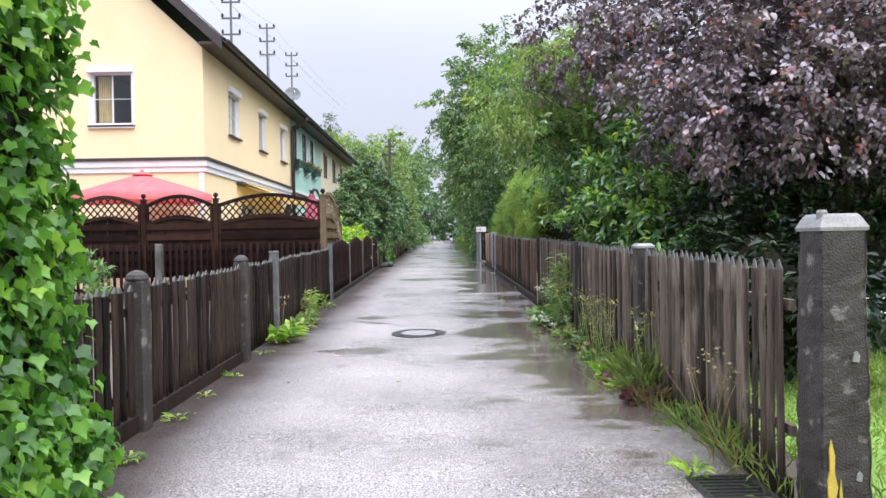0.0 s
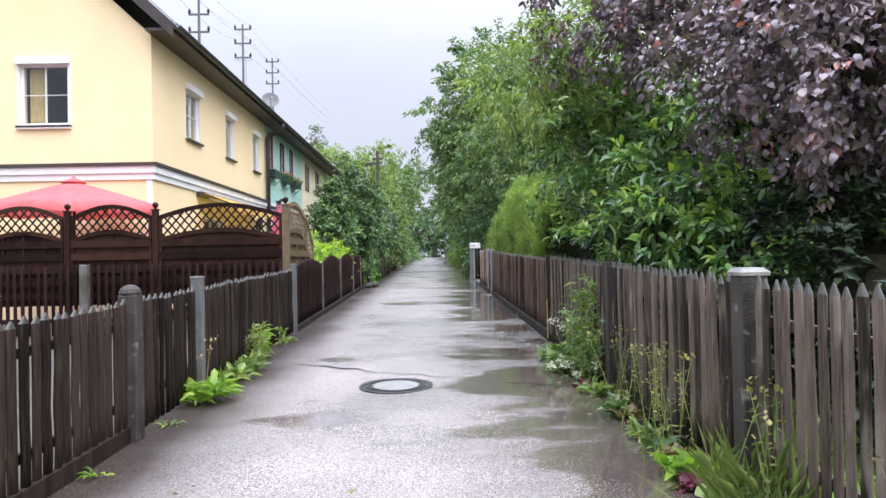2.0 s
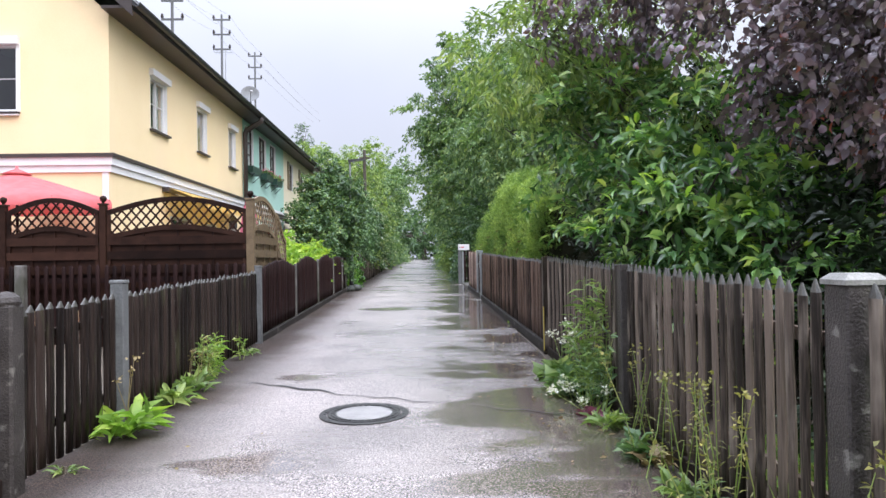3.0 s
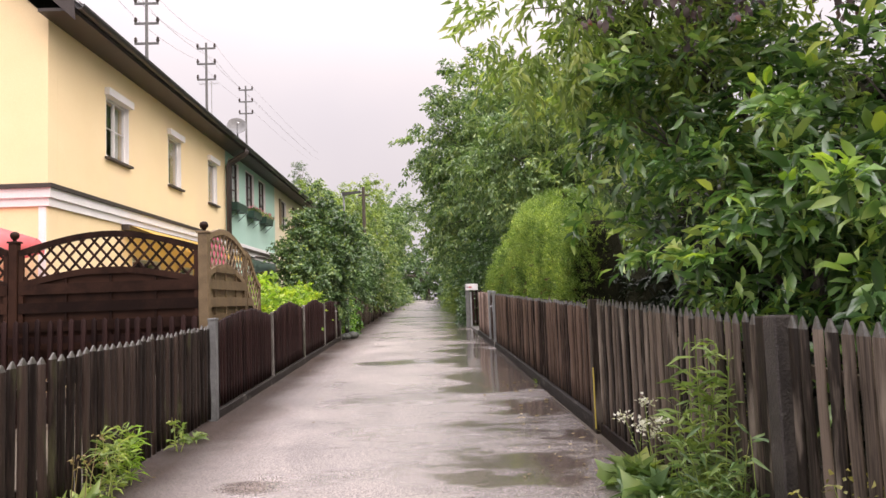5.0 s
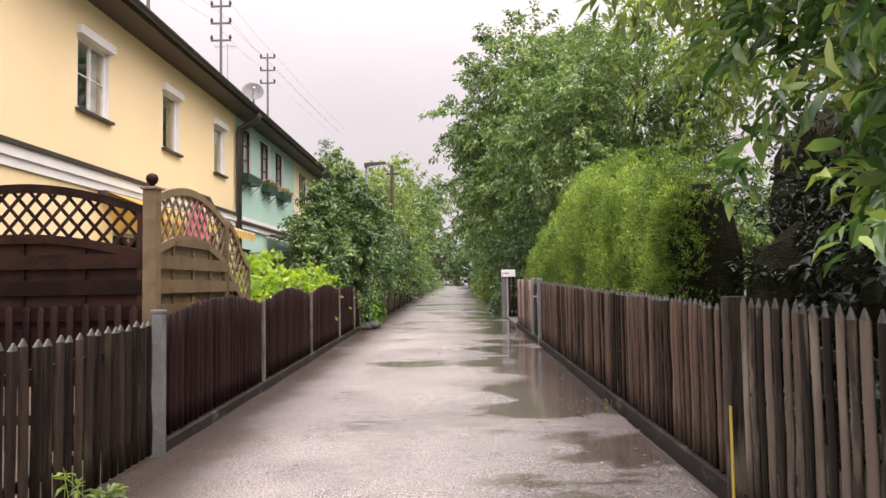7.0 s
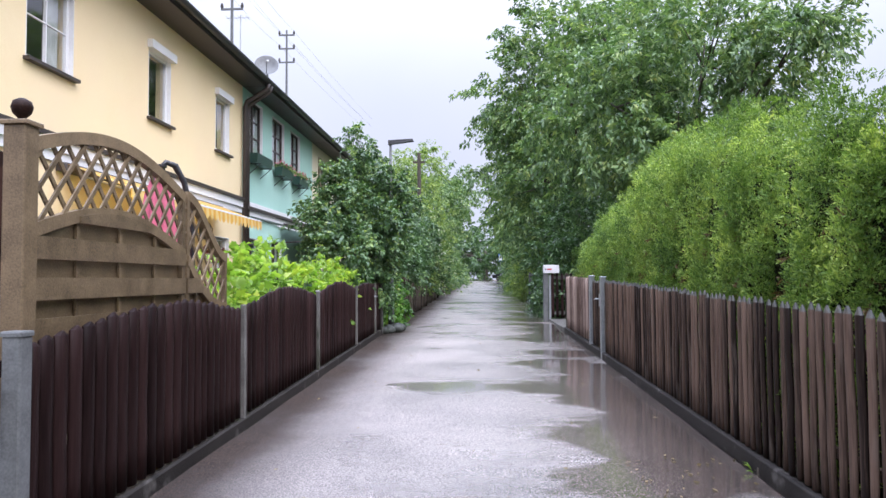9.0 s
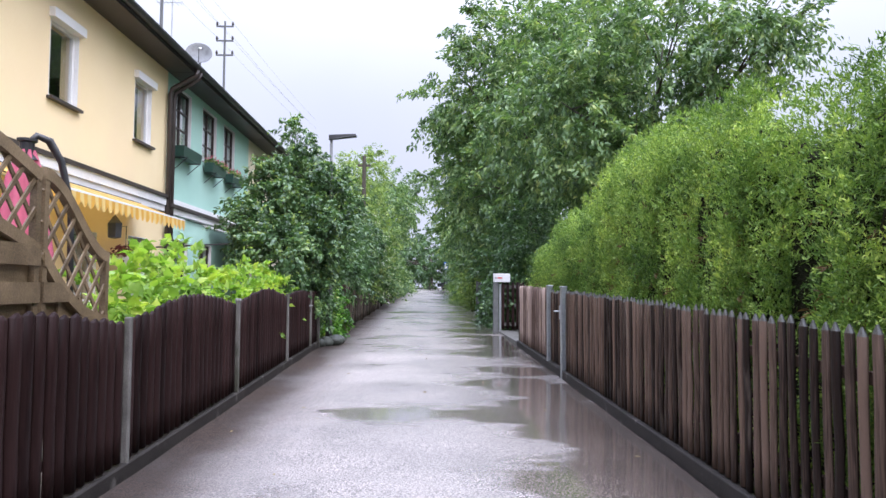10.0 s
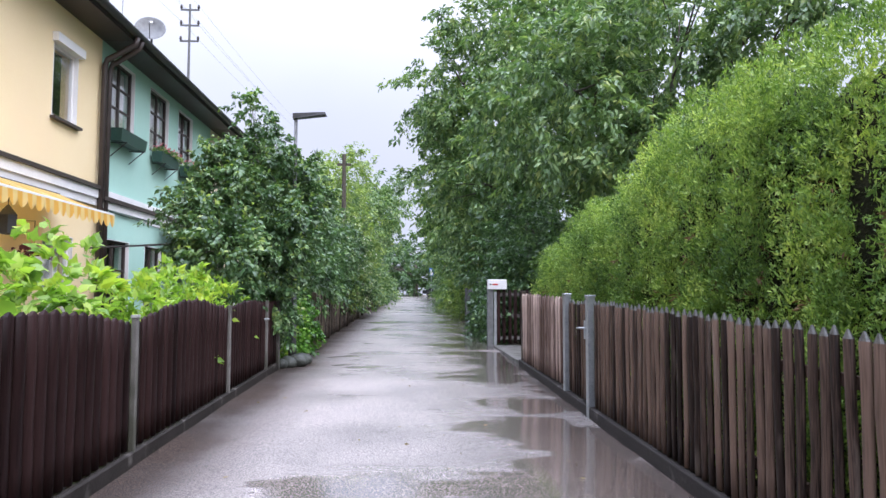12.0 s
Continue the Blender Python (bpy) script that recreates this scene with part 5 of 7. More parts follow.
tree("laurel", "cherry laurel with long glossy leaves leaning over the fence", (3.3, 9.8, gz(9.6)),
     [(2.55, 10.1, 2.05, 0.55, 0.7, 0.5), (3.1, 10.5, 2.6, 0.8, 0.8, 0.7), (3.4, 9.6, 1.5, 0.8, 0.9, 0.6)],
     140, 18, 0.16, 0.17, 0.06, LAUREL_LEAF, 23, 0.06, 1.4, 0.5, "long", 0.1, "shrub", (420, LIME_LEAF, 0.13))
tree("light_green_tree", "slender tree with light green willowy leaves over the lane", (3.9, 13.4, gz(13.4)),
     [(1.45, 12.4, 4.0, 0.75, 0.9, 0.6), (2.3, 13.0, 4.4, 0.9, 1.0, 0.8), (3.2, 13.6, 4.8, 1.2, 1.2, 1.0), (2.6, 14.2, 3.8, 0.8, 0.9, 0.7), (3.4, 13.0, 3.6, 0.9, 0.9, 0.8)],
     420, 34, 0.2, 0.13, 0.038, LIGHT_LEAF, 26, 0.08, 3.0, 0.35)
# these shrubs' leaf colour carries the shade under the purple tree and laurel
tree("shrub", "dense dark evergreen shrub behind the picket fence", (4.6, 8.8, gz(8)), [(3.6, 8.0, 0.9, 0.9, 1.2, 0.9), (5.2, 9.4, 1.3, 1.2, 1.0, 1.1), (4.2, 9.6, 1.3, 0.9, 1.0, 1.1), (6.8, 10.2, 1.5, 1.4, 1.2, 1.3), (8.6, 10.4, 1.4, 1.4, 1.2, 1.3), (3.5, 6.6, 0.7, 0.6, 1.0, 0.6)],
     850, 36, 0.2, 0.12, 0.055, SHADED_LEAF, 24, 0.06, 0.8, 0.35, "plain", 0.2, "shrub", inner=0.58)
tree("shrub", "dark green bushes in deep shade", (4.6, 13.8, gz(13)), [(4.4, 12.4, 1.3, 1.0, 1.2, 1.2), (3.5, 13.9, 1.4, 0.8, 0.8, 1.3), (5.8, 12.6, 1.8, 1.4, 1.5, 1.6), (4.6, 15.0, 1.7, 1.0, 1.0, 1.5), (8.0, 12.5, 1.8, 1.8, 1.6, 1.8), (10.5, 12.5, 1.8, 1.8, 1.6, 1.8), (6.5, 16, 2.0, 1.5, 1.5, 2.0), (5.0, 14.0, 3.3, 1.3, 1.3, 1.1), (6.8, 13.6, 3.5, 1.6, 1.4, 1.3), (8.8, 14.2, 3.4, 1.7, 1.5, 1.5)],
     1500, 36, 0.20, 0.12, 0.055, SHADED_LEAF, 25, 0.06, 0.8, 0.35, "plain", 0.3, "shrub", inner=0.58)
tree("tall_tree", "tall broadleaf tree with a full mid-green crown", (5.4, 30.5, gz(30)),
     [(3.4, 31.0, 6.2, 2.2, 2.4, 2.0), (6.0, 30.5, 7.6, 2.6, 2.6, 2.2), (4.2, 33.0, 8.6, 2.2, 2.4, 1.6), (7.4, 29.5, 7.6, 1.4, 1.8, 1.3), (5.0, 30.0, 4.6, 1.8, 2.0, 1.4), (8.2, 28.5, 7.9, 0.9, 1.2, 0.6), (7.5, 32, 5.0, 2, 2, 1.8), (7, 31, 3.2, 2.4, 1.6, 1.4), (9, 32, 3.6, 2.0, 1.6, 1.8)],
     1250, 42, 0.34, 0.19, 0.078, TREE_LEAF, 27, 0.2, 5.0, 0.35)
tree("tall_tree", "tall broadleaf tree reaching over the lane", (4.6, 41, gz(41)),
     [(2.2, 40.0, 5.4, 2.0, 2.8, 2.0), (3.0, 42.0, 8.0, 2.4, 2.8, 2.2), (5.6, 40.5, 7.0, 2.6, 2.6, 2.6), (1.5, 45.0, 7.4, 1.5, 2.2, 1.6), (4.4, 45, 10.0, 2.2, 2.4, 1.8), (3.0, 43, 4.0, 1.5, 2.5, 1.8), (1.5, 40, 9.3, 1.8, 2.2, 2.0), (3.2, 39, 11.3, 2.2, 2.2, 1.6), (5.5, 37, 10.2, 2.4, 2.2, 1.8)],
     1050, 42, 0.4, 0.23, 0.1, TREE_LEAF, 28, 0.22, 5.0, 0.35)
tree("tall_tree", "broadleaf tree standing farther along the lane", (4.2, 55, gz(55)), [(3.2, 54, 5.0, 2.0, 3.0, 2.6), (2.4, 58, 7.0, 1.8, 3.0, 2.4), (4.8, 57, 9.0, 3.0, 3.0, 2.6), (3.2, 64, 5.5, 2.0, 3.4, 2.6)],
     700, 38, 0.42, 0.24, 0.12, TREE_LEAF, 29, 0.22, 4.0, 0.35)
rng0 = np.random.default_rng(77)
tree("shrub", "tall dense green shrubs behind the entrance gate", (3.2, 33.5, gz(33)), [(2.8, 32.6, 1.9, 0.9, 1.0, 1.4), (3.4, 34.5, 3.2, 1.3, 1.5, 1.5), (2.7, 36.5, 2.3, 0.9, 1.6, 1.6), (3.6, 38.5, 3.4, 1.4, 1.8, 1.8), (4.5, 32, 2.6, 1.3, 1.3, 1.7), (6, 33, 3, 1.6, 1.4, 2)],
     900, 40, 0.24, 0.14, 0.07, DARK_LEAF, 30, 0.07, 1.5, 0.35, "plain", 0.4, "shrub")
tree("shrub", "overgrown green bushes lining the lane", (2.8, 47, gz(47)), lobe_row(rng0, 2.8, 43, 62, 1.8, 1.2, 8, 0.25) + lobe_row(rng0, 3.4, 42, 62, 3.4, 1.4, 7), 800, 34, 0.3, 0.17, 0.085, TREE_LEAF, 31, 0.07, 1.5, 0.4, "plain", 0.4, "shrub")
tree("dogwood", "dense dark green shrub tree beside the street lamp", (-2.9, 27.4, gz(27)),
     [(-3.0, 25.9, 2.3, 0.6, 0.8, 0.75), (-2.55, 26.8, 2.3, 0.5, 0.7, 0.8), (-3.1, 26.9, 3.2, 0.75, 0.9, 0.75), (-2.5, 28.2, 3.2, 0.6, 0.9, 0.8), (-2.8, 27.6, 4.0, 0.6, 0.7, 0.65), (-2.35, 26.85, 1.6, 0.3, 0.5, 0.6), (-2.9, 27.4, 4.9, 0.22, 0.25, 0.45), (-2.4, 27.0, 2.9, 0.4, 0.4, 0.5), (-2.15, 26.7, 2.75, 0.35, 0.45, 0.55), (-3.6, 26.6, 2.8, 0.5, 0.6, 0.6), (-2.25, 27.9, 3.75, 0.5, 0.6, 0.55), (-3.35, 27.3, 3.75, 0.55, 0.6, 0.6), (-2.0, 27.6, 3.2, 0.35, 0.5, 0.5)],
     1150, 28, 0.13, 0.10, 0.055, DARK_LEAF, 32, 0.06, 1.6, 0.35, "oval", 0.5, "shrub", (3200, LIGHT_LEAF, 0.09))
tree("shrub", "mixed green shrubs overhanging the lane", (-3.1, 33, gz(33)), lobe_row(rng0, -2.75, 30.2, 40, 2.2, 0.7, 7, 0.15) + lobe_row(rng0, -3.3, 30, 41, 3.2, 1.0, 6, 0.3), 800, 36, 0.22, 0.14, 0.07, DARK_LEAF, 33, 0.06, 1.5, 0.4, "plain", 0.4, "shrub")
tree("flowering_shrub", "large shrub covered with small white blossom", (-3.0, 45, gz(45)), [(-2.9, 43.5, 2.3, 0.9, 1.4, 1.3), (-2.7, 46.0, 2.6, 0.9, 1.5, 1.5), (-3.6, 45, 4.0, 1.2, 1.6, 1.2)], 380, 36, 0.24, 0.15, 0.075, TREE_LEAF, 34, 0.07, 1.5, 0.4, "plain", 0.4, "shrub", (1300, WHITE_PETAL, 0.12))
tree("round_bush", "rounded bright green bush at the lane's edge", (-2.7, 39.2, gz(39)), [(-2.55, 39.2, 1.75, 0.55, 0.7, 0.55)], 150, 36, 0.1, 0.09, 0.045, LIGHT_LEAF, 35, 0.05, 0.9, 0.5, "plain", 0.2, "shrub")
tree("shrub", "far green bushes along the lane", (-3, 58, gz(58)), lobe_row(rng0, -3.0, 49, 86, 1.9, 1.3, 12, 0.2) + lobe_row(rng0, -3.8, 49, 82, 4.0, 1.6, 9), 850, 32, 0.36, 0.22, 0.11, TREE_LEAF, 36, 0.07, 1.5, 0.4, "plain", 0.4, "shrub")
tree("shrub", "far dark bushes before the crossing street", (3, 75, gz(75)), lobe_row(rng0, 3.4, 64, 88, 2.0, 1.4, 8, 0.2) + lobe_row(rng0, 4.2, 64, 88, 4.6, 1.7, 7), 600, 32, 0.36, 0.24, 0.12, DARK_LEAF, 46, 0.07, 1.5, 0.4, "plain", 0.4, "shrub")
tree("tall_tree", "tall thin-leaved tree with bare upper twigs", (-5.5, 55, gz(55)), [(-5.2, 54, 7.0, 2.2, 2.4, 2.0), (-4.0, 57, 9.0, 1.6, 2.0, 1.6), (-7.5, 56, 8.0, 2.4, 2.4, 2.0), (-3.6, 55, 5.2, 1.6, 2.4, 1.6)], 520, 30, 0.4, 0.21, 0.1, LIGHT_LEAF, 37, 0.2, 6.0, 0.4)
tree("tall_tree", "tall tree behind the garden shrubs", (-3.8, 72, gz(72)), [(-3.4, 70, 7.5, 2.0, 3, 2.4), (-2.6, 75, 9.5, 1.8, 3, 2.6), (-6.5, 73, 8.5, 3, 3, 3)], 520, 32, 0.5, 0.28, 0.14, TREE_LEAF, 38, 0.25, 6.0, 0.35)
tree("tall_tree", "far trees closing the end of the lane", (0.5, 104, gz(104)), [(-6, 106, 6, 5, 4, 5), (1.2, 108, 5.5, 4.5, 4, 4.5), (-1.5, 99, 4.5, 2.5, 2, 2.6), (4, 98, 5, 2.5, 2, 3.4), (7, 104, 6.5, 5, 4, 5), (-14, 106, 7, 6, 4, 6), (15, 106, 8, 6, 4, 6)], 1300, 30, 0.7, 0.45, 0.25, DARK_LEAF, 39, 0.3, 4.0, 0.3)
tree("tall_tree", "dense far trees behind the gardens", (13, 42, gz(42)), [(9, 40, 4.5, 3, 4, 3.5), (14, 36, 2.6, 4, 4, 2.4), (18, 30, 2.4, 4, 5, 2.2), (8, 52, 6, 3.5, 4, 5), (16, 46, 3.2, 4, 4, 3), (13, 24, 1.8, 3, 4, 1.6)], 650, 30, 0.55, 0.28, 0.15, TREE_LEAF, 40, 0.3, 4.0, 0.35)
tree("conifer", "dark far conifer behind the roofs", (-9.5, 62, gz(62)), [(-9.5, 62, 9.5, 0.9, 0.9, 2.2), (-9.5, 62, 7.0, 1.5, 1.5, 2.0), (-9.5, 62, 11.6, 0.5, 0.5, 1.3)], 260, 28, 0.3, 0.22, 0.06, DARK_LEAF, 41, 0.18, 9.0, 0.3)
# near-black yew mass; colour and extra lobes stand in for deep shade here
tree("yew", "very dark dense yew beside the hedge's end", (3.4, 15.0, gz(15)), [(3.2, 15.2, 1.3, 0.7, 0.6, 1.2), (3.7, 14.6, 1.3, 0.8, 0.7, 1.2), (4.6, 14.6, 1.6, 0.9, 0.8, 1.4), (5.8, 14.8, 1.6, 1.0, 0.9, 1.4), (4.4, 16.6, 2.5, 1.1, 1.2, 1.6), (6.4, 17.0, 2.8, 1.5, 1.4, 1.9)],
     760, 40, 0.14, 0.07, 0.022, SHADED_LEAF, 47, 0.08, 1.2, 0.3, "plain", 0.2, "shrub", inner=0.62)
# ---- ivy, bushes and fence-side plants ----
rng1 = np.random.default_rng(5)
ivy = thing("ivy_clad_post", -2.75, 3.2, 0, "tall stump wholly covered with bright green ivy", "ivy")
# dark box inside the ivy; its colour gives the shade between the leaves
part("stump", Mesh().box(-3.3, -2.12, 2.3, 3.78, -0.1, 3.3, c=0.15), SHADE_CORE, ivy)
n = 11500
side = rng1.choice(3, n, p=[0.45, 0.35, 0.2])
zz = rng1.uniform(0.0, 3.5, n)
bul = 0.09 * np.sin(2.3 * zz + 1) + 0.06 * np.sin(5.1 * zz)
lean = np.clip(zz - 1.9, 0, 3) * 0.13
yy = rng1.uniform(2.2, 3.9, n)
xx = rng1.uniform(-3.35, -2.05, n)
p = np.where(side[:, None] == 0, np.stack([-2.05 + bul - lean + 0 * zz, yy - lean, zz], 1), np.where(side[:, None] == 1, np.stack([xx, 3.86 + bul - lean, zz], 1), np.stack([xx, 2.2 - bul, zz], 1)))
p = p + rng1.normal(size=p.shape) * 0.06
out = np.where(side[:, None] == 0, np.array([[1.0, 0, 0]]), np.where(side[:, None] == 1, np.array([[0.15, 1.0, 0]]), np.array([[0.0, -1.0, 0]])))
part("foliage", leaves("foliage", p, out * 0.5 + rng1.normal(size=p.shape) * 0.35 + (0, 0, -0.75), 0.085, 0.085, IVY_LEAF, rng1, fold=0.2, droop=0.2, shape="ivy"), parent=ivy)


def bush(name, label, foot, lobes, clumps, per, spread, leaf, width, material, seed, shape="plain", up=0.3, stems=8, category="shrub", extra=None):
    """A many-stemmed bush."""
    rng = np.random.default_rng(seed)
    t = thing(name, *foot, label, category)
    p, d, c = crown_points(rng, lobes, clumps, per, spread, 0.3)
    low = foot[2]
    p[:, 2] = np.maximum(p[:, 2], low + 0.03)
    m = Mesh()
    for q in c[rng.choice(len(c), stems)]:
        f = Vector((foot[0] + (q[0] - foot[0]) * 0.5, foot[1] + (q[1] - foot[1]) * 0.7, low - 0.05))
        m.tube([f, f.lerp(Vector(q), 0.5) + Vector((0.02, 0.03, 0.05)), Vector(q)], [0.012, 0.008, 0.004], 5)
    part("stems", m, BARK, t)
    part("foliage", leaves("foliage", p, d * 0.6 + rng.normal(size=p.shape) * 0.6 + (0, 0, up), leaf, width, material, rng, shape=shape), parent=t)
    if extra:
        k, mat, size = extra
        i = rng.choice(len(p), k)
        part("blossom", leaves("blossom", p[i] + d[i] * 0.04 + (0, 0, 0.03), rng.normal(size=(k, 3)) + (0, 0, 0.6), size, size, mat, rng), parent=t)
    return t


bush("currant_bush", "lime green leafy bush behind the dark fence", (-3.2, 20.6, gz(20.6)), [(-3.0, 19.2, 1.45, 0.4, 0.6, 0.4), (-3.1, 20.3, 1.55, 0.45, 0.7, 0.5), (-3.2, 21.4, 1.6, 0.5, 0.7, 0.5), (-3.5, 20.6, 1.0, 0.6, 1.4, 0.6)], 190, 14, 0.11, 0.13, 0.095, LIME_LEAF, 51, "ivy")
bush("currant_bush", "yellow-green leafy bush behind the dark fence", (-3.2, 23.6, gz(23.6)), [(-3.0, 22.7, 1.5, 0.4, 0.6, 0.45), (-2.95, 23.9, 1.6, 0.4, 0.7, 0.45), (-3.3, 23.4, 1.1, 0.6, 1.2, 0.6), (-2.8, 24.9, 1.5, 0.3, 0.5, 0.35)], 230, 18, 0.10, 0.10, 0.055, LIME_LEAF, 52, "plain", 0.5)
bush("bush", "green bush in the first garden", (-5.6, 10.6, gz(10)), [(-5.6, 10.6, 0.7, 0.5, 0.6, 0.6)], 60, 20, 0.1, 0.13, 0.045, TREE_LEAF, 53, "long", 0.4)
bush("ivy_bush", "ivy tumbling over the lane's edge beneath the street lamp", (-2.55, 28.9, gz(29)), [(-2.4, 28.3, 0.75, 0.2, 0.5, 0.3), (-2.45, 29.2, 1.2, 0.25, 0.7, 0.7), (-2.4, 30.2, 1.0, 0.25, 0.6, 0.5)], 150, 26, 0.1, 0.085, 0.075, IVY_LEAF, 54, "ivy", -0.3)
bush("ivy_fence", "boundary overgrown with dark ivy beside the gate", (1.95, 33.2, gz(33)), [(2.0, 31.9, 1.2, 0.35, 0.7, 0.75), (1.95, 33.2, 1.3, 0.35, 0.9, 0.85), (2.05, 34.8, 1.2, 0.4, 0.9, 0.8), (1.85, 34, 0.8, 0.3, 1.5, 0.4), (2.3, 32.6, 2.0, 0.5, 0.8, 0.5)], 330, 30, 0.12, 0.10, 0.08, DARK_LEAF, 55, "oval", -0.3)
bush("bush", "light green bush spilling on the lane's verge", (2.2, 43.5, gz(43)), [(2.1, 42.5, 1.4, 0.5, 1.0, 0.8), (2.0, 45.5, 1.5, 0.5, 1.4, 1.0), (2.1, 49, 1.4, 0.6, 1.6, 0.9)], 260, 28, 0.2, 0.14, 0.07, LIGHT_LEAF, 56)


def rosette(name, label, x, y, n, size, material, seed, rise=0.5, shape="long", width=0.3):
    rng = np.random.default_rng(seed)
    t = thing(name, x, y, gz(y), label, "weed", "weeds along the fences")
    a = rng.uniform(0, 2 * math.pi, n)
    base = np.stack([x + 0.03 * np.cos(a) + rng.normal(size=n) * size * 0.25, y + 0.03 * np.sin(a) + rng.normal(size=n) * size * 0.3, np.full(n, gz(y)) + rng.uniform(0.0, size * 0.4, n)], 1)
    way = np.stack([np.cos(a), np.sin(a), rng.uniform(0.1, 1.4, n) * rise * 1.6], 1)
    part("leaves", leaves("leaves", base, way, size, size * width, material, rng, droop=0.35, shape=shape), parent=t)
    part("root", Mesh().tube([(x, y, gz(y) - 0.04), (x, y, gz(y) + 0.05)], [0.02, 0.012], 6), SOIL, t)
    return t


def stalk_plant(name, label, x, y, height, stems, leaf, material, seed, spread=0.08, per=26, head=None, width=0.16):
    """Upright stems clad with narrow leaves, with a head of blossom if given (material, size, count)."""
    rng = np.random.default_rng(seed)
    t = thing(name, x, y, gz(y), label, "plant", "plants along the fences")
    bases, ways, heads = [], [], []
    for s in range(stems):
        f = Vector((x + rng.normal() * spread * 0.5, y + rng.normal() * spread, gz(y) - 0.03))
        tip = f + Vector((rng.normal() * spread, rng.normal() * spread, height * rng.uniform(0.7, 1.05)))
        m = Mesh().tube([f, f.lerp(tip, 0.5) + Vector((rng.normal() * 0.02, rng.normal() * 0.02, 0)), tip], [0.0042, 0.0034, 0.002], 5)
        part("stem", m, STRAW if per == 0 else GRASS_BLADE, t)
        heads.append(tip)
        for k in range(per):
            u = rng.uniform(0.15, 1.0)
            a = rng.uniform(0, 2 * math.pi)
            bases.append(f.lerp(tip, u))
            ways.append((math.cos(a), math.sin(a), rng.uniform(-0.1, 0.9)))
    if per:
        part("leaves", leaves("leaves", np.array(bases), np.array(ways), leaf, leaf * width, material, rng, droop=0.3, shape="long"), parent=t)
    if head:
        mat, size, count = head
        hp = np.repeat(np.array(heads), count, 0) + rng.normal(size=(stems * count, 3)) * (0.03, 0.03, 0.02)
        part("blossom", leaves("blossom", hp, rng.normal(size=hp.shape) + (0, 0, 0.8), size, size * 0.8, mat, rng), parent=t)
    return t


def grass_tuft(x, y, n, height, seed, label="tuft of long wet grass at the fence foot", material=None, spread=0.12):
    rng = np.random.default_rng(seed)
    t = thing("grass_tuft", x, y, gz(y), label, "grass", "grass tufts")
    b = np.stack([x + rng.normal(size=n) * spread * 0.6, y + rng.normal(size=n) * spread, np.full(n, gz(y) - 0.01)], 1)
    part("blade_clump", leaves("blade_clump", b, rng.normal(size=(n, 3)) * 0.4 + (-0.12, 0, 1.2), height, height * 0.008, material or GRASS_BLADE, rng, fold=0.2, droop=0.2, shape="long"), parent=t)


rosette("dandelion", "large bright green dandelion clump by the post", -2.2, 9.5, 60, 0.26, LIME_LEAF, 61, 0.6)
rosette("weed", "green weeds at the foot of the fence", -2.2, 10.6, 46, 0.20, LIGHT_LEAF, 62, 0.5)
rosette("weed", "green weeds at the foot of the fence", -2.22, 11.2, 60, 0.2, LIGHT_LEAF, 63, 0.8)
rosette("weed", "green weeds at the foot of the fence", -2.2, 10.9, 30, 0.14, TREE_LEAF, 83, 0.8)
stalk_plant("weed", "upright leafy weed at the dark fence", -2.2, 11.8, 0.55, 7, 0.12, LIGHT_LEAF, 64)
stalk_plant("weed", "upright leafy weed at the dark fence", -2.22, 12.1, 0.5, 6, 0.12, LIME_LEAF, 65)
stalk_plant("weed", "single leafy weed at the dark fence", -2.22, 13.2, 0.35, 3, 0.14, LIGHT_LEAF, 66, 0.03, 7, width=0.3)
rosette("weed", "low green weeds beside the lane", -2.2, 13.6, 30, 0.12, LIGHT_LEAF, 67, 0.3)
rosette("weed", "small weed sprouting from the lane's edge", -2.15, 5.6, 16, 0.09, LIME_LEAF, 68, 0.4)
rosette("weed", "small weed sprouting from the lane's edge", -2.2, 7.3, 14, 0.08, LIME_LEAF, 69, 0.4)
rosette("weed", "small weed sprouting from the lane's edge", -2.2, 6.4, 14, 0.07, LIGHT_LEAF, 70, 0.4)
rosette("weed", "small weed sprouting from the lane's edge", -2.2, 8.6, 18, 0.09, LIGHT_LEAF, 71, 0.4)
rosette("weed", "small weed sprouting from the lane's edge", -2.1, 4.6, 22, 0.10, LIGHT_LEAF, 72, 0.4)
stalk_plant("plantain", "thin dry flower stalks beside the fence", -2.2, 11.3, 0.55, 5, 0.1, STRAW, 73, 0.08, 0, (STRAW, 0.035, 6))
stalk_plant("plantain", "thin dry flower stalks beside the post", -2.2, 9.55, 0.6, 3, 0.1, STRAW, 74, 0.05, 0, (STRAW, 0.035, 6))
# right-hand side
stalk_plant("goldenrod", "tall leafy goldenrod in front of the picket fence", 1.72, 10.28, 1.15, 10, 0.15, LIGHT_LEAF, 75, 0.10, 34)
stalk_plant("goldenrod", "leafy goldenrod in front of the picket fence", 1.70, 10.0, 0.7, 9, 0.14, TREE_LEAF, 76, 0.12, 26)
rosette("hydrangea", "low bushy plant with broad green leaves", 1.64, 11.4, 110, 0.19, LIGHT_LEAF, 77, 0.9, "ivy", 0.8)
rosette("hydrangea", "low bushy plant with broad green leaves", 1.64, 10.95, 110, 0.2, TREE_LEAF, 78, 0.9, "ivy", 0.8)
rosette("hydrangea", "low bushy plant with broad green leaves", 1.64, 10.6, 90, 0.18, TREE_LEAF, 79, 0.9, "ivy", 0.8)
stalk_plant("yarrow", "white-headed yarrow before the pickets", 1.74, 11.2, 0.62, 6, 0.06, LIGHT_LEAF, 80, 0.12, 6, (WHITE_PETAL, 0.03, 30))
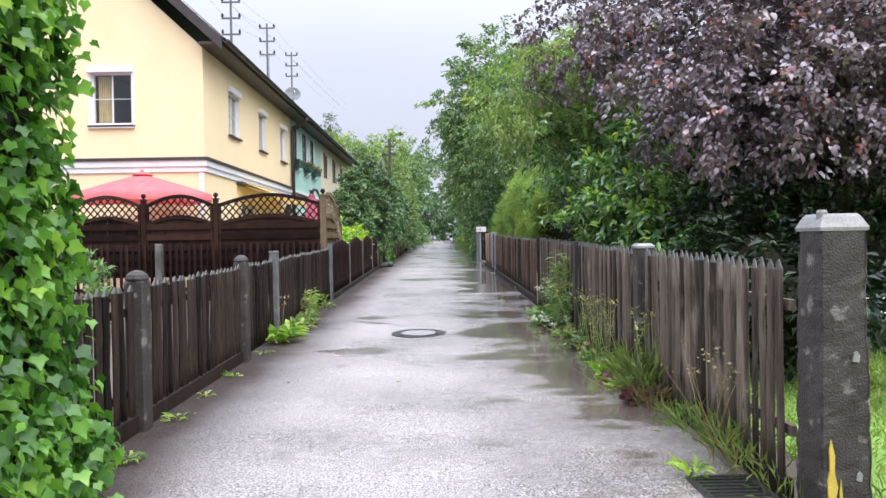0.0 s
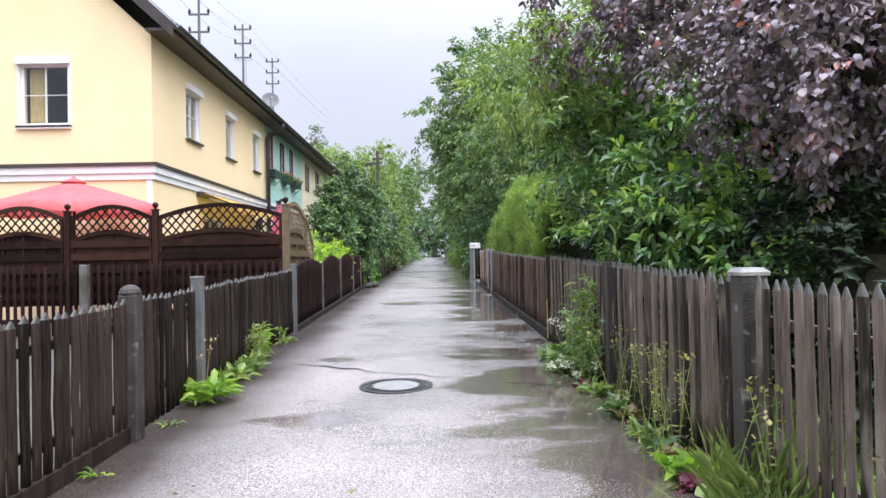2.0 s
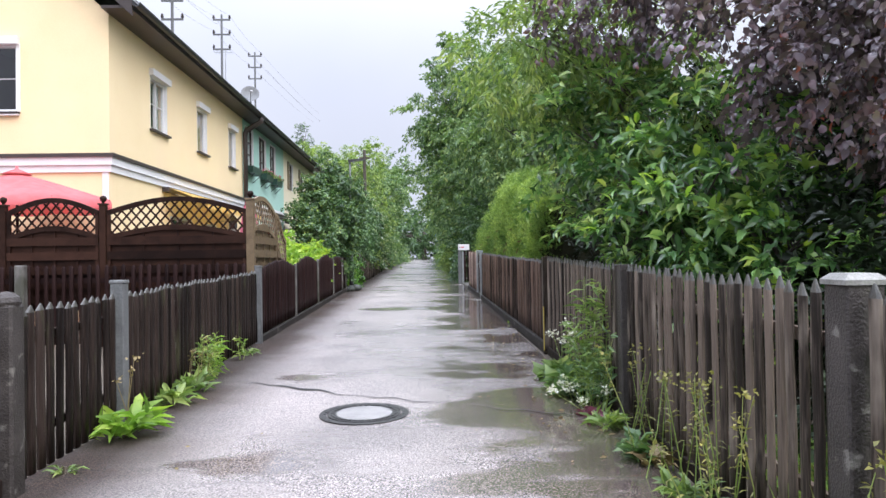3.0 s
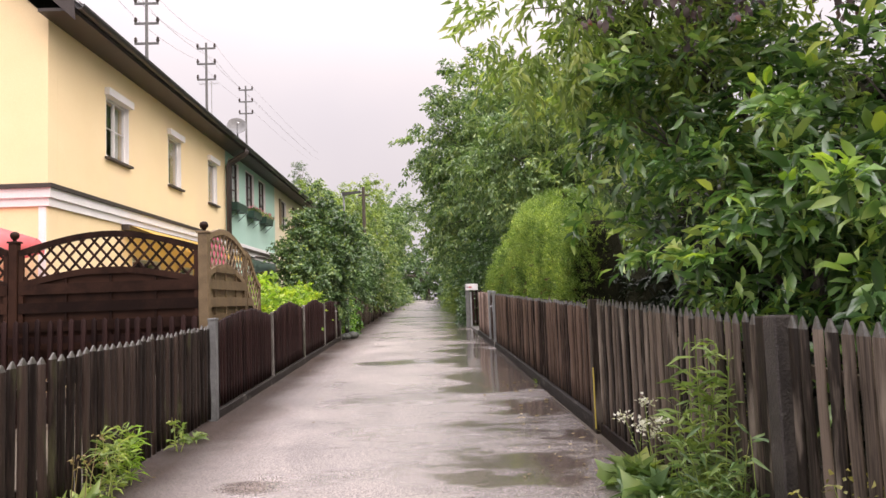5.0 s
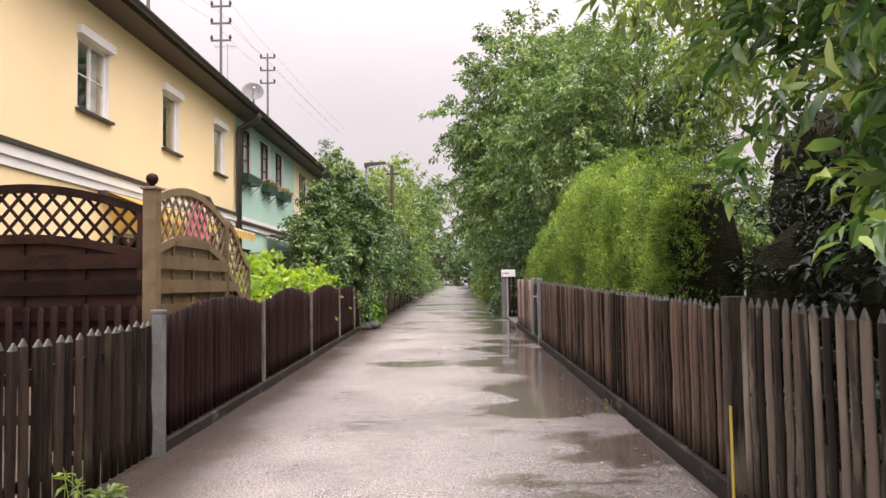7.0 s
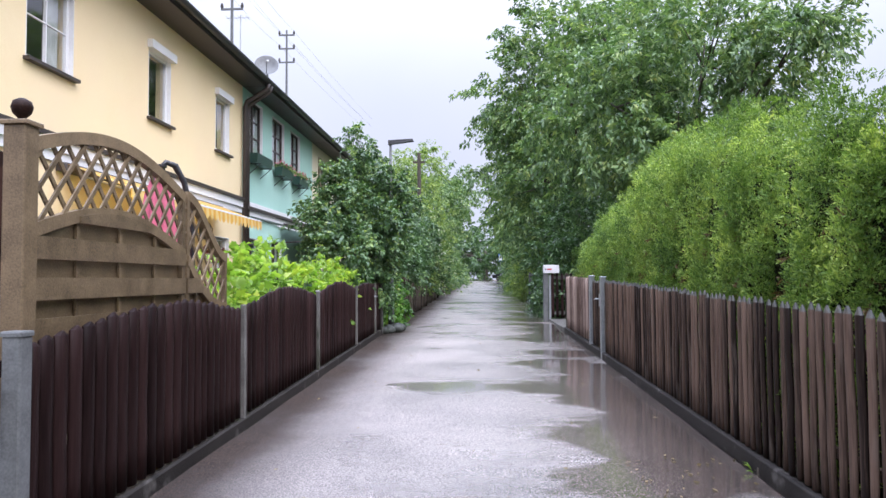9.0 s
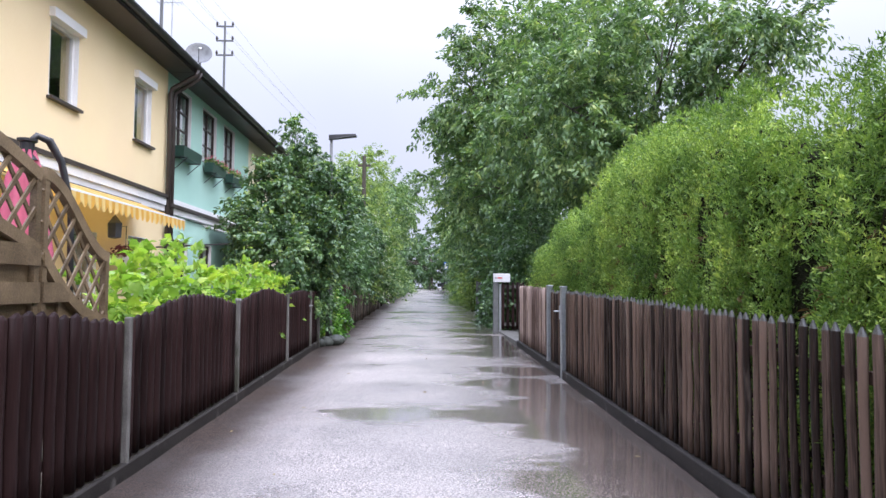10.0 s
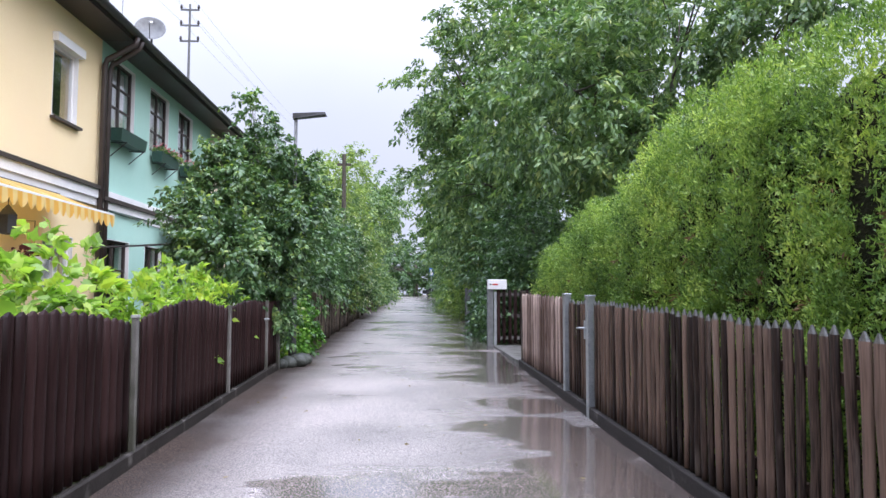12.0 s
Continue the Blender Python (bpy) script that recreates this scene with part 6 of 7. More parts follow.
stalk_plant("yarrow", "white-headed yarrow before the pickets", 1.66, 10.1, 0.22, 8, 0.06, LIGHT_LEAF, 81, 0.16, 6, (WHITE_PETAL, 0.03, 30))
YELLOWING = leaf_material("yellowing_seed_pods", [(0.0, (0.10, 0.11, 0.04)), (0.6, (0.24, 0.23, 0.07)), (1.0, (0.46, 0.41, 0.12))], 0.5, 0.3)
for k, (x, y, h) in enumerate(((1.74, 6.2, 0.8), (1.74, 7.3, 0.78), (1.74, 7.6, 0.72), (1.76, 8.5, 0.85), (1.76, 8.9, 0.75))):
    stalk_plant("evening_primrose", "thin half-dry stalks with yellowish seed pods", x, y, h, 6, 0.05, YELLOWING, 90 + k, 0.16, 18, (YELLOWING, 0.03, 8), 0.22)
    rosette("weed", "greyish wilted leaves beneath the stalks", x - 0.04, y, 26, 0.12, STRAW if k % 2 else TREE_LEAF, 120 + k, 0.7, "ivy", 0.7)
rosette("heuchera", "wine-red leafed low plant at the fence foot", 1.66, 5.95, 46, 0.13, RUST_LEAF, 100, 0.7, "ivy", 0.85)
rosette("heuchera", "wine-red leafed low plant at the fence foot", 1.64, 6.75, 20, 0.10, RUST_LEAF, 101, 0.5, "ivy", 0.85)
rosette("weed", "bright green broad-leafed weeds", 1.68, 6.4, 40, 0.15, LIGHT_LEAF, 102, 0.9, "ivy", 0.8)
rosette("weed", "bright green broad-leafed weeds", 1.66, 7.0, 36, 0.16, LIME_LEAF, 103, 0.8, "ivy", 0.8)
rosette("weed", "green weeds at the fence foot", 1.68, 7.9, 36, 0.14, LIGHT_LEAF, 104, 0.6)
rosette("weed", "green weeds at the fence foot", 1.68, 8.6, 36, 0.13, TREE_LEAF, 105, 0.6, "ivy", 0.8)
rosette("weed", "green weeds at the fence foot", 1.66, 9.4, 60, 0.15, LIGHT_LEAF, 106, 0.6)
rosette("weed", "brown dead leaves under the goldenrod", 1.6, 9.8, 26, 0.1, RUST_LEAF, 107, 0.3, "ivy", 0.8)
for k, (x, y, n, h) in enumerate(((1.72, 6.1, 130, 0.42), (1.7, 6.3, 110, 0.4), (1.80, 4.5, 110, 0.36), (1.78, 4.8, 100, 0.34), (1.78, 5.1, 90, 0.3), (1.86, 4.2, 110, 0.32), (1.84, 3.8, 60, 0.24), (1.76, 5.4, 80, 0.22), (2.3, 3.4, 120, 0.22))):
    grass_tuft(x, y, int(n * 0.6), h * (1.1 if k < 2 else 0.8), 140 + k)
grass_tuft(1.68, 5.75, 120, 0.22, 160, "dry straw-coloured grass at the fence foot", STRAW)
stalk_plant("grass", "tall seeding grass by the pillar", 1.78, 4.5, 0.75, 12, 0.1, STRAW, 162, 0.2, 0, (STRAW, 0.024, 8))
rosette("weed", "pale green weed beside the drain", 1.48, 4.16, 22, 0.10, LIME_LEAF, 163, 0.9)
rosette("weed", "small sprout growing between the pickets", 1.82, 16.6, 8, 0.07, LIME_LEAF, 164, 1.2)
# short lawn behind the pillar
rngl = np.random.default_rng(9)
nb = 26000
b = np.stack([rngl.uniform(2.2, 8.0, nb), rngl.uniform(1.5, 9.0, nb), np.full(nb, -0.01)], 1)
b[:, 2] += np.interp(b[:, 1], [4, 8], [0, 0.06])
tagged(new("lawn_grass", leaves("lawn_grass", b, rngl.normal(size=(nb, 3)) * 0.4 + (0, 0, 1), 0.09, 0.006, GRASS_BLADE, rngl, shape="plain")), "short bright green wet grass behind the pillar", "grass", kind="stuff")
# leaf litter on the wet lane
nl = 260
lx = np.concatenate([rngl.uniform(0.9, 1.85, 170), rngl.uniform(-2.3, 1.8, 90)])
ly = np.concatenate([rngl.uniform(8.5, 17, 170), rngl.uniform(4, 28, 90)])
lb = np.stack([lx, ly, np.array([gz(v) for v in ly]) + 0.012], 1)
tagged(new("leaf_litter", leaves("leaf_litter", lb, np.stack([rngl.normal(size=nl), rngl.normal(size=nl), np.full(nl, 0.02)], 1), 0.055, 0.018, STRAW, rngl, fold=0.1, droop=0.05)), "scattered wilted leaves and stalks on wet asphalt", "litter", kind="stuff")

# ---- things set in the lane ----
SLOPE = Euler((math.atan(0.0215), 0, 0)).to_matrix().to_4x4()
mh = thing("manhole_cover", -0.335, 10.08, gz(10.08), "round cast-iron manhole cover with a concrete centre", "manhole cover")
at_mh = Matrix.Translation((-0.335, 10.08, gz(10.08) + 0.007)) @ SLOPE


def ring(r0, r1, z, h, n=48):
    return Mesh().add([(r * math.cos(2 * math.pi * i / n), r * math.sin(2 * math.pi * i / n), zz) for r, zz in ((r0, z), (r0, z + h), (r1, z + h), (r1, z)) for i in range(n)],
                      [(k * n + i, k * n + (i + 1) % n, ((k + 1) % 4) * n + (i + 1) % n, ((k + 1) % 4) * n + i) for k in range(4) for i in range(n)])


part("frame", ring(0.335, 0.395, -0.02, 0.022).data("frame", CAST_IRON), parent=mh, at=at_mh)
part("cover_rim", ring(0.245, 0.322, -0.02, 0.024).data("cover_rim", CAST_IRON), parent=mh, at=at_mh)
part("joint", ring(0.322, 0.336, -0.02, 0.008).data("joint", BLACK), parent=mh, at=at_mh)
part("concrete_centre", Mesh().lathe([(0.245, -0.02), (0.245, 0.004)], (0, 0, 0), 48).data("concrete_centre", WET_CONCRETE), parent=mh, at=at_mh)
for i in range(32):
    a = 2 * math.pi * i / 32
    me = Mesh().box(-0.012, 0.012, -0.022, 0.022, 0, 0.006, c=0.003).data("stud", CAST_IRON) if i == 0 else me
    part("stud", me, parent=mh, at=at_mh @ Matrix.Translation((0.284 * math.cos(a), 0.284 * math.sin(a), 0.003)) @ Euler((0, 0, a)).to_matrix().to_4x4())
drain = thing("drain_grate", 1.63, 3.95, 0, "rusty cast-iron storm drain grate", "drain")
part("frame", Mesh().box(1.44, 1.82, 3.76, 3.79, -0.03, 0.018).box(1.44, 1.82, 4.11, 4.14, -0.03, 0.018).box(1.44, 1.47, 3.79, 4.11, -0.03, 0.018).box(1.79, 1.82, 3.79, 4.11, -0.03, 0.018), CAST_IRON, drain)
part("shaft", Mesh().box(1.47, 1.79, 3.79, 4.11, -0.03, 0.0085), BLACK, drain)
for i in range(6):
    y = 3.82 + 0.053 * i
    part("grate_bar", Mesh().box(1.47, 1.79, y - 0.012, y + 0.012, 0.009, 0.017), CAST_IRON, drain)
# sealed crack across the lane
cr = Mesh()
pts = []
for i in range(61):
    s = i / 60
    x = -1.75 + 3.5 * s
    y = float(np.interp(x, [-1.75, -1.36, -0.6, 0.7, 1.75], [11.6, 11.4, 10.85, 10.25, 9.62])) + 0.03 * math.sin(9 * s * 6.28) + 0.02 * math.sin(31 * s)
    pts.append((x, y, 0.008 + 0.03 * (abs(s - 0.22) < 0.13) * (1 - abs(s - 0.22) / 0.13) + 0.006 * math.sin(17 * s)))
cr.add([(x, y + w * k, gz(y) + 0.009 + 0.006 * math.sin(1.3 * x + 0.7 * y) + 0.004 * math.sin(2.9 * y - x)) for x, y, w in pts for k in (-1, 1)], [(2 * i, 2 * i + 1, 2 * i + 3, 2 * i + 2) for i in range(60)])
tagged(new("road_crack", cr.data("road_crack", BLACK)), "thin dark crack running across the wet asphalt", "crack", kind="structure")

# ---- street lamp and lane furniture ----
lamp = thing("street_lamp", -2.2, 27.5, gz(27.5), "grey street lamp with a flat arm-like head", "street lamp")
part("pole", Mesh().tube([(-2.2, 27.5, gz(27.5) + 1.2), (-2.2, 27.5, 4.78)], [0.042, 0.03], 12), GREY_PAINT, lamp, smooth=True)
part("base", Mesh().tube([(-2.2, 27.5, gz(27.5) - 0.1), (-2.2, 27.5, gz(27.5) + 1.25)], [0.07, 0.065], 12), DARK_STEEL, lamp, "dark sleeve round the pole foot", smooth=True)
part("head", Mesh().add([(-2.25, 27.44, 4.78), (-1.66, 27.40, 4.86), (-1.66, 27.60, 4.86), (-2.25, 27.56, 4.78), (-2.25, 27.44, 4.88), (-1.68, 27.41, 4.90), (-1.68, 27.59, 4.90), (-2.25, 27.56, 4.88)],
                        [(3, 2, 1, 0), (4, 5, 6, 7), (0, 1, 5, 4), (1, 2, 6, 5), (2, 3, 7, 6), (3, 0, 4, 7)]), DARK_STEEL, lamp)
for k, (x, y, r) in enumerate(((-2.2, 27.15, 0.14), (-2.05, 27.3, 0.16), (-2.3, 27.0, 0.12), (-2.0, 27.62, 0.13))):
    bm = bmesh.new()
    bmesh.ops.create_icosphere(bm, subdivisions=3, radius=r)
    for v in bm.verts:
        v.co *= 1 + 0.25 * noise.noise(v.co * 6 + Vector((k * 3, 0, 0)))
        v.co.z *= 0.8
    me = bpy.data.meshes.new("boulder")
    bm.to_mesh(me)
    bm.free()
    me.materials.append(BOULDER)
    o = tagged(new("boulder", me), "rounded dark wet boulder at the lamp's foot", "stone", "boulders")
    o.location = (x, y, gz(y) + r * 0.55)


def far_fence(x, y0, y1, material, label, h=1.15, side=0):
    f = thing("picket_fence", x, (y0 + y1) / 2, gz((y0 + y1) / 2), label, "fence")
    ks = kinds_of("picket", material, 0.095, 0.03, 1.1, 0.03, 0.012, 0.006, 3)
    row_of_pickets(f, ks, (x, y0), (x, y1), 0.13, lambda s: gz(y0 + s * (y1 - y0)) + 0.05, lambda s: gz(y0 + s * (y1 - y0)) + h, turn=side, lean=0.02, seed=int(y0))
    for up in (0.35, 0.95):
        rail(f, x - (0.03 if side == 0 else -0.03), y0, y1, up, material=material)
    for k in range(int((y1 - y0) / 2.6) + 1):
        square_post(f, x, y0 + 2.6 * k, h + 0.05, 0.1, cap=False, material=material)


far_fence(-2.25, 30.6, 44.0, GREY_WOOD, "old greyed wooden fence overgrown by shrubs")
far_fence(1.95, 36.2, 42.0, surface("silvery_old_wood", (0.06, 0.06, 0.06), (0.19, 0.19, 0.20), 8, 90, (0.5, 0.7), 0.5), "silvery grey old wooden fence between bushes", 1.2, 180)
far_fence(-2.3, 46.5, 60.0, GREY_WOOD, "old greyed wooden fence farther along the lane")

sign = thing("traffic_sign", 1.9, 84, gz(84), "small blue and white traffic sign on a pole", "traffic sign")
part("pole", Mesh().tube([(1.9, 84, gz(84) - 0.1), (1.9, 84, 4.4)], 0.035, 8), STEEL, sign)
plate = part("plate", Mesh().box(1.7, 2.1, 83.93, 83.96, 3.5, 4.3, c=0.012), SIGN_BLUE, sign)
part("white_field", Mesh().box(1.76, 2.04, 83.915, 83.928, 3.6, 4.15), WHITE_PAINT, plate)
pole = thing("telegraph_pole", -3.6, 51, gz(51), "dark wooden telegraph pole above the shrubs", "telegraph pole")
part("pole", Mesh().tube([(-3.6, 51, gz(51) - 0.1), (-3.6, 51, 8.9)], [0.14, 0.10], 10), BARK, pole)
part("crossarm", Mesh().box(-3.95, -3.25, 50.95, 51.05, 8.3, 8.42), BARK, pole)
car = thing("parked_car", 1.2, 92.5, gz(92), "dark parked car at the far crossing", "car")
prof = [(-2.0, 0.35), (-2.05, 0.7), (-1.3, 0.85), (-0.7, 1.38), (0.9, 1.4), (1.6, 0.95), (2.05, 0.85), (2.1, 0.4)]
m = Mesh().add([(3.2 + a, y, gz(92) + z) for y in (91.8, 93.4) for a, z in prof], [tuple(range(7, -1, -1)), tuple(range(8, 16))] + [(i, (i + 1) % 8, 8 + (i + 1) % 8, 8 + i) for i in range(8)])
part("body", m, CAR_PAINT, car)
part("side_window", Mesh().add([(3.2 + a, 91.79, gz(92) + z) for a, z in ((-1.05, 0.9), (-0.62, 1.3), (0.82, 1.32), (1.35, 0.95))], [(0, 1, 2, 3)]), GLASS, car)
for a in (-1.3, 1.35):
    part("wheel", Mesh().tube([(3.2 + a, 91.75, gz(92) + 0.32), (3.2 + a, 91.95, gz(92) + 0.32)], 0.32, 16), BLACK, car)

rf = thing("lawn_railing", 6, 7.2, gz(7), "low grey metal railing across the lawn", "railing")
for z in (0.62, 0.76):
    part("rail", Mesh().tube([(4.1, 7.2, z), (9.0, 7.2, z)], 0.022, 8), STEEL, rf)
for x in (4.2, 6.2, 8.2):
    part("post", Mesh().tube([(x, 7.2, 0), (x, 7.2, 0.8)], 0.025, 8), STEEL, rf)

# ---- on and around the houses ----
def box_with_flowers(y0, y1, blooms, seed):
    b = thing("flower_box", FX + 0.2, (y0 + y1) / 2, 4.62, "dark green window box on iron brackets" + (" with pink geraniums" if blooms else ""), "flower box", "window boxes")
    z0, z1, x0, x1 = 4.66, 4.90, FX + 0.06, FX + 0.30
    part("box", Mesh().add([(x, y, z) for z, k in ((z0, 0.03), (z1, 0.0)) for x, y in ((x0, y0 + k), (x1 - k, y0 + k), (x1 - k, y1 - k), (x0, y1 - k))],
                           [(3, 2, 1, 0), (4, 5, 6, 7), (0, 1, 5, 4), (1, 2, 6, 5), (2, 3, 7, 6), (3, 0, 4, 7)]), BOX_GREEN, b)
    for y in (y0 + 0.2, y1 - 0.2):
        part("bracket", Mesh().tube([(FX + 0.0, y, z0 - 0.01), (x1 + 0.02, y, z0 - 0.012)], 0.01, 6).tube([(FX, y, z0 - 0.28), (x1, y, z0 - 0.015)], 0.01, 6), DARK_STEEL, b)
    if blooms:
        rng = np.random.default_rng(seed)
        k = 260
        p = np.stack([rng.uniform(x0, x1 + 0.04, k), rng.uniform(y0, y1, k), rng.uniform(z1 - 0.04, z1 + 0.10, k)], 1)
        part("leaves", leaves("leaves", p, rng.normal(size=p.shape) + (0.4, 0, 0.6), 0.07, 0.06, TREE_LEAF, rng, shape="ivy"), parent=b)
        i = rng.choice(k, 90)
        part("blossom", leaves("blossom", p[i] + (0.02, 0, 0.08), rng.normal(size=(90, 3)) + (0, 0, 0.5), 0.06, 0.055, PINK_PETAL, rng), parent=b)


box_with_flowers(28.8, 30.1, False, 1)
box_with_flowers(31.0, 32.2, True, 2)
box_with_flowers(32.9, 34.1, True, 3)

aw = thing("awning", FX + 0.5, 24.6, 3.2, "yellow striped fabric awning with a scalloped edge", "awning")
AY0, AY1, AX = 20.9, 26.75, FX + 1.05
n = 64
v = []
for i in range(n + 1):
    y = AY0 + (AY1 - AY0) * i / n
    for x, z in ((FX + 0.16, 3.30), (FX + 0.6, 3.12), (AX, 2.95)):
        v.append((x, y, z - 0.012 * math.sin(i * 0.9) * (x > FX + 0.3)))
part("fabric", Mesh().add(v, [(3 * i + k, 3 * i + k + 1, 3 * i + k + 4, 3 * i + k + 3) for i in range(n) for k in range(2)]), AWNING, aw, smooth=True)
m = Mesh()
nv, k = 29, 8
cols = nv * k
vv = []
for i in range(cols + 1):
    y = AY0 + (AY1 - AY0) * i / cols
    vv += [(AX + 0.012, y, 2.95), (AX + 0.02 + 0.008 * math.sin(i * 0.4), y, 2.84 - 0.09 * abs(math.sin(math.pi * i / k)) ** 0.8)]
m.add(vv, [(2 * i, 2 * i + 2, 2 * i + 3, 2 * i + 1) for i in range(cols)])
part("valance", m, AWNING, aw, "scalloped yellow valance")
part("front_bar", Mesh().box(AX - 0.02, AX + 0.012, AY0, AY1, 2.94, 2.98), WHITE_PAINT, aw)
part("cassette", Mesh().box(FX + 0.004, FX + 0.17, AY0 - 0.05, AY1 + 0.05, 3.20, 3.315, c=0.02), BROWN_PAINT, aw, "dark awning cassette")
for y in (AY0 + 0.6, AY1 - 0.6):
    part("folding_arm", Mesh().tube([(FX + 0.1, y, 3.2), (FX + 0.55, y + 0.35, 3.05), (AX, y, 2.95)], 0.018, 8), WHITE_PAINT, aw)
lan = thing("lantern", FX + 0.8, 24.2, 2.6, "black iron lantern hanging under the awning", "lantern")
part("cage", Mesh().lathe([(0.03, 0.0), (0.11, 0.02), (0.12, 0.25), (0.05, 0.34), (0.015, 0.38)], (FX + 0.8, 24.2, 2.42), 6), DARK_STEEL, lan)
part("hanger", Mesh().tube([(FX + 0.8, 24.2, 2.78), (FX + 0.8, 24.2, 3.06)], 0.006, 6), DARK_STEEL, lan)
bk = thing("hanging_basket", FX + 0.35, 25.7, 2.2, "white hanging flower pot with dark red flowers", "hanging basket")
part("pot", Mesh().lathe([(0.10, 0), (0.16, 0.12), (0.17, 0.22), (0.15, 0.22)], (FX + 0.35, 25.7, 2.0), 14), WHITE_PAINT, bk, smooth=True)
part("hanger", Mesh().tube([(FX + 0.35, 25.7, 2.2), (FX + 0.35, 25.7, 2.75), (FX + 0.02, 25.7, 2.75)], 0.008, 6), DARK_STEEL, bk)
rngb = np.random.default_rng(3)
p = np.array([[FX + 0.35, 25.7, 2.26]]) + rngb.normal(size=(220, 3)) * (0.12, 0.14, 0.05)
part("blossom", leaves("blossom", p, rngb.normal(size=p.shape) + (0, 0, 0.4), 0.07, 0.06, RUST_LEAF, rngb, shape="ivy"), parent=bk)

# lean-to porch before the mint house
po = thing("porch_roof", FX + 0.7, 33.4, 3.0, "dark brown wooden lean-to porch roof with posts", "porch roof")
part("roof_sheet", Mesh().add([(FX + 0.16, y, 3.28 + k) for k in (0, 0.05) for y in (31.6, 36.4)] + [(FX + 1.5, y, 2.98 + k) for k in (0, 0.05) for y in (31.6, 36.4)], [(0, 1, 5, 4), (2, 6, 7, 3), (0, 2, 3, 1), (4, 5, 7, 6), (0, 4, 6, 2), (1, 3, 7, 5)]), BROWN_PAINT, po)
for y in (31.7, 33.3, 34.9, 36.3):
    part("rafter", Mesh().tube([(FX + 0.16, y, 3.2), (FX + 1.45, y, 2.92)], 0.045, 4), BROWN_PAINT, po)
part("beam", Mesh().box(FX + 1.38, FX + 1.5, 31.6, 36.4, 2.78, 2.92), BROWN_PAINT, po)
for y in (31.75, 34.0, 36.2):
    part("post", Mesh().box(FX + 1.39, FX + 1.49, y - 0.05, y + 0.05, 0.3, 2.78), BROWN_PAINT, po)
    part("brace", Mesh().tube([(FX + 1.44, y, 2.3), (FX + 1.44, y + 0.45, 2.8)], 0.035, 4), BROWN_PAINT, po)
gc = thing("glass_canopy", FX + 0.4, 29.6, 3.15, "thin clear canopy over the mint house windows", "canopy")
part("sheet", Mesh().add([(FX + 0.16, 28.7, 3.24), (FX + 0.16, 31.4, 3.24), (FX + 0.85, 31.4, 3.02), (FX + 0.85, 28.7, 3.02)] + [(FX + 0.16, 28.7, 3.248), (FX + 0.16, 31.4, 3.248), (FX + 0.85, 31.4, 3.028), (FX + 0.85, 28.7, 3.028)], [(3, 2, 1, 0), (4, 5, 6, 7), (0, 1, 5, 4), (1, 2, 6, 5), (2, 3, 7, 6), (3, 0, 4, 7)]), GLASS, gc).visible_shadow = False
part("edge_trim", Mesh().box(FX + 0.83, FX + 0.87, 28.7, 31.4, 3.0, 3.035), WHITE_PAINT, gc)
rod = thing("clothes_bar", -4.6, 27.9, 2.6, "thin dark metal bar reaching from the house to a post", "bar")
part("bar", Mesh().tube([(FX, 28.05, 2.5), (-3.1, 27.6, 2.62)], 0.018, 8), DARK_STEEL, rod)
part("post", Mesh().tube([(-3.1, 27.6, 0.4), (-3.1, 27.6, 2.64)], 0.03, 8), DARK_STEEL, rod)

# sun shades in the garden
pa = thing("parasol", -7.0, 16.5, 0.2, "open salmon red garden parasol", "parasol")
ribs = 8
PR = 1.62


def parasol_point(r, a):
    sag = 0.05 * (1 - math.cos(ribs * a)) / 2 * r / PR
    return (-7.0 + r * math.cos(a) * (1 - 0.05 * abs(math.sin(ribs * a / 2))), 16.5 + 0.9 * r * math.sin(a), 3.12 - 0.5 * (r / PR) ** 1.1 - sag)


NA = 64
v = [parasol_point(PR * k / 6, 2 * math.pi * i / NA) for k in range(7) for i in range(NA)]
v += [(x, y, z - 0.14) for x, y, z in v[-NA:]]
can = part("canopy", Mesh().add(v, [(k * NA + i, k * NA + (i + 1) % NA, (k + 1) * NA + (i + 1) % NA, (k + 1) * NA + i) for k in range(7) for i in range(NA)]), RED_CLOTH, pa, smooth=True)
part("vent", Mesh().lathe([(0.24, 0.0), (0.15, 0.05), (0.03, 0.10), (0.02, 0.15)], (-7.0, 16.5, 3.09), 16), RED_CLOTH, can, smooth=True)
part("pole", Mesh().tube([(-7.0, 16.5, 0.2), (-7.0, 16.5, 3.15)], 0.024, 10), DARK_WOOD, pa)
for i in range(ribs):
    a = 2 * math.pi * i / ribs
    q = parasol_point(PR, a)
    part("rib", Mesh().tube([(-7.0, 16.5, 3.06), (q[0], q[1], q[2] - 0.02)], 0.009, 6), DARK_WOOD, pa)
cp = thing("closed_parasol", -3.35, 18.3, 0.25, "folded pink parasol hanging from a black arm", "parasol")
v, NB = [], 28
for k, (r, z) in enumerate(((0.05, 2.72), (0.11, 2.5), (0.15, 2.1), (0.19, 1.7), (0.21, 1.45))):
    v += [(-3.35 + r * (1 + 0.28 * math.sin(7 * a)) * math.cos(a), 18.3 + r * (1 + 0.28 * math.sin(7 * a)) * math.sin(a), z) for a in (2 * math.pi * i / NB for i in range(NB))]
part("folded_canopy", Mesh().add(v, [(k * NB + i, k * NB + (i + 1) % NB, (k + 1) * NB + (i + 1) % NB, (k + 1) * NB + i) for k in range(4) for i in range(NB)]), PINK_CLOTH, cp, smooth=True)
part("cap", Mesh().lathe([(0.09, 0), (0.05, 0.05), (0.055, 0.14), (0.075, 0.15), (0.075, 0.17)], (-3.35, 18.3, 2.64), 14), BLACK, cp)
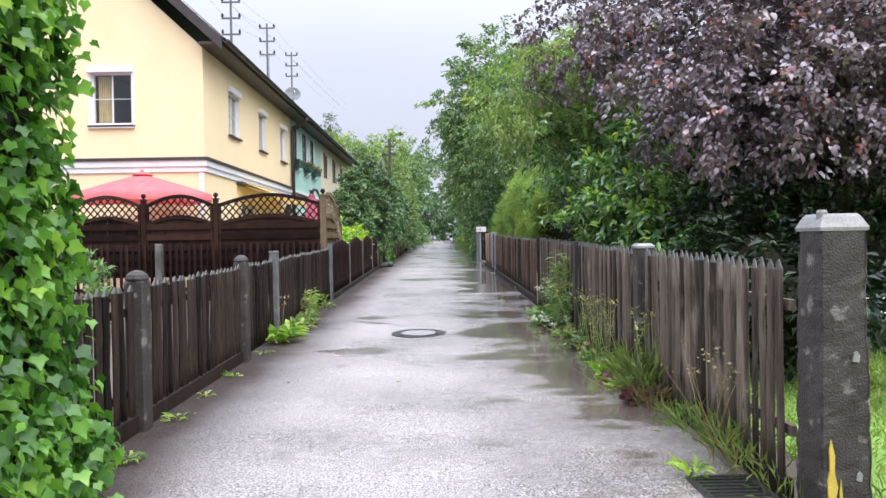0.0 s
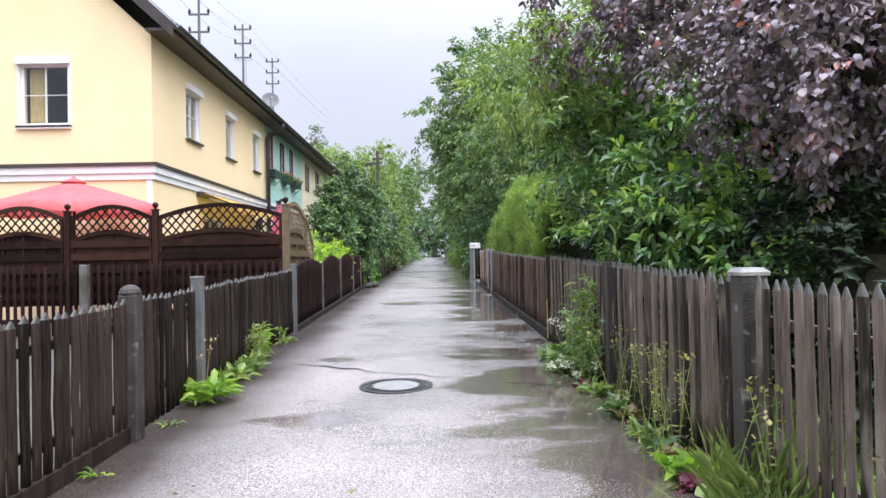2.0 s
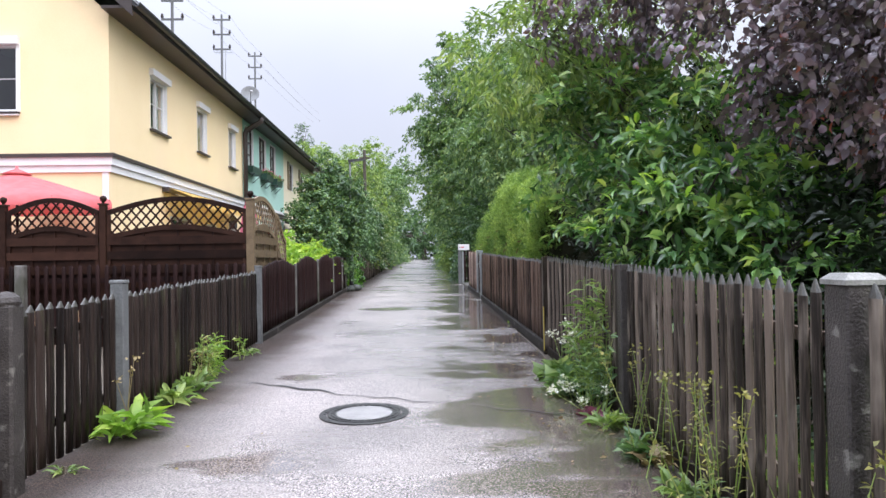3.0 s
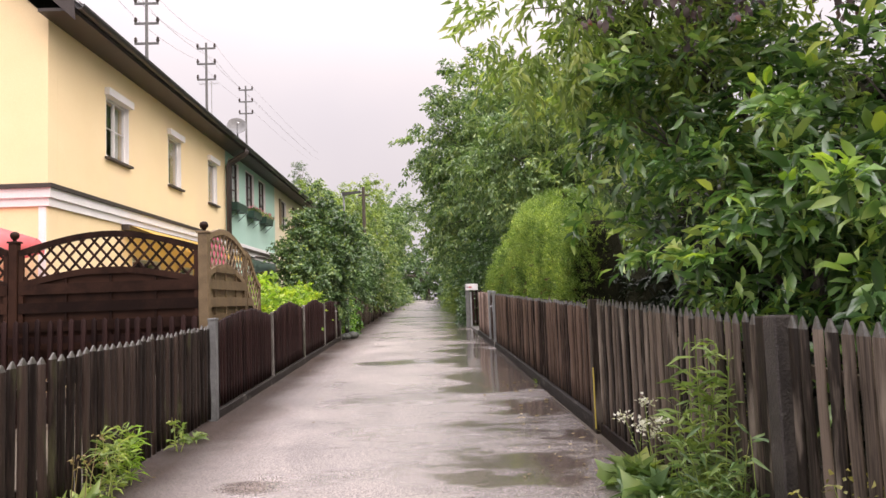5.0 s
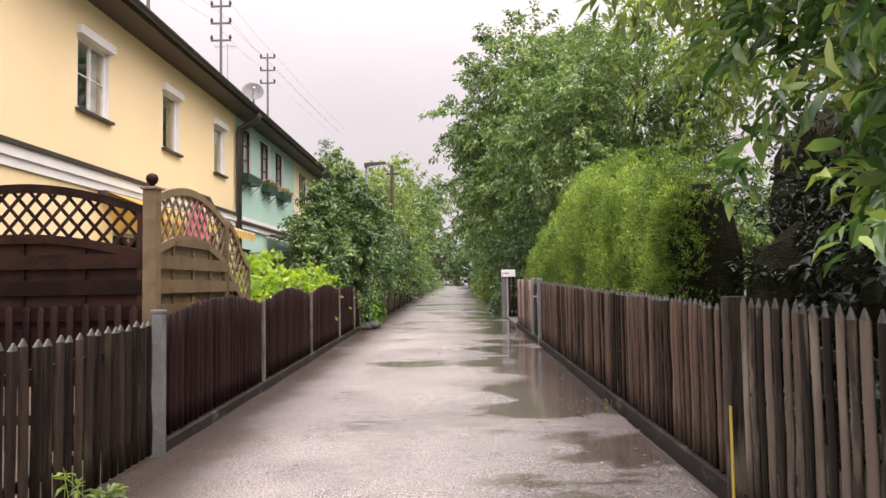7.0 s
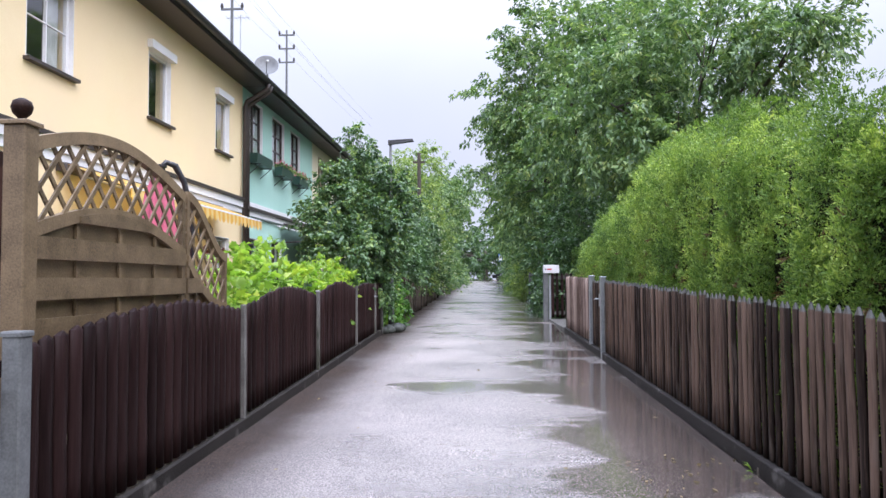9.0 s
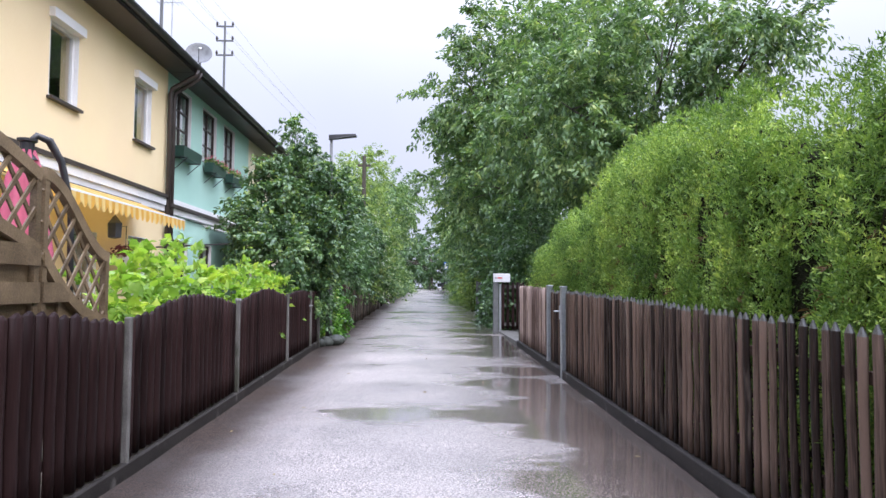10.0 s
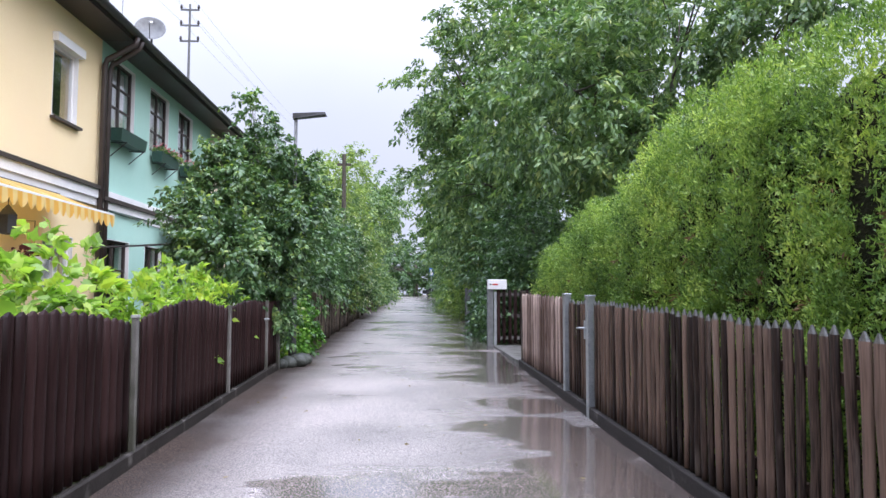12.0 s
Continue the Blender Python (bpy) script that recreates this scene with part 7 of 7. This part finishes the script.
part("arm", Mesh().tube([(-3.35, 18.3, 2.78), (-3.31, 18.36, 2.85), (-3.24, 18.42, 2.82), (-3.18, 18.5, 2.66), (-3.12, 18.56, 2.3), (-3.1, 18.6, 0.25)], [0.018, 0.028, 0.034, 0.03, 0.026, 0.026], 10), BLACK, cp, smooth=True)
part("foot", Mesh().box(-3.4, -2.75, 18.3, 18.9, 0.2, 0.28, c=0.02), CONCRETE, cp)

# roof masts, wires, dish
def roof_z(x):
    return EAVE + 0.16 + (FX + 0.62 - x) * PITCH


def mast(x, y, top, arms=3):
    t = thing("roof_mast", x, y, roof_z(x) - 0.1, "grey steel roof mast with insulators on crossarms", "roof mast", "roof masts")
    part("pole", Mesh().tube([(x, y, roof_z(x) - 0.1), (x, y, top)], [0.05, 0.04], 10), GREY_PAINT, t)
    for k in range(arms):
        z = top - 0.22 - 0.62 * k
        part("crossarm", Mesh().box(x - 0.36, x + 0.36, y - 0.025, y + 0.025, z - 0.03, z + 0.03), GREY_PAINT, t)
        for o in (-0.33, 0.33):
            part("insulator", Mesh().lathe([(0.02, 0), (0.045, 0.03), (0.055, 0.08), (0.03, 0.10), (0.045, 0.13), (0.02, 0.17)], (x + o, y, z + 0.03), 10), BROWN_PAINT, t)


masts = [(-7.95, 27.1, 11.0), (-8.05, 33.2, 11.85), (-8.75, 42.0, 12.9), (-9.0, 66, 14.5)]
for x, y, z in masts[:3]:
    mast(x, y, z)
mast(-7.9, 16.5 + 4.0, 11.6, 2)
for (xa, ya, za), (xb, yb, zb) in zip([(-7.9, 20.5, 11.6)] + masts[:3], masts):
    for o, dz in ((-0.33, -0.05), (0.33, -0.05), (-0.33, -0.67), (0.33, -0.67)):
        a, b = Vector((xa + o, ya, za + dz)), Vector((xb + o, yb, zb + dz))
        w = Mesh().tube([a.lerp(b, s) - Vector((0, 0, 0.5 * s * (1 - s))) for s in (0, 0.2, 0.4, 0.6, 0.8, 1)], 0.004, 4)
        tagged(new("overhead_wire", w.data("overhead_wire", DARK_STEEL)), "thin dark overhead wire between the roof masts", "wire", "overhead wires")
dish = thing("satellite_dish", -6.85, 33.1, 7.9, "grey satellite dish on the roof edge", "satellite dish")
prof = [(0.0, 0.0), (0.12, 0.012), (0.24, 0.045), (0.36, 0.10), (0.37, 0.10), (0.24, 0.035), (0.12, 0.0), (0.0, -0.01)]
me = Mesh().lathe(prof[1:7], (0, 0, 0), 28).data("reflector", GREY_PAINT, True)
at = Matrix.Translation((-6.85, 33.0, 8.42)) @ Vector((0.25, -0.85, 0.38)).to_track_quat("Z", "Y").to_matrix().to_4x4()
part("reflector", me, parent=dish, at=at)
part("pole", Mesh().tube([(-6.85, 33.1, roof_z(-6.85) - 0.1), (-6.85, 33.08, 8.42)], 0.03, 8), GREY_PAINT, dish)
tip = at @ Vector((0, -0.12, 0.42))
part("feed_arm", Mesh().tube([at @ Vector((0, -0.34, 0.09)), tip], 0.012, 6), DARK_STEEL, dish)
part("feed", Mesh().tube([tip, tip + Vector((0.05, 0.05, 0.02))], 0.035, 8), WHITE_PAINT, dish)
ant = thing("tv_antenna", -8.4, 35.0, roof_z(-8.4), "thin rooftop television antenna", "antenna")
part("mast", Mesh().tube([(-8.4, 35, roof_z(-8.4) - 0.1), (-8.4, 35, 10.9)], 0.02, 6), STEEL, ant)
part("boom", Mesh().tube([(-8.9, 35, 10.8), (-8.1, 35, 10.8)], 0.012, 6), STEEL, ant)
for k in range(6):
    part("element", Mesh().tube([(-8.85 + 0.14 * k, 34.75, 10.8), (-8.85 + 0.14 * k, 35.25, 10.8)], 0.006, 5), STEEL, ant)
